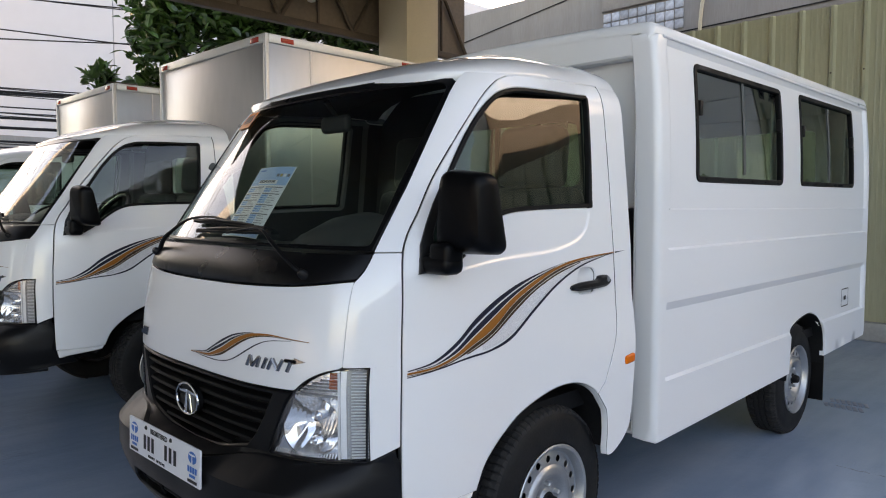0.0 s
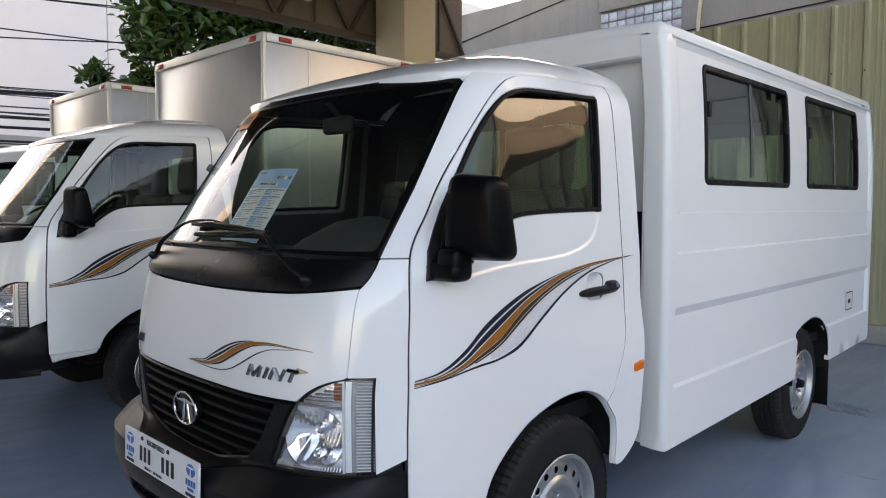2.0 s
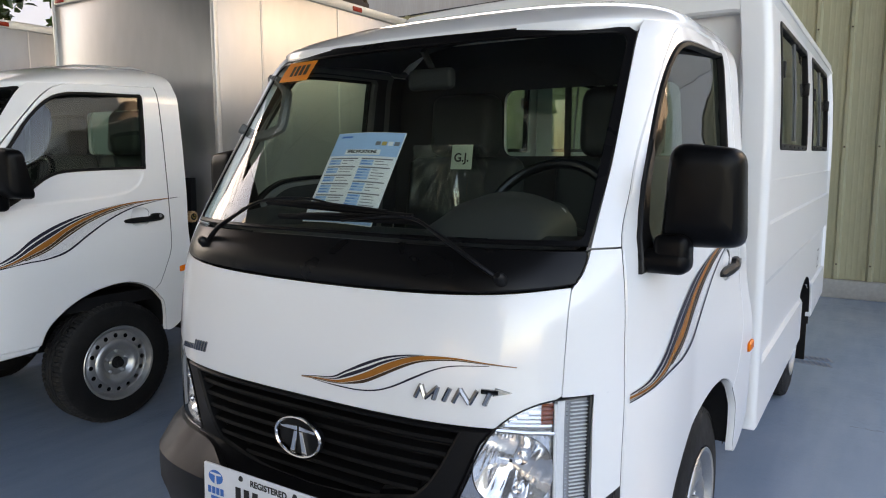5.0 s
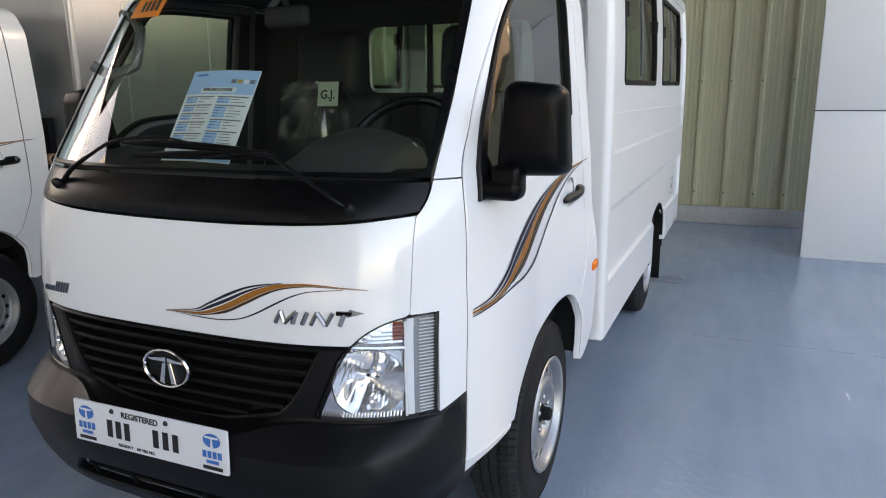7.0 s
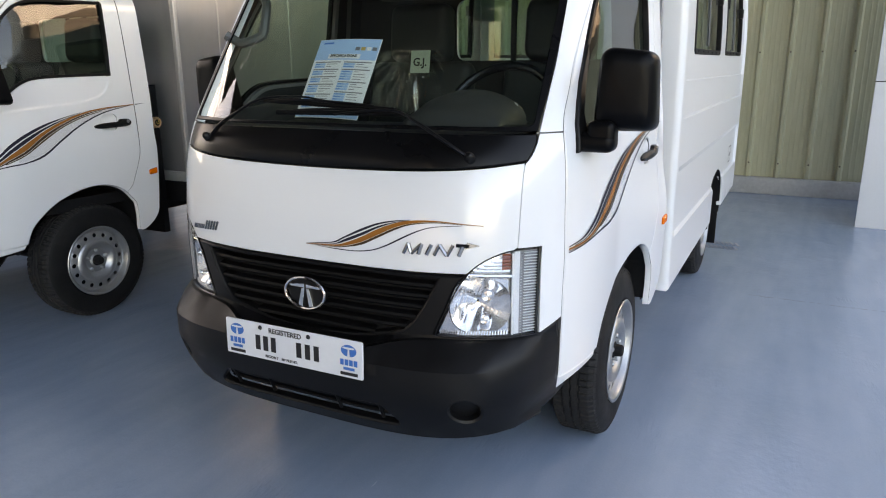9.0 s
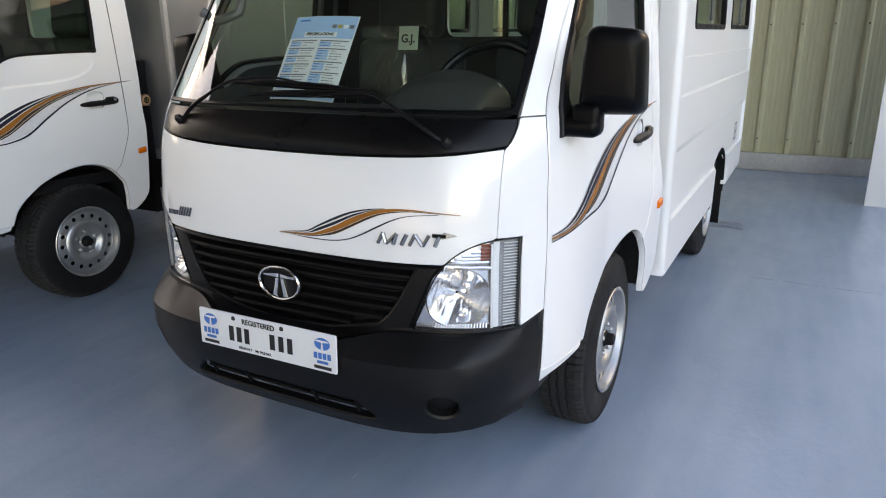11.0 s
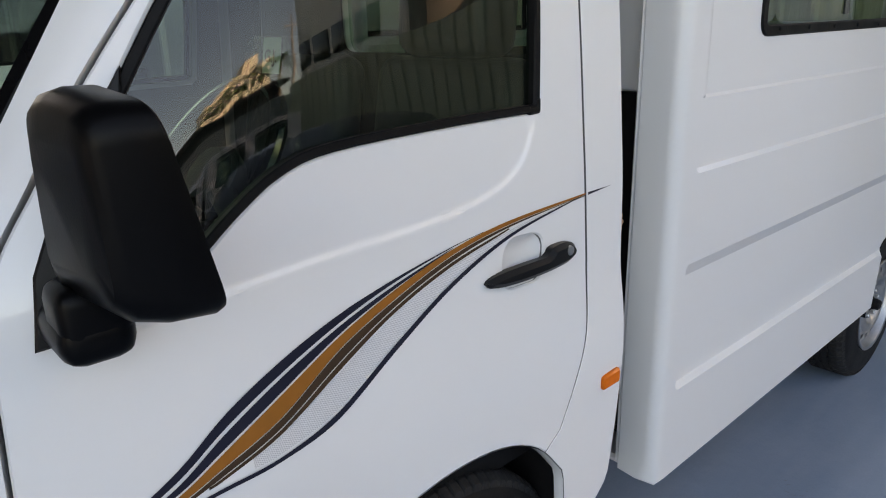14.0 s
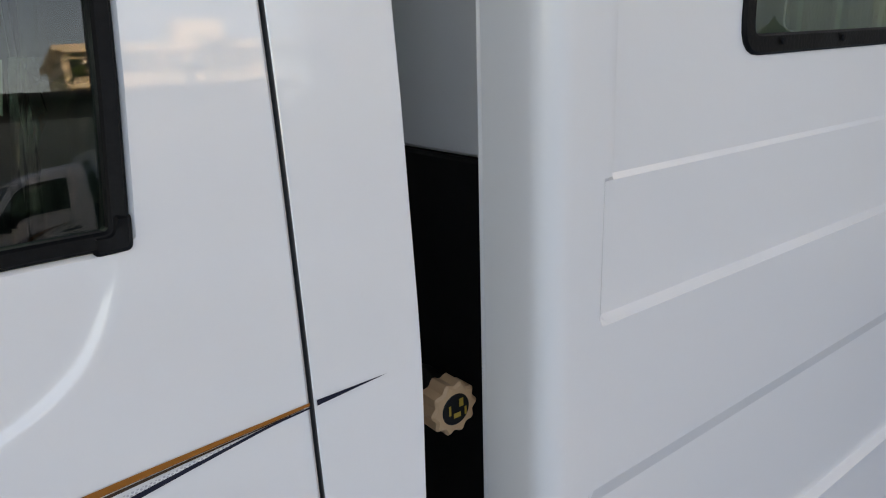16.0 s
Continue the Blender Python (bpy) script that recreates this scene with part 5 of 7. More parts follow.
def build_body(truck):
    wins = []
    for y0, y1, dz in ((.868, 1.815, 0), (2.08, 3.03, .016)):
        wins.append(rounded([(y0, 1.341 + dz * .6, .035), (y1, 1.347 + dz * .7, .035), (y1 - .005, 1.806 + dz, .035), (y0 + .003, 1.800 + dz, .035)], 5))
    guides = []
    for z in (.578, .588, .597, .612, .822, .853, .868, .885, .913, 1.066, 1.079, 1.087, 1.100, 1.218, 1.228, 1.234, 1.244, 1.835, 1.858):
        guides.append([(y, z) for y in np.linspace(.66, 3.25, 46)])
    for y in (.495, .515, .529, .536, .543, .55, .558, .566, .573, .585, .598, .612, .620, .626, .634, .646, 3.27, 3.30):
        guides.append([(y, z) for z in (.42, .48, .54, .578, .588, .597, .612, .66, .72, .78, .822, .853, .868, .885, .913, .96, 1.02, 1.066, 1.079, 1.087, 1.100, 1.15, 1.218, 1.228, 1.234, 1.244, 1.30, 1.36, 1.42, 1.48, 1.54, 1.60, 1.66, 1.72, 1.78, 1.835)])
    for s in (1, -1):
        base = surface(body_point, .002)
        fn = base if s > 0 else (lambda a, b, d, base=base: Vector((-1, 1, 1)) * base(a, b, d))
        out = [(.462, 1.868), (.462, .372), (.56, .364), (.63, .366), (1.955, .385)] + chain([(1.965, .48), (1.985, .595), (2.06, .632), (2.18, .655), (2.31, .66), (2.43, .622), (2.51, .545), (2.535, .46), (2.53, .392)], 4) + [(BY1 - .02, .405), (BY1, .44), (BY1, 1.885)]
        side = panel("side_panel", [out] + wins, fn, FIBRE, truck, "white moulded side panel with two windows", thick=.03, edge=.004, step=.06, guides=guides, sharp=22)
        for w in wins:
            w = wind(dense(w, .05), True)
            win = part("window", sheet(bmesh.new(), [inset(w, -.004), inset(w, .02)], fn, thick=.02, edge=.003, step=.05, lift=.005), RUBBER, side, "sliding window in black rubber")
            ys = [p[0] for p in w]
            ym = (min(ys) + max(ys)) / 2 + .02
            part("pane", sheet(bmesh.new(), [inset(w, .016)], lambda a, b, d, fn=fn: fn(a, b, d + .008), thick=0, step=.1), BODYGLASS, win, "dark tinted sliding pane")
            rail = [fn(ym, 1.38, .006), fn(ym, 1.58, .006), fn(ym, 1.79, .006)]
            part("meeting_rail", tube(bmesh.new(), rail, .007, 6), material("dark_window_rail", (.05, .055, .055), .4), win)
            for yy in (min(ys) + .035, max(ys) - .035):
                lb = bmesh.new()
                box(lb, (BX - .035, yy - .012, 1.60), (BX - .012, yy + .012, 1.66), .004)
                if s < 0:
                    bmesh.ops.transform(lb, matrix=Matrix.Scale(-1, 4, (1, 0, 0)), verts=lb.verts)
                part("latch", lb, BLACK, win)
            for k in range(6):
                yy = min(ys) + .08 + k * (max(ys) - min(ys) - .16) / 5
                d = bmesh.new()
                lathe(d, [(0, .003), (.004, .002), (.005, 0)], 8, "X", Matrix.Translation(fn(yy, min(p[1] for p in w) + .011, -.007)) @ pose(0, 0, 0, 0, 0, 0 if s > 0 else 180))
                part("screw", d, UNDER, win)
        flap = rounded([(2.86, .635, .01), (3.0, .635, .01), (3.0, .745, .01), (2.86, .745, .01)], 3)
        part("fuel_flap", sheet(bmesh.new(), [flap, inset(wind(flap, True), .006)], fn, thick=.0, edge=0, step=.05, lift=.0015), UNDER, side, "outlined filler flap")
        part("flap_latch", sheet(bmesh.new(), [rounded([(2.905, .675, .01), (2.955, .675, .01), (2.955, .70, .01), (2.905, .70, .01)], 3)], fn, thick=0, edge=0, step=.05, lift=.002), BLACK, side)
        top_line = [fn(y, 1.862, -.002) for y in np.linspace(BY0 + .06, BY1 - .02, 12)]
        part("drip_rail", tube(bmesh.new(), top_line, .005, 6), FIBRE, side)
        lining = bmesh.new()
        bt = surface(lambda y, z: (BX - .075, y, z))
        sheet(lining, [[(BY0 + .06, .72), (BY1 - .05, .72), (BY1 - .05, 1.85), (BY0 + .06, 1.85)]] + [inset(wind(w, True), -.03) for w in wins], bt if s > 0 else (lambda a, b, d: Vector((-1, 1, 1)) * bt(a, b, d)), thick=.01, edge=.004, step=.1)
        part("side_lining", lining, material("interior_lining", (.55, .56, .55), .5), truck)
        # inner arch over the rear wheel and mud flap
        bm = bmesh.new()
        prev = None
        for a, b in [(1.95, .35)] + chain([(1.965, .48), (1.985, .595), (2.06, .632), (2.18, .655), (2.31, .66), (2.43, .622), (2.51, .545), (2.535, .46)], 3) + [(2.53, .35)]:
            row = [bm.verts.new((s * x, a, b - .003)) for x in (BX - .012, .40)]
            if prev:
                bm.faces.new((prev[0], row[0], row[1], prev[1]))
            prev = row
        part("rear_arch_liner", bm, UNDER, truck)
        bm = bmesh.new()
        box(bm, (min(s * .56, s * .74), 2.60, .112), (max(s * .56, s * .74), 2.612, .50), .004)
        part("mud_flap", bm, RUBBER, truck, "black rubber mud flap")
        # bench along the side
        bm = bmesh.new()
        box(bm, (min(s * .35, s * .68), .75, .78), (max(s * .35, s * .68), 3.1, .88), .03, 3)
        box(bm, (min(s * .62, s * .69), .75, .95), (max(s * .62, s * .69), 3.1, 1.28), .03, 3)
        part("bench", bm, SEAT, truck, "dark bench seat along the side")
    # roof with rounded shoulders
    xs = [.728, .730, .722, .700, .66, .45, .2, 0]
    zs = [1.868, 1.885, 1.902, 1.914, 1.918, 1.928, 1.934, 1.936]
    prof = list(zip(xs, zs)) + [(-x, z) for x, z in list(zip(xs, zs))[-2::-1]]
    bm = bmesh.new()
    prev = None
    for y, k in ((BY0 + .0005, .045), (BY0 + .001, .026), (BY0 + .005, .016), (BY0 + .012, .008), (BY0 + .022, .003), (BY0 + .04, 0), (BY0 + .06, 0), (1.5, 0), (2.4, 0), (BY1 - .03, 0), (BY1 - .008, .01), (BY1, .03)):
        dz = .018 * (y - BY0) / 2.7
        e = min(.028, max(0, y - BY0))
        wide = (.707 + math.sqrt(max(0, .028 ** 2 - (.028 - e) ** 2))) / .735
        row = [bm.verts.new((x * wide, y, max(1.852, z - k) + dz)) for x, z in prof]
        if prev:
            for i in range(len(row) - 1):
                bm.faces.new((prev[i], prev[i + 1], row[i + 1], row[i]))
        prev = row
    part("body_roof", bm, FIBRE, truck, "white gently crowned body roof", sharp=50)
    # front wall: raised border, recessed field with an opening, black lower half
    f = planar((0, BY0 + .003, 0), (1, 0, 0), (0, 0, 1), (0, -1, 0))
    rim = [(-.672, .38), (.672, .38), (.672, 1.0), (.672, 1.80), (.668, 1.868)] + chain([(.645, 1.880), (.45, 1.893), (.2, 1.899), (0, 1.901), (-.2, 1.899), (-.45, 1.893), (-.645, 1.880)], 3) + [(-.668, 1.868), (-.672, 1.80), (-.672, 1.0)]
    field = rounded([(-.660, .40, .005), (.660, .40, .005), (.655, 1.79, .03), (-.655, 1.79, .03)], 3)
    hole = rounded([(-.34, 1.245, .05), (.40, 1.245, .05), (.40, 1.64, .05), (-.34, 1.64, .05)], 4)
    panel("front_frame", [rim, field], f, FIBRE, truck, "white raised border of the body front", thick=.09, edge=.008, step=.12)
    panel("front_wall", [inset(wind(rounded([(-.67, 1.235, 0), (.67, 1.235, 0), (.67, 1.81, 0), (-.67, 1.81, 0)]), True), 0), hole], lambda a, b, d: f(a, b, d + .065), FIBRE, truck, "white body front wall", thick=.02, edge=.004, step=.15)
    panel("front_wall_lower", [[(-.67, .42), (.67, .42), (.67, 1.233), (-.67, 1.233)]], lambda a, b, d: f(a, b, d + .06), UNDER, truck, "black lower front wall", thick=.03, edge=.004, step=.2)
    b = planar((0, BY1 - .004, 0), (1, 0, 0), (0, 0, 1), (0, 1, 0))
    back = rounded([(-.74, .42, .02), (.74, .42, .02), (.715, 1.90, .04), (-.715, 1.90, .04)], 3)
    rear = rounded([(-.45, 1.35, .05), (.45, 1.35, .05), (.45, 1.75, .05), (-.45, 1.75, .05)], 3)
    panel("rear_wall", [back, rear], b, FIBRE, truck, "white rear wall", thick=.03, edge=.006, step=.2)
    part("rear_pane", sheet(bmesh.new(), [inset(wind(rear, True), -.01)], lambda a, c, d: b(a, c, d + .012), thick=0, step=.2), BODYGLASS, truck)
    bm = bmesh.new()
    box(bm, (-.70, BY0 + .05, .50), (.70, BY1 - .04, .55))
    part("body_floor", bm, UNDER, truck)
    bm = bmesh.new()
    box(bm, (-.68, BY0 + .05, 1.85), (.68, BY1 - .04, 1.862))
    part("body_ceiling", bm, material("ceiling_lining", (.5, .5, .49), .6), truck)


def build_cargo_box(truck):
    """A box body of silvery sheet in an aluminium frame with red and white edge reflectors."""
    x0, x1, y0, y1, z0, z1 = -.90, .683, .685, 3.2, .62, 2.38
    bm = bmesh.new()
    box(bm, (x0 + .012, y0 + .012, z0 + .02), (x1 - .012, y1 - .012, z1 - .008), .004)
    b = part("cargo_box", bm, ALU, truck, "silvery sheet metal cargo box")
    for x in (x0, x1):
        for y in (y0, y1):
            bm = bmesh.new()
            box(bm, (x - .03 if x > 0 else x, y - .03 if y > 1 else y, z0), (x if x > 0 else x + .03, y if y > 1 else y + .03, z1), .006)
            part("corner_post", bm, BOXFRAME, b)
        for z in (z0, z1 - .06):
            bm = bmesh.new()
            box(bm, (x - .02 if x > 0 else x, y0 + .031, z), (x if x > 0 else x + .02, y1 - .031, z + .06), .005)
            part("edge_rail", bm, BOXFRAME, b)
        for i, y in enumerate((1.05, 1.75, 2.45)):
            bm = bmesh.new()
            box(bm, (x - .015 if x > 0 else x + .008, y - .006, z0 + .06), (x - .008 if x > 0 else x + .015, y + .006, z1 - .06), .001)
            part("sheet_joint", bm, BOXFRAME, b)
        for yy in (y0 + .12, 1.9, y1 - .2):
            bm = bmesh.new()
            box(bm, (x - .004 if x > 0 else x - .005, yy, z1 - .048), (x + .005 if x > 0 else x + .004, yy + .10, z1 - .016), .003)
            part("reflector", bm, RED, b, "red edge reflector")
    for z in (z0, z1 - .06):
        bm = bmesh.new()
        box(bm, (x0 + .031, y0, z), (x1 - .031, y0 + .02, z + .06), .005)
        part("edge_rail", bm, BOXFRAME, b)
    for xx in (x0 + .05, x1 - .18):
        bm = bmesh.new()
        box(bm, (xx, y0 - .005, z1 - .05), (xx + .10, y0 + .004, z1 - .016), .003)
        part("reflector", bm, RED, b, "red edge reflector")
    bm = bmesh.new()
    box(bm, (x0 + .02, y0 + .02, z1 - .007), (x1 - .02, y1 - .02, z1 + .004), .003)
    part("box_roof", bm, BOXFRAME, b)
    # the box sits slightly askew on its frame, turned about its front corner
    b.matrix_basis = Matrix.Translation((x1, y0, 0)) @ pose(0, 0, 0, 0, 0, .8) @ Matrix.Translation((-x1, -y0, 0))
    bm = bmesh.new()
    for y in (.7, 1.4, 2.1, 2.8, 3.2):
        box(bm, (-.76, y - .03, .50), (.76, y + .03, .62))
    box(bm, (-.5, .62, .3), (.5, .66, 1.2))
    part("sub_frame", bm, UNDER, truck)
    for s in (1, -1):
        bm = bmesh.new()
        box(bm, (min(s * .50, s * .74), 2.80, .14), (max(s * .50, s * .74), 2.812, .60), .004)
        part("mud_flap", bm, RUBBER, truck, "black rubber mud flap")


cab = build_cab("passenger_truck", "white light truck with a windowed passenger body")
cargo = copy_thing(cab, pose(-2.786, -.005, 0))
cargo.name = "cargo_truck"
cargo["label"] = "white light truck with a silvery cargo box"
cargo2 = copy_thing(cab, pose(-5.43, 0, 0))
cargo2.name = "cargo_truck"
cargo2["label"] = "white light truck with a cargo box beyond the first"
opposite = copy_thing(cab, pose(9.85, 1.0, 0, 0, 0, -1))
opposite.name = "passenger_truck"
opposite["label"] = "white passenger truck parked across the yard"
for empty_truck in (cargo, cargo2):
    for piece in empty_truck.children:
        if not piece.name.startswith(("wheel", "axle", "brake")):
            piece.location.z += .02
build_body(cab)
build_body(opposite)
build_cargo_box(cargo)
build_cargo_box(cargo2)


# ---- the yard: floor, back wall, side wall, pillar, canopy ----


def floor_paint():
    """Glossy trowelled floor paint: soft clouds of tone, fine roller relief, faint rubbed streaks."""
    m = bpy.data.materials.new("blue_grey_floor_paint")
    m.use_nodes = True
    nt = m.node_tree
    b = nt.nodes["Principled BSDF"]
    b.inputs["Specular IOR Level"].default_value = 0.8
    tc = nt.nodes.new("ShaderNodeTexCoord")
    noises = {}
    for key, size, detail, stretch in (("cloud", 1.7, 2, (1, 1, 1)), ("blotch", 7, 4, (1, .6, 1)), ("speck", 160, 2, (1, 1, 1)), ("relief", 26, 2, (1, 1, 1)), ("streak", 9, 4, (1, .16, 1)), ("ripple", 85, 2, (1, .22, 1)), ("mask", 3.1, 2, (1, 1, 1))):
        mp, n = nt.nodes.new("ShaderNodeMapping"), nt.nodes.new("ShaderNodeTexNoise")
        mp.inputs["Scale"].default_value = stretch
        mp.inputs["Rotation"].default_value = (0, 0, radians(35))
        n.inputs["Scale"].default_value, n.inputs["Detail"].default_value = size, detail
        nt.links.new(tc.outputs["Object"], mp.inputs["Vector"])
        nt.links.new(mp.outputs["Vector"], n.inputs["Vector"])
        noises[key] = n.outputs["Fac"]
    out = None
    for key, lo, hi in (("cloud", (.195, .278, .385), (.300, .378, .490)), ("blotch", (.175, .262, .365), (.325, .398, .505)), ("speck", (.20, .280, .385), (.29, .370, .490)), ("streak", (.19, .272, .375), (.305, .384, .495))):
        mix = nt.nodes.new("ShaderNodeMix")
        mix.data_type = "RGBA"
        mix.inputs["A"].default_value, mix.inputs["B"].default_value = (*lo, 1), (*hi, 1)
        wide = nt.nodes.new("ShaderNodeMath")
        wide.operation, wide.inputs[1].default_value, wide.inputs[2].default_value = "MULTIPLY_ADD", 2.2, -.6
        nt.links.new(noises[key], wide.inputs[0])
        nt.links.new(wide.outputs[0], mix.inputs["Factor"])
        if out is None:
            out = mix.outputs["Result"]
        else:
            both = nt.nodes.new("ShaderNodeMix")
            both.data_type = "RGBA"
            both.inputs["Factor"].default_value = .35
            nt.links.new(out, both.inputs["A"])
            nt.links.new(mix.outputs["Result"], both.inputs["B"])
            out = both.outputs["Result"]
    nt.links.new(out, b.inputs["Base Color"])
    ro = nt.nodes.new("ShaderNodeMath")
    ro.operation, ro.inputs[1].default_value, ro.inputs[2].default_value = "MULTIPLY_ADD", .14, .17
    nt.links.new(noises["streak"], ro.inputs[0])
    nt.links.new(ro.outputs[0], b.inputs["Roughness"])
    bp = nt.nodes.new("ShaderNodeBump")
    bp.inputs["Strength"].default_value, bp.inputs["Distance"].default_value = .6, .002
    # rubbed patches where the paint has wrinkled
    mask, wrinkle = nt.nodes.new("ShaderNodeMath"), nt.nodes.new("ShaderNodeMath")
    mask.operation, mask.inputs[1].default_value = "POWER", 6
    wrinkle.operation = "MULTIPLY_ADD"
    nt.links.new(noises["mask"], mask.inputs[0])
    gain = nt.nodes.new("ShaderNodeMath")
    gain.operation, gain.inputs[1].default_value = "MULTIPLY", 27
    nt.links.new(mask.outputs[0], gain.inputs[0])
    nt.links.new(gain.outputs[0], wrinkle.inputs[0])
    nt.links.new(noises["ripple"], wrinkle.inputs[1])
    nt.links.new(noises["relief"], wrinkle.inputs[2])
    nt.links.new(wrinkle.outputs[0], bp.inputs["Height"])
    nt.links.new(bp.outputs[0], b.inputs["Normal"])
    return m


FLOOR = floor_paint()
CONCRETE = material("stained_concrete", (.33, .31, .29), .8, vary=.10, grain=25, patch=1.4, bump=.3, dirt=(.27, .235, .20), dirt_amount=.7, stretch=(2.4, 2.4, .22))
YARD = material("pale_yard_concrete", (.44, .42, .38), .8, vary=.1, grain=10, patch=.6, bump=.2, dirt=(.3, .29, .27), dirt_amount=.5)
KERB = material("pale_kerb_paint", (.42, .43, .43), .7, vary=.1, grain=30, patch=2, bump=.2, dirt=(.25, .24, .22), dirt_amount=.6)
SHEET = material("olive_cream_sheet", (.44, .435, .30), .42, vary=.06, grain=30, patch=1.2, dirt=(.36, .35, .24), dirt_amount=.4, random_tone=.03, stretch=(1, 1, .2))
CLAD = material("white_composite_panel", (.70, .72, .74), .35, vary=.02, grain=80, patch=1.0)
CREAM = material("cream_plaster", (.58, .50, .36), .7, vary=.06, grain=60, patch=2, bump=.1)
RUST = material("brown_steel", (.07, .05, .035), .6, vary=.2, grain=40, patch=4, bump=.1)
FASCIA = material("brown_fascia", (.13, .10, .075), .6, vary=.15, grain=20, patch=2)
ROOFING = material("roof_underside", (.085, .085, .083), .6, vary=.1, grain=10, patch=1)
bm = bmesh.new()
v = [bm.verts.new(p) for p in ((-400, -400, -.006), (400, -400, -.006), (400, 400, -.006), (-400, 400, -.006))]
bm.faces.new(v)
tagged(finish("ground", bm, YARD), "pale concrete yard", "ground", kind="structure")
bm = bmesh.new()
box(bm, (-8.6, -13.6, -.1), (6.0, 5.7, 0))
tagged(finish("floor", bm, FLOOR), "blue-grey painted concrete floor with scuffs", "floor", kind="structure")


def profile_sheet(bm, x0, n, z0, z1, y):
    """Ribbed cladding facing the yard: a tall rib every 28 cm, faint flutes between."""
    pts = []
    for i in range(n):
        b = x0 + i * .2765
        pts += [(b, 0), (b + .018, .036), (b + .045, .036), (b + .063, 0)]
        for q in (.105, .15, .195, .24):
            pts += [(b + q, 0), (b + q + .006, .0022), (b + q + .014, .0022), (b + q + .02, 0)]
    pts.append((x0 + n * .2765 - .002, 0))
    lo = [bm.verts.new((x, y - d, z0)) for x, d in pts]
    hi = [bm.verts.new((x, y - d, z1)) for x, d in pts]
    for i in range(len(pts) - 1):
        bm.faces.new((lo[i], lo[i + 1], hi[i + 1], hi[i]))


wall = thing("wall_back", "olive-cream ribbed metal cladding on a low kerb", "wall", kind="structure")
for k in range(16):
    bm = bmesh.new()
    profile_sheet(bm, -5.6655 + k * 1.106, 4, .175, 3.13 if k < 9 else 2.9, 5.55 + .0015 * (k % 2))
    part("cladding_sheet", bm, SHEET, wall, smooth=False)
    for i in range(4 if k < 9 else 0):
        for z in (.32, 1.42, 2.5):
            sb = bmesh.new()
            lathe(sb, [(0, .006), (.006, .005), (.009, 0)], 8, "Y", Matrix.Translation((-5.6655 + k * 1.106 + i * .2765 + .0315, 5.513, z)) @ pose(0, 0, 0, 0, 0, 180))
            part("screw", sb, RUST, wall)
bm = bmesh.new()
box(bm, (-5.5, 5.57, 0), (12.1, 5.70, 2.89))
part("wall_core", bm, CONCRETE, wall)
bm = bmesh.new()
box(bm, (-5.5, 5.49, 0), (12.1, 5.565, .172), .012)
tagged(finish("kerb", bm, KERB), "pale low kerb under the cladding", "kerb", kind="structure")

clad = thing("wall_right", "white composite panel wing wall with dark joints", "wall", kind="structure")
for i, (z0, z1) in enumerate(((0.0, 1.16), (1.168, 2.33), (2.338, 3.5))):
    for j in range(1):
        bm = bmesh.new()
        box(bm, (1.66 + j * 1.222, 4.14, z0), (1.66 + j * 1.222 + 1.216, 4.165, z1), .003)
        part("panel", bm, CLAD, clad)
bm = bmesh.new()
box(bm, (1.664, 4.166, 0), (2.874, 4.20, 3.5))
part("panel_core", bm, material("dark_joint", (.08, .08, .085), .7), clad)

pil = thing("pillar", "square cream plastered pillar with horizontal joints", "pillar", kind="structure")
for i in range(4):
    bm = bmesh.new()
    box(bm, (-5.55, 4.55, i * 1.05), (-4.97, 5.13, i * 1.05 + 1.042), .006)
    part("pillar_block", bm, CREAM, pil)

canopy = thing("ceiling", "dark canopy roof on brown steel trusses", "ceiling", kind="structure")
bm = bmesh.new()
prev = None
for i in range(125):
    x = -5.75 + i * .0625
    z = 4.75 + (.03 if i % 4 in (1, 2) else 0)
    row = [bm.verts.new((x, -13.5, z - .14)), bm.verts.new((x, 6.5, z + .25))]
    if prev:
        bm.faces.new((prev[0], row[0], row[1], prev[1]))
    prev = row
part("roofing", bm, ROOFING, canopy, smooth=False)
for y in np.arange(-13.3, 6.4, 1.2):
    bm = bmesh.new()
    box(bm, (-5.7, y, 4.60 + .02 * y), (1.97, y + .06, 4.72 + .02 * y))
    part("purlin", bm, RUST, canopy)
for x in (-5.6, 1.93):
    # the edge girder is deep behind the trucks and shallow in front of them
    runs = ((-13.4, -.4, 4.05), (-.38, 6.4, 3.5)) if x < 0 else ((-13.4, 6.4, 4.1),)
    for y0, y1, zb in runs:
        for z in (zb, 4.5):
            bm = bmesh.new()
            box(bm, (x - .05, y0, z), (x + .05, y1, z + .09), .005)
            part("truss_chord", bm, RUST, canopy)
        n = round((y1 - y0) / 1.05)
        for i in range(n):
            y, w = y0 + (y1 - y0) * i / n, (y1 - y0) / n
            bm = bmesh.new()
            tube(bm, [(x, y, zb + .08), (x, y + w / 2, 4.5)], .03, 6)
            tube(bm, [(x, y + w / 2, 4.5), (x, y + w, zb + .08)], .03, 6)
            tube(bm, [(x, y + w / 2, zb + .08), (x, y + w / 2, 4.5)], .022, 6)
            part("truss_web", bm, RUST, canopy)
        if x < 0:
            bm = bmesh.new()
            box(bm, (x - .06, y0, zb + .06), (x - .052, y1, 4.9))
            part("fascia", bm, FASCIA, canopy)

lampo = thing("ceiling_lamp", "small round glass lamp on the truss", "lamp")
bm = bmesh.new()
lathe(bm, [(0, -.07), (.05, -.05), (.07, 0), (.05, .05), (.02, .07), (.02, .12)], 20, "Z", Matrix.Translation((-5.42, 3.35, 3.85)))
part("globe", bm, material("frosted_glass", (.7, .7, .68), .3), lampo)



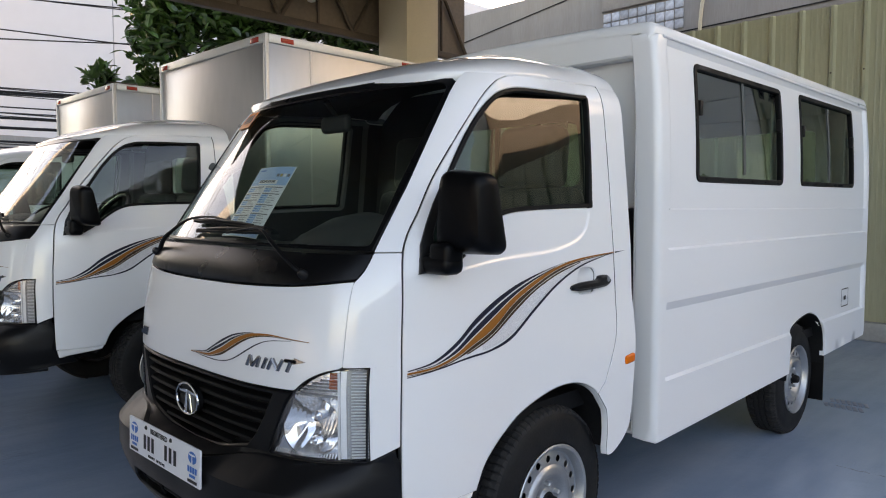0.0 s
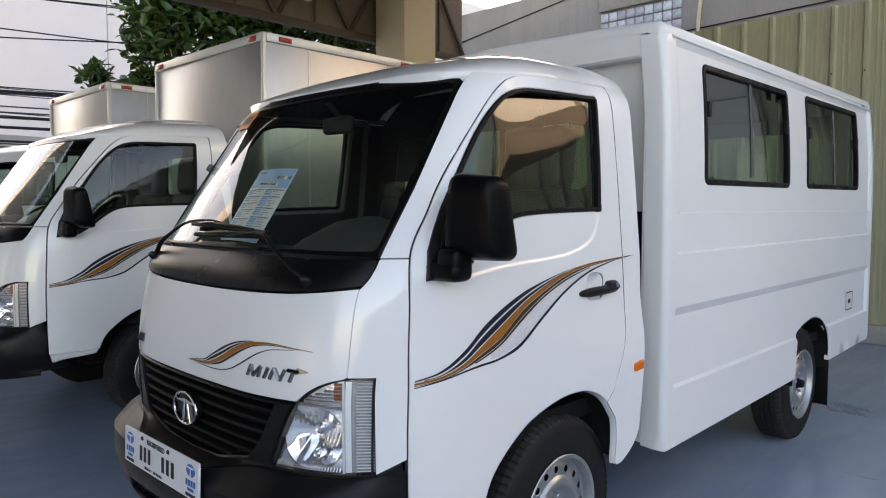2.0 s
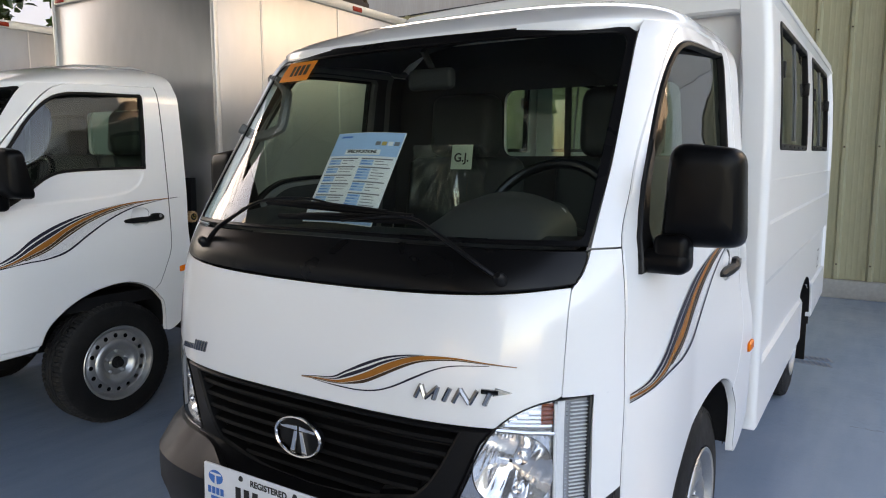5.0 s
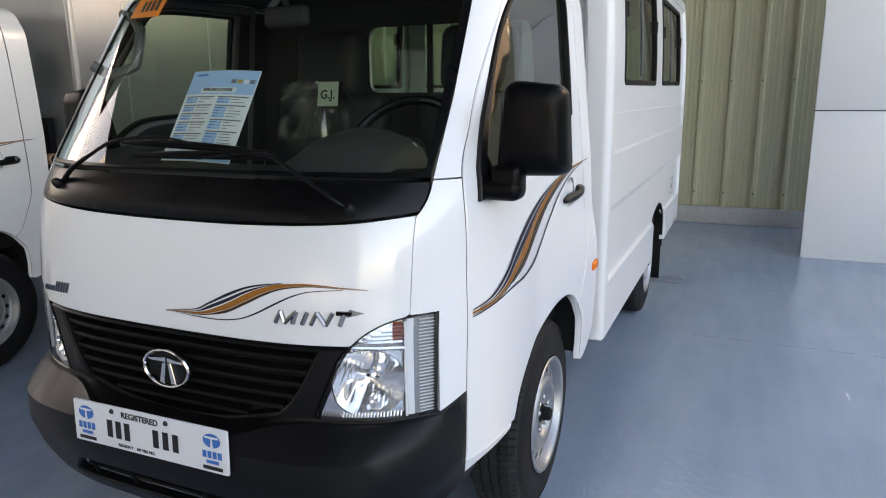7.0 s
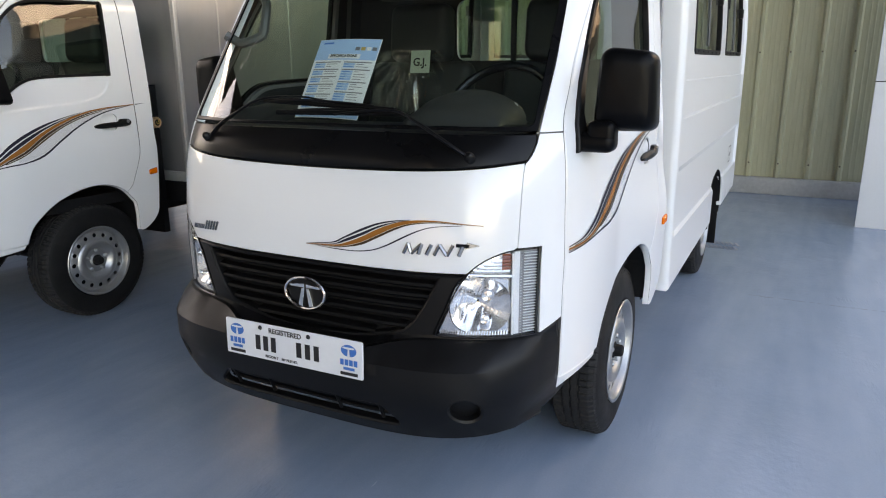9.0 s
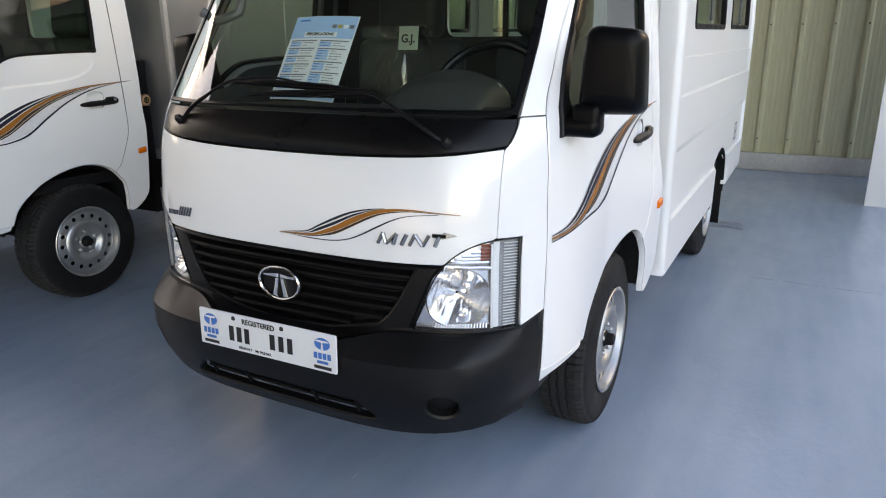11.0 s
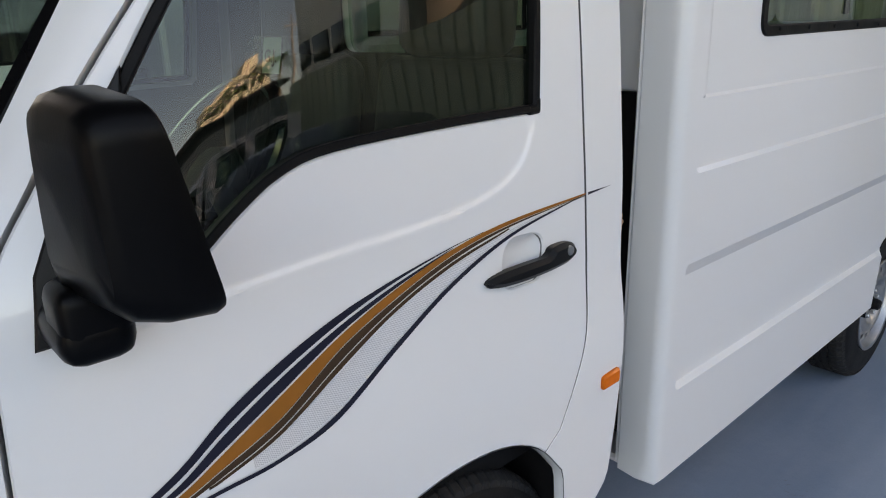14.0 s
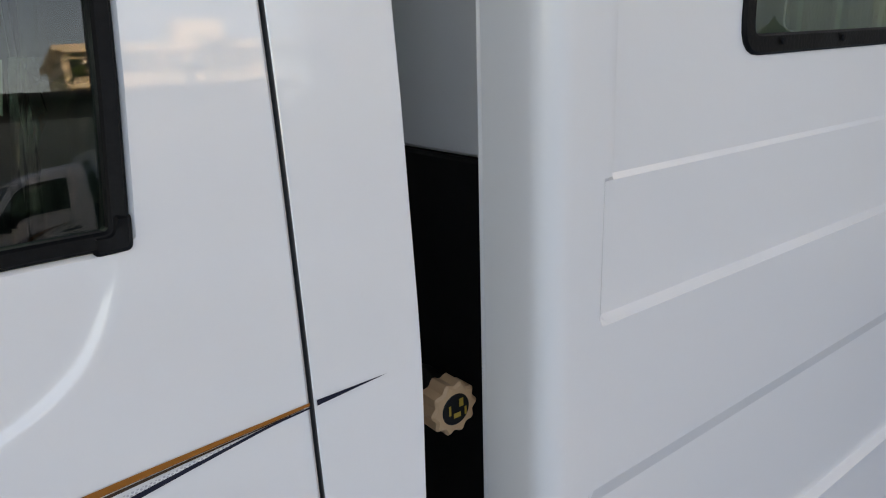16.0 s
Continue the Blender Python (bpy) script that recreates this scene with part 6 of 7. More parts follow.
def slab(bm, a, b, fn, lift=.0):
    (x0, z0), (x1, z1) = a, b
    return sheet(bm, [[(x0, z0), (x1, z0), (x1, z1), (x0, z1)]], fn, thick=0, edge=0, step=.5, lift=lift)


# ---- what the near truck carries: plate, sticker, sheet on the dash, tag, film ----
INK = material("black_ink", (.012, .012, .013), .5, vary=.1)
PAPER = material("white_card", (.74, .76, .79), .45, vary=.02)
BLUEINK = material("blue_ink", (.02, .16, .50), .45, vary=.04)
PALEBLUE = material("pale_blue_print", (.30, .50, .76), .45, vary=.03)
GREYINK = material("grey_ink", (.16, .16, .18), .5, vary=.05)
ORANGE = material("orange_sticker", (.80, .23, .02), .45, vary=.05)

plate = thing("number_plate", "white temporary number plate screwed to the black bumper", "number plate")
pf = planar((0, -.953, .535), (1, 0, .008), (0, .03, 1), (0, -1, 0))
part("plate_board", sheet(bmesh.new(), [rounded([(-.238, -.053, .004), (.238, -.053, .004), (.238, .053, .004), (-.238, .053, .004)], 2)], pf, thick=.006, edge=.001, step=.2), PAPER, plate)


def plate_letters(name, text, size, x, z, mat, shear=0.0):
    bm = lettering(text, size, .0004, shear)
    bmesh.ops.transform(bm, matrix=Matrix.Translation(pf(x, z, -.0012)) @ pose(0, 0, 0, 90, 0, 0), verts=bm.verts)
    part(name, bm, mat, plate, smooth=False)


plate_letters("lettering", "REGISTERED", .021, -.02, .036, INK)
plate_letters("lettering", "REGION 7    MV FILE NO.", .0105, -.035, -.042, INK)
for x in (-.118, -.090, -.062, .028, .058, .088):
    bm = slab(bmesh.new(), (x - .009, -.026), (x + .009, .018), pf, .0012)
    part("number_bar", bm, INK, plate, smooth=False)
for s, x in ((-1, -.195), (1, .195)):
    bm = bmesh.new()
    oval = [(x + .025 * math.cos(a), .024 + .017 * math.sin(a)) for a in np.linspace(0, 2 * math.pi, 25)[:-1]]
    sheet(bm, [oval], pf, thick=0, edge=0, step=.05, lift=.001)
    part("emblem_disc", bm, BLUEINK, plate)
    bm = bmesh.new()
    sheet(bm, [[(x - .004, .008), (x + .004, .008), (x + .002, .028), (x + .020, .030), (x + .018, .034), (x - .018, .034), (x - .020, .030), (x - .002, .028)]], pf, thick=0, edge=0, step=.05, lift=.0018)
    part("emblem_mark", bm, PAPER, plate)
    for k in range(4):
        part("name_bar", slab(bmesh.new(), (x - .028 + k * .0145, -.018), (x - .0165 + k * .0145, -.001), pf, .0012), BLUEINK, plate)
    part("name_bar", slab(bmesh.new(), (x - .018, -.031), (x + .018, -.023), pf, .0012), BLUEINK, plate)
    part("phone_bar", slab(bmesh.new(), (x - .028, -.046), (x + .028, -.037), pf, .0012), INK, plate)
for x in (-.108, .062):
    bm = bmesh.new()
    lathe(bm, [(0, .005), (.004, .004), (.007, 0)], 12, "Y", Matrix.Translation(pf(x, .041, -.001)) @ pose(0, 0, 0, 0, 0, 180))
    part("screw", bm, INK, plate)

sticker = thing("windscreen_sticker", "orange registration sticker inside the windscreen", "sticker")
part("sticker_sheet", sheet(bmesh.new(), [[(-.500, 1.535), (-.340, 1.530), (-.332, 1.590), (-.492, 1.597)]], lambda a, b, d: SCREEN(a, b, d - .0016), thick=0, edge=0, step=.05), ORANGE, sticker)
for k in range(4):
    x = -.445 + k * .024
    part("number_bar", slab(bmesh.new(), (x, 1.548), (x + .017, 1.580), lambda a, b, d: SCREEN(a, b, d - .0024)), INK, sticker)

card = thing("specification_sheet", "pale blue printed specification sheet leaning on the dashboard", "paper")
o, tl, tr = Vector((-.178, -.655, 1.150)), Vector((-.178, -.506, 1.372)), Vector((.055, -.515, 1.369))
uu, vv = (tr - tl), (tl - o).normalized()
wd, ht = uu.length, .275
uu.normalize()
nn = uu.cross(vv).normalized()
if nn.y > 0:
    nn = -nn
cf = lambda a, b, d: tl + uu * float(a) - vv * float(ht - b) + nn * (float(-d) + .006 * math.sin(3.1 * a / wd))
part("card", sheet(bmesh.new(), [[(0, 0), (wd, 0), (wd, ht), (0, ht)]], cf, thick=.001, edge=.0003, step=.04), PAPER, card)
def card_bar(x0, z0, x1, z1, mat, name="print_bar", lift=.0014):
    part(name, sheet(bmesh.new(), [[(x0, z0), (x1, z0), (x1, z1), (x0, z1)]], cf, thick=0, edge=0, step=.04, lift=lift), mat, card)
card_bar(.002, ht - .075, wd - .002, ht - .002, PALEBLUE, "header_band")
card_bar(.002, .002, wd - .002, .022, PALEBLUE, "footer_band")
card_bar(.055, ht - .071, .175, ht - .055, PAPER, "title_strip", .002)
bm = lettering("SPECIFICATIONS", .0135, .0002)
rot = Matrix((uu, vv, nn)).transposed().to_4x4()
bmesh.ops.transform(bm, matrix=Matrix.Translation(cf(.115, ht - .063, -.003)) @ rot, verts=bm.verts)
part("lettering", bm, INK, card, smooth=False)
card_bar(.02, ht - .018, .06, ht - .012, BLUEINK, lift=.002)
for k in range(4):
    card_bar(.150 + k * .02, ht - .042, .166 + k * .02, ht - .030, (GREYINK, material("tan_print", (.5, .33, .1), .5), PAPER, GREYINK)[k], "picture_patch", .0022)
rng = random.Random(4)
for col in (0, 1):
    x0 = .012 + col * .112
    z = ht - .082
    while z > .03:
        card_bar(x0, z - .0035, x0 + .1, z, GREYINK, lift=.0022)
        z -= .005
        for k in range(rng.choice((2, 3, 4))):
            if z < .034:
                break
            card_bar(x0, z - .0075, x0 + .042, z, PALEBLUE, lift=.0018)
            card_bar(x0 + .003, z - .005, x0 + rng.uniform(.015, .036), z - .003, BLUEINK, lift=.0024)
            card_bar(x0 + .048, z - .005, x0 + rng.uniform(.065, .098), z - .003, GREYINK, lift=.0024)
            z -= .0085
        z -= .004

tag = thing("paper_tag", "small square tag with two printed initials on the seat", "tag")
tf = planar((-.240, .245, 1.312), (1, 0, 0), (0, .17, 1), (0, -1, 0))
part("tag_card", sheet(bmesh.new(), [[(-.045, -.045), (.045, -.045), (.045, .045), (-.045, .045)]], tf, thick=.002, edge=.0005, step=.1), material("tag_paper", (.42, .52, .46), .6), tag)
bm = lettering("G.J.", .045, .0004)
bmesh.ops.transform(bm, matrix=Matrix.Translation(tf(0, -.003, -.002)) @ pose(0, 0, 0, 90 - 9, 0, 0), verts=bm.verts)
part("lettering", bm, INK, tag, smooth=False)

film = thing("seat_cover", "crinkled clear plastic film over the passenger seat", "plastic cover")
FILM = glass("clear_film", (.90, .91, .90), .10, .09)
bm = bmesh.new()
rng = random.Random(9)
G = []
for j in range(49):
    row = []
    for i in range(49):
        x, z = -.50 + .34 * i / 48, .86 + .50 * j / 48
        a, r = math.atan2(x + .27, 1.44 - z), math.hypot(x + .27, 1.44 - z)
        y = .262 + .17 * (z - 1.1) - .02 * math.sin(math.pi * i / 48) + .014 * noise.noise((a * 8, r * 5, 3.1)) + .012 * abs(noise.noise((a * 15, r * 8, 8.0)))
        row.append(bm.verts.new((x, y, z)))
    G.append(row)
for j in range(48):
    for i in range(48):
        bm.faces.new((G[j][i], G[j][i + 1], G[j + 1][i + 1], G[j + 1][i]))
part("film", bm, FILM, film, sharp=180)

# ---- floor details ----
drain = thing("floor_drain", "narrow slotted drain in the floor", "drain")
DRAIN = material("drain_grey", (.19, .215, .26), .6)
for k in range(14):
    bm = bmesh.new()
    box(bm, (-.011, -.045, 0), (.011, .045, .0025), .001, 1, m=Matrix.Translation((.66 + .032 * (k % 7), 2.97 + .125 * (k // 7), 0)) @ pose(0, 0, 0, 0, 0, 20))
    part("slot", bm, DRAIN, drain)
crack = thing("floor_joint", "fine cracked joint across the painted floor", "crack")
bm = bmesh.new()
rng = random.Random(3)
pts = [(1.0 + .02 * k, 1.862 + rng.uniform(-.006, .006), .001) for k in range(110)]
for a, b in zip(pts, pts[1:]):
    if rng.random() < .72:
        w = rng.uniform(.0008, .003)
        v = [bm.verts.new(p) for p in ((a[0], a[1] - w, .001), (b[0], b[1] - w, .001), (b[0], b[1] + w, .001), (a[0], a[1] + w, .001))]
        bm.faces.new(v)
part("joint_line", bm, material("crack_dark", (.06, .07, .085), .8), crack)
STAIN = material("tyre_scuff", (.15, .19, .25), .34, vary=.2, grain=90, patch=20, bump=.3)
rng = random.Random(12)
bm = bmesh.new()
for x, y, a, b in ((.70, .62, .10, .05), (.80, .70, .11, .06), (.83, .52, .10, .05), (.86, 1.28, .10, .04), (.94, .30, .06, .12)):
    # short worn tread marks, in loose rows
    turn = rng.uniform(-.3, .5)
    for k in range(34):
        u, w = (k % 6 - 2.5) * a * .34 + rng.gauss(0, .006), (k // 6 - 2.5) * b * .3 + rng.gauss(0, .004)
        cx, cy = x + u * math.cos(turn) - w * math.sin(turn), y + u * math.sin(turn) + w * math.cos(turn)
        t0, half_l, half_w = turn + rng.gauss(.5, .25), rng.uniform(.003, .011), rng.uniform(.0006, .0016)
        dx, dy = Vector((math.cos(t0), math.sin(t0))) * half_l, Vector((-math.sin(t0), math.cos(t0))) * half_w
        bm.faces.new([bm.verts.new((cx + q.x, cy + q.y, .001)) for q in (-dx, dy - dx * .3, dy + dx * .4, dx, dx * .2 - dy, -dy - dx * .4)])
tagged(finish("floor_scuffs", bm, STAIN), "faint dark scuffs scattered over the painted floor", "scuff", kind="stuff")

# ---- beyond the yard wall: building, tree, cables ----
far = thing("neighbour_building", "weathered pale concrete building with a row of glass blocks", "building")
bm = bmesh.new()
box(bm, (-8.6, 9.0, 0), (5.4, 14, 5.2))
part("wall", bm, CONCRETE, far)
bm = bmesh.new()
box(bm, (-4.75, 8.93, 4.62), (-3.25, 9.0, 5.18), .01)
part("spandrel", bm, material("grey_render", (.34, .31, .28), .8, vary=.1, grain=20, patch=1.5, bump=.2), far, "darker rendered panel")
GB = material("glass_block", (.50, .53, .58), .12, vary=.2, grain=20, coat=.6, random_tone=.25)
mesh = None
for i in range(9):
    for j in range(3):
        if mesh is None:
            bm = bmesh.new()
            box(bm, (-.075, -.02, -.075), (.075, .02, .075), .02, 2)
            ob = part("glass_block", bm, GB, far)
            mesh = ob.data
        else:
            ob = new("glass_block", mesh)
            ob.parent = far
        ob.location = (-4.66 + i * .165, 8.985, 4.18 + j * .165)
bm = bmesh.new()
tube(bm, chain([(-3.0, 8.95, 3.4), (-2.95, 8.95, 4.4), (-2.8, 8.95, 4.9), (-2.78, 8.95, 5.2)], 4), .03, 8)
part("drain_pipe", bm, material("pvc_pipe", (.6, .55, .42), .5), far, "cream plastic drain pipe")

LEAF = material("leaf_green", (.045, .095, .018), .3, vary=.5, grain=8, patch=2)
BARK = material("bark", (.12, .09, .06), .9, vary=.3, grain=40, bump=.5)


def leaf_tree(name, label, base, limbs, count, size, seed):
    """A trunk with limbs; each limb end carries a loose clump of hanging folded leaves."""
    tree = thing(name, label, "tree")
    rng = random.Random(seed)
    bm = bmesh.new()
    x, y, z = base
    fork = (x + .1, y, 2.4)
    tube(bm, [base, (x + .04, y + .03, 1.2), fork], [.17, .14, .11], 10)
    lb = bmesh.new()
    for ex, ey, ez, r in limbs:
        mid = ((fork[0] + ex) / 2 + rng.uniform(-.2, .2), (fork[1] + ey) / 2 + rng.uniform(-.2, .2), (fork[2] + ez) / 2 + .25)
        tube(bm, chain([fork, mid, (ex, ey, ez)], 4), [.08, .075, .07, .06, .05, .04, .03, .025, .02][:9], 7)
        for k in range(int(count * r * r)):
            d = Vector((rng.gauss(0, 1), rng.gauss(0, 1), rng.gauss(0, .8))).normalized() * r * (rng.random() ** .45) * rng.uniform(.75, 1.15)
            p = Vector((ex, ey, ez)) + d
            L = size * rng.uniform(.7, 1.3)
            m = Matrix.Translation(p) @ Euler((rng.uniform(-.5, 1.5), rng.uniform(-.8, .8), rng.uniform(0, 6.3))).to_matrix().to_4x4()
            q = [m @ Vector(c) for c in ((0, 0, 0), (L * .24, L * .35, L * .07), (L * .2, L * .7, L * .05), (0, L, -.08 * L), (-L * .2, L * .7, L * .05), (-L * .24, L * .35, L * .07), (0, L * .5, 0))]
            v = [lb.verts.new(c) for c in q]
            for f in ((0, 1, 6), (1, 2, 6), (2, 3, 6), (3, 4, 6), (4, 5, 6), (5, 0, 6)):
                lb.faces.new([v[i] for i in f])
    part("trunk", bm, BARK, tree)
    crown = part("crown", lb, LEAF, tree, smooth=False)
    crown["kind"] = "stuff"
    return tree


leaf_tree("tree", "broad-leaved tree with large glossy green leaves", (-9.4, 5.0, 0),
          [(-9.9, 3.5, 4.6, .75), (-9.6, 3.3, 3.95, .6), (-9.2, 4.1, 4.5, .9), (-8.9, 4.6, 4.1, .8), (-8.6, 5.0, 4.9, .9), (-8.0, 5.6, 4.5, .85), (-7.7, 5.9, 4.0, .7), (-9.3, 4.4, 5.6, 1.0), (-8.2, 5.6, 5.6, 1.0), (-10.4, 2.6, 3.35, .27), (-10.2, 3.3, 3.3, .3), (-9.2, 4.2, 3.2, .5), (-9.9, 3.7, 5.4, .7)], 1300, .22, 21)

CABLE = material("black_cable", (.01, .01, .011), .6)


def cable(a, b, sag, r=.009):
    a, b = Vector(a), Vector(b)
    bm = bmesh.new()
    tube(bm, [a.lerp(b, k / 14) - Vector((0, 0, sag * 4 * (k / 14) * (1 - k / 14))) for k in range(15)], r, 5)
    tagged(finish("overhead_cable", bm, CABLE), "black overhead cable sagging between poles", "cable", "overhead cables")


rng = random.Random(5)
for z0, z1, r in ((6.4, 5.5, .012), (6.2, 5.6, .010), (6.0, 5.2, .014), (5.9, 5.4, .010), (4.9, 4.85, .010), (4.7, 4.1, .012), (4.45, 4.9, .012), (3.6, 4.6, .012), (3.7, 3.2, .008), (3.55, 3.0, .008), (3.35, 2.75, .010), (3.2, 3.1, .007)):
    cable((-14.0, -7.5, z0), (-8.6, 9.4, z1), rng.uniform(.05, .3), r)
for k in range(16):
    cable((-15.5, -6, 2.55 + .065 * k + rng.uniform(-.05, .05)), (-8.6, 12.5, 2.4 + .06 * k + rng.uniform(-.08, .08)), rng.uniform(.0, .3), rng.uniform(.008, .02))
for z0, z1, sag in ((3.72, 4.25, .12), (3.62, 4.18, .2), (3.55, 4.2, .28), (3.95, 4.35, .05), (4.6, 6.6, .0)):
    cable((-8.4, 8.99, z0), (6.0, 8.99, z1), sag, .011)
fence = thing("street_wall", "grey block wall across the street", "wall", kind="structure")
bm = bmesh.new()
box(bm, (-17.0, -12, 0), (-16.7, 14, 2.9), .02)
part("wall_block", bm, CONCRETE, fence)

# added blocks, stepped to block the low sun; sky haze is in their colour
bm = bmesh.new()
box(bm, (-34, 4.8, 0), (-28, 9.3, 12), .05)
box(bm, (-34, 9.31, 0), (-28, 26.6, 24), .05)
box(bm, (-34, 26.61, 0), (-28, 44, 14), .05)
tagged(finish("backdrop", bm, material("haze_tone", (.50, .51, .56), .8, vary=.02, grain=2, patch=.1)), "added pale blocks coloured like haze that keep the low sun off the yard", "backdrop", kind="structure")
# unseen block, added to hold back sky light and reflections from the left
street_house = thing("street_house", "added plain grey block that cuts sky light from the street side", "building")
bm = bmesh.new()
box(bm, (-23, -42, 0), (-18.5, -4.2, 13), .05)
part("wall", bm, CONCRETE, street_house)
# unseen wall, added to close the front so light enters from the sides
front_wall = thing("wall_street", "added unseen pale wall closing off light at the front of the canopy", "wall", kind="structure")
bm = bmesh.new()
box(bm, (-5.8, -13.8, 0), (4.0, -13.55, 5.2), .02)
part("wall_block", bm, material("pale_plaster", (.45, .44, .42), .8, vary=.06, grain=20, patch=.8, bump=.1), front_wall)

# ---- across the yard: wall, parked cars, building and palms, seen in the glass ----
yard = thing("wall_yard", "plain grey yard wall behind the parked cars", "wall", kind="structure")
bm = bmesh.new()
box(bm, (12.2, -14, 0), (12.45, 5.75, 2.72), .01)
part("wall_block", bm, material("yard_wall_paint", (.32, .355, .335), .8, vary=.08, grain=20, patch=.8, bump=.2), yard)
shed = thing("low_shed", "long dark low shed roof behind the wall", "building")
bm = bmesh.new()
box(bm, (18, -6, 0), (24, 8, 3.9), .02)
part("wall", bm, material("dark_shed", (.05, .035, .03), .7), shed)
bm = bmesh.new()
box(bm, (17.6, -6.4, 3.9), (24.4, 8.4, 4.05), .02)
part("roof", bm, material("shed_roof", (.08, .06, .055), .6), shed)
cream_house = thing("cream_house", "tall cream plastered house with its upper wall in sunlight", "building")
bm = bmesh.new()
box(bm, (8.0, 5.76, 0), (11.7, 24, 9.5), .03)
part("wall", bm, material("cream_render", (.86, .82, .73), .75, vary=.05, grain=6, patch=.5, bump=.1), cream_house)
# added box: the shade on the lower wall put into a dark brown
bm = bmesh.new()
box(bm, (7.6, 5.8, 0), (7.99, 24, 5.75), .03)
part("lean_to", bm, material("shade_brown", (.13, .10, .07), .7, vary=.1, grain=8, patch=.6), cream_house, "brown box standing for shade on the foot of the wall")
bm = bmesh.new()
box(bm, (7.8, 5.6, 9.5), (11.9, 24.2, 9.7), .03)
part("roof", bm, CONCRETE, cream_house)
for i in range(4):
    bm = bmesh.new()
    box(bm, (8.6 + i * .8, 5.70, 3.15), (9.2 + i * .8, 5.78, 3.85), .01)
    part("window", bm, GLOSSBLACK, cream_house)
for i in range(4):
    bm = bmesh.new()
    tube(bm, [(7.52, 10.9 + i * .2, 4.4), (7.52, 10.9 + i * .2, 9.4)], .075, 10)
    part("wall_pipe", bm, material("white_pipe", (.78, .77, .72), .4), cream_house, "white plastic pipe down the corner")


def apartment(x, y, w, floors, seed):
    house = thing("apartment_building", "cream apartment block with rows of windows in sunlight", "building")
    cream = material("cream_facade", (.68, .61, .48), .75, vary=.06, grain=4, patch=.3)
    h = floors * 3.2
    bm = bmesh.new()
    box(bm, (x, y, 0), (x + 10, y + w, h), .05)
    part("wall", bm, cream, house)
    bm = bmesh.new()
    box(bm, (x - .6, y - .6, h), (x + 10.6, y + w + .6, h + .5), .05)
    part("roof", bm, cream, house)
    bm = bmesh.new()
    box(bm, (x + 2, y + w * .55, h + .5), (x + 7, y + w * .8, h + 3.2), .05)
    part("roof_house", bm, cream, house)
    for f in range(floors):
        bm = bmesh.new()
        box(bm, (x - .8, y + .2, f * 3.2 + 2.95), (x + .1, y + w - .2, f * 3.2 + 3.2), .02)
        part("balcony_slab", bm, cream, house)
        n = int(w / 2.2)
        for k in range(n):
            win = bmesh.new()
            yy = y + .7 + k * w / n
            box(win, (x - .06, yy, f * 3.2 + .9), (x + .02, yy + 1.3, f * 3.2 + 2.5), .02)
            part("window", win, GLOSSBLACK, house)


apartment(70, 10.5, 20, 5, 1)


def palm(x, y, h, seed):
    rng = random.Random(seed)
    tree = thing("palm_tree", "coconut palm with drooping fronds", "tree", "palms behind the wall")
    bm = bmesh.new()
    lean = rng.uniform(-.6, .6)
    tube(bm, chain([(x, y, 0), (x + lean * .3, y, h * .5), (x + lean, y, h)], 6), [.2] * 4 + [.16] * 5 + [.13] * 4, 8)
    part("trunk", bm, BARK, tree)
    for k in range(15):
        a = 2 * math.pi * k / 15 + rng.uniform(-.2, .2)
        e = rng.uniform(-.3, .9)
        L = rng.uniform(2.2, 3.0)
        f = bmesh.new()
        spine = []
        for t in np.linspace(0, 1, 11):
            r = L * t * math.cos(e * (1 - .3 * t))
            spine.append(Vector((x + lean + r * math.cos(a), y + r * math.sin(a), h + L * (math.sin(e) * t - .75 * t * t))))
        tube(f, spine, [.03 * (1 - .08 * i) for i in range(11)], 4)
        side_d = Vector((-math.sin(a), math.cos(a), 0))
        for i in range(1, 11):
            for s in (1, -1):
                for q in range(2):
                    b0 = spine[i - 1].lerp(spine[i], q / 2)
                    l = .75 * math.sin(math.pi * min(1, (i + q / 2) / 11 + .12))
                    tip = b0 + side_d * s * l * .8 + (spine[i] - spine[i - 1]).normalized() * l * .4 - Vector((0, 0, l * .45))
                    wv = (spine[i] - spine[i - 1]).normalized() * .06
                    v = [f.verts.new(c) for c in (b0, b0 + wv, tip)]
                    f.faces.new(v)
        part("frond", f, LEAF, tree, smooth=False)


for k, (x, y, h) in enumerate(((40, 7.5, 9.0), (44, 10.5, 10.2), (42, 13.2, 9.2), (46, 16, 11.0), (38, 14.8, 8.6), (40, 18.6, 9.8), (36, 21.5, 12.0))):
    palm(x, y, h, k)
pole = thing("utility_pole", "grey utility pole with a cross arm", "pole")
bm = bmesh.new()
tube(bm, [(30, 15.0, 0), (30, 15.0, 10.5)], [.16, .11], 10)
box(bm, (29.95, 14.1, 9.6), (30.05, 15.9, 9.75), .01)
part("post", bm, CONCRETE, pole)


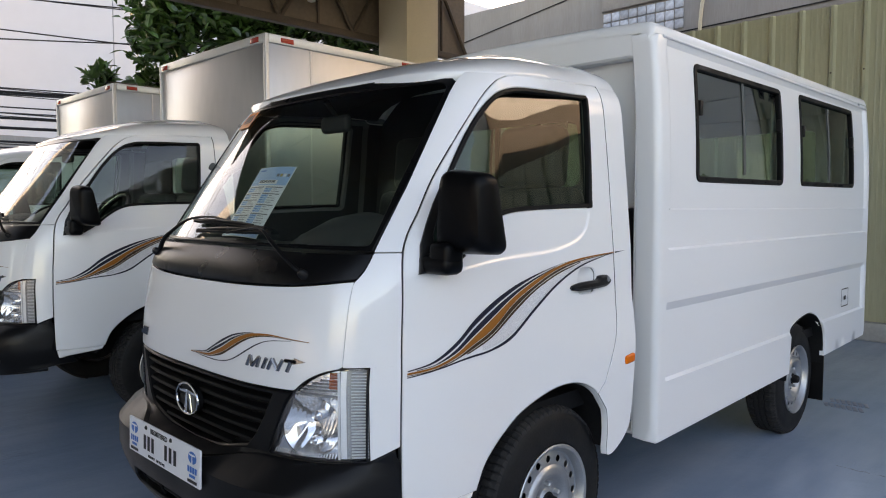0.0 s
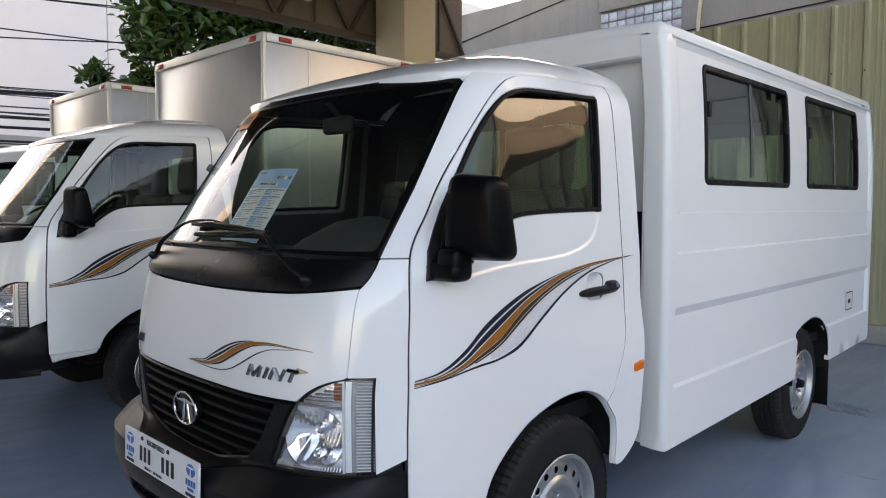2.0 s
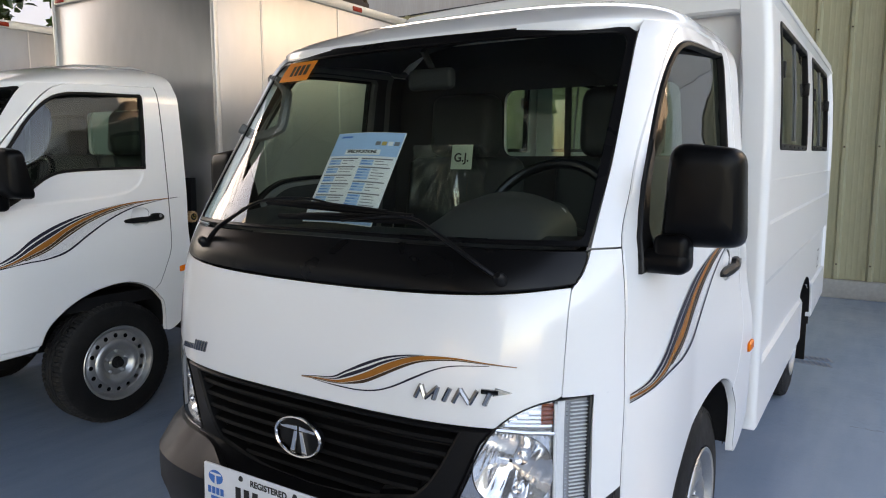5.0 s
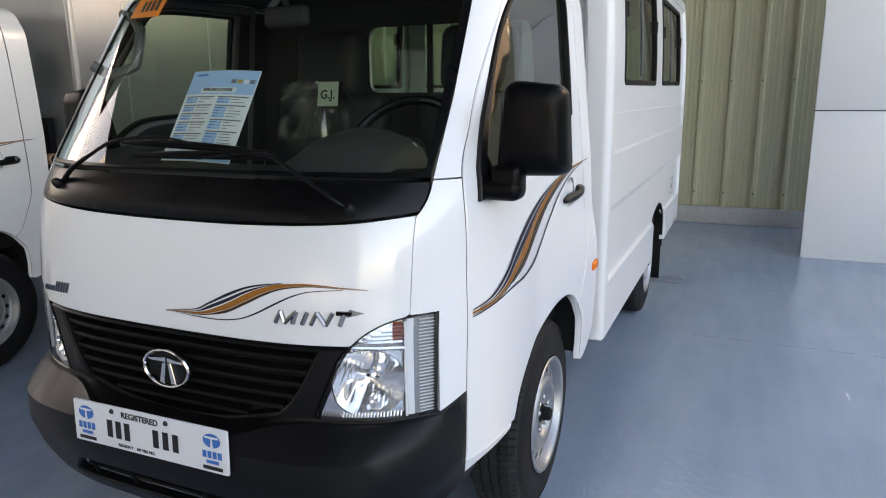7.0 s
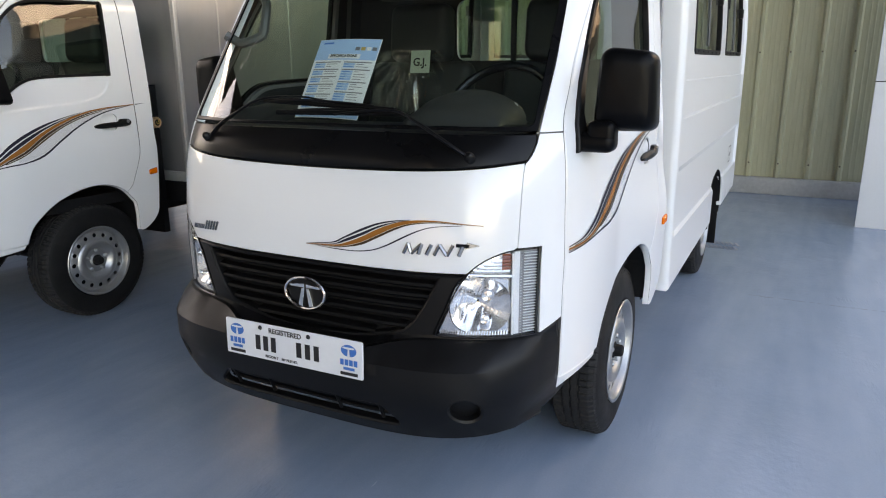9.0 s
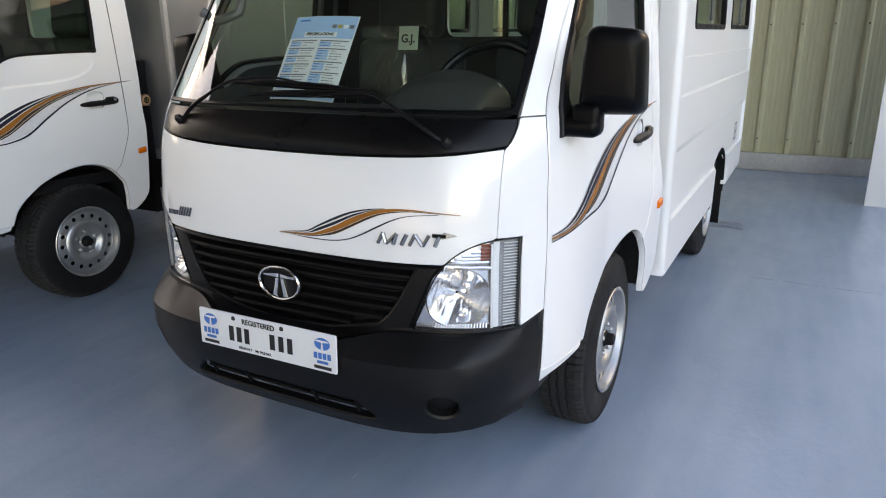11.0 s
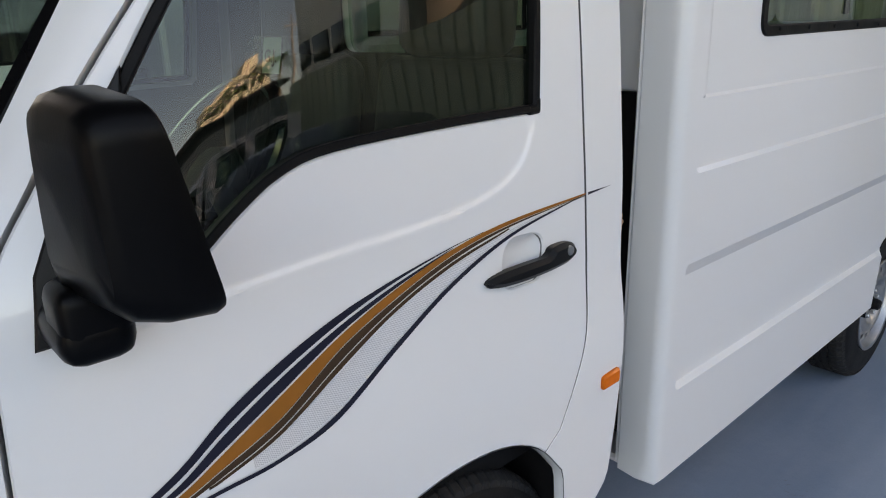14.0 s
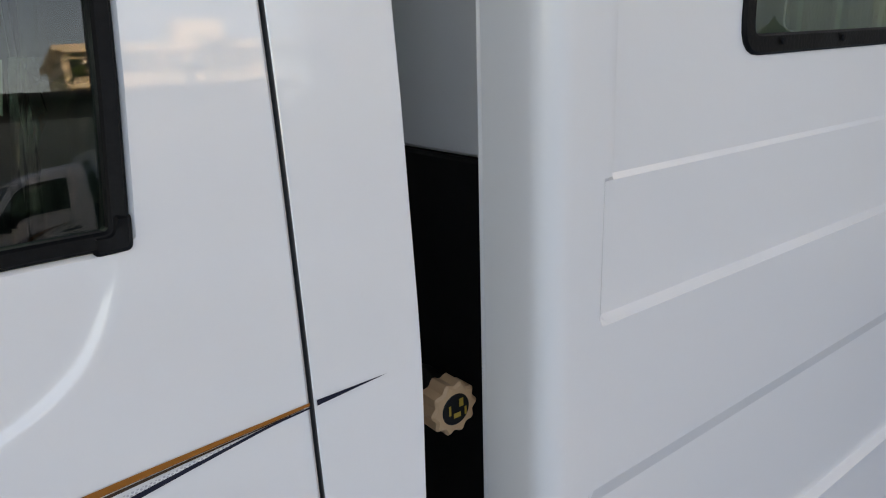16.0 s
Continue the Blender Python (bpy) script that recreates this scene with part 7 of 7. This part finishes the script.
def car(m, color, label):
    """A parked saloon car: lofted body, glazed cabin, wheels."""
    c = thing("parked_car", label, "car", "cars across the yard")
    paint = material("car_paint", color, .25, vary=.03, coat=1.0)
    st = [(-2.15, .60, .35, .62, .64), (-2.05, .76, .25, .70, .72), (-1.3, .84, .22, .80, .84), (-.85, .86, .22, .86, .93), (0, .87, .22, .90, .95), (1.1, .87, .22, .92, .97), (1.75, .84, .24, .92, .98), (2.1, .78, .30, .85, .92), (2.18, .66, .40, .75, .80)]
    bm = bmesh.new()
    prev = None
    for y, w, z0, z1, z2 in st:
        row = [bm.verts.new((x, y, z)) for x, z in ((0, z0), (w * .85, z0), (w, z0 + .2), (w, z1 - .05), (w * .93, z1 + .02), (w * .5, z2), (0, z2 + .01), (-w * .5, z2), (-w * .93, z1 + .02), (-w, z1 - .05), (-w, z0 + .2), (-w * .85, z0))]
        if prev:
            for i in range(12):
                bm.faces.new((prev[i], prev[(i + 1) % 12], row[(i + 1) % 12], row[i]))
        else:
            bm.faces.new(row)
        prev = row
    bm.faces.new(prev)
    bmesh.ops.transform(bm, matrix=m, verts=bm.verts)
    part("body", bm, paint, c, sharp=50)
    bm = bmesh.new()
    rf = bmesh.new()
    cab_st = [(-.95, .78, .92, .93), (-.25, .66, .93, 1.40), (.35, .64, .94, 1.46), (.95, .64, .95, 1.42), (1.70, .76, .96, .98)]
    prev = None
    for y, w, z0, z1 in cab_st:
        row = [bm.verts.new((x, y, z)) for x, z in ((.80, z0 - .03), (w, z1 - .03), (w * .8, z1), (0, z1 + .02), (-w * .8, z1), (-w, z1 - .03), (-.80, z0 - .03))]
        if prev:
            for i in range(6):
                bm.faces.new((prev[i], prev[i + 1], row[i + 1], row[i])).material_index = 1 if i in (1, 2, 3, 4) and abs(y - .65) < .4 else 0
        prev = row
    bmesh.ops.transform(bm, matrix=m, verts=bm.verts)
    part("cabin", bm, [GLOSSBLACK, paint], c, sharp=40)
    for y in (-1.35, 1.32):
        for s in (1, -1):
            w = bmesh.new()
            lathe(w, [(.19, .0), (.29, -.0), (.31, .03), (.31, .15), (.29, .19), (.2, .19), (.19, .15), (.05, .17), (0, .17)], 28, "X", m @ Matrix.Translation((s * .68, y, .31)) @ (Matrix.Identity(4) if s > 0 else Matrix.Rotation(math.pi, 4, "Z")))
            part("wheel", w, TYRE, c)
    for s in (1, -1):
        h = bmesh.new()
        box(h, (-.16, -.04, -.06), (.16, .04, .06), .03, 2, m=m @ Matrix.Translation((s * .58, -2.05, .66)))
        part("headlight", h, REFLECTOR, c)
        h = bmesh.new()
        box(h, (-.09, -.05, -.06), (.09, .05, .06), .03, 2, m=m @ Matrix.Translation((s * .93, -.62, 1.0)))
        part("wing_mirror", h, paint, c)


car(pose(7.8, 2.5, 0, 0, 0, -37), (.13, .14, .15), "dark grey saloon car parked across the yard")
car(pose(6.15, 3.35, 0, 0, 0, -37), (.07, .075, .08), "black saloon car parked across the yard")
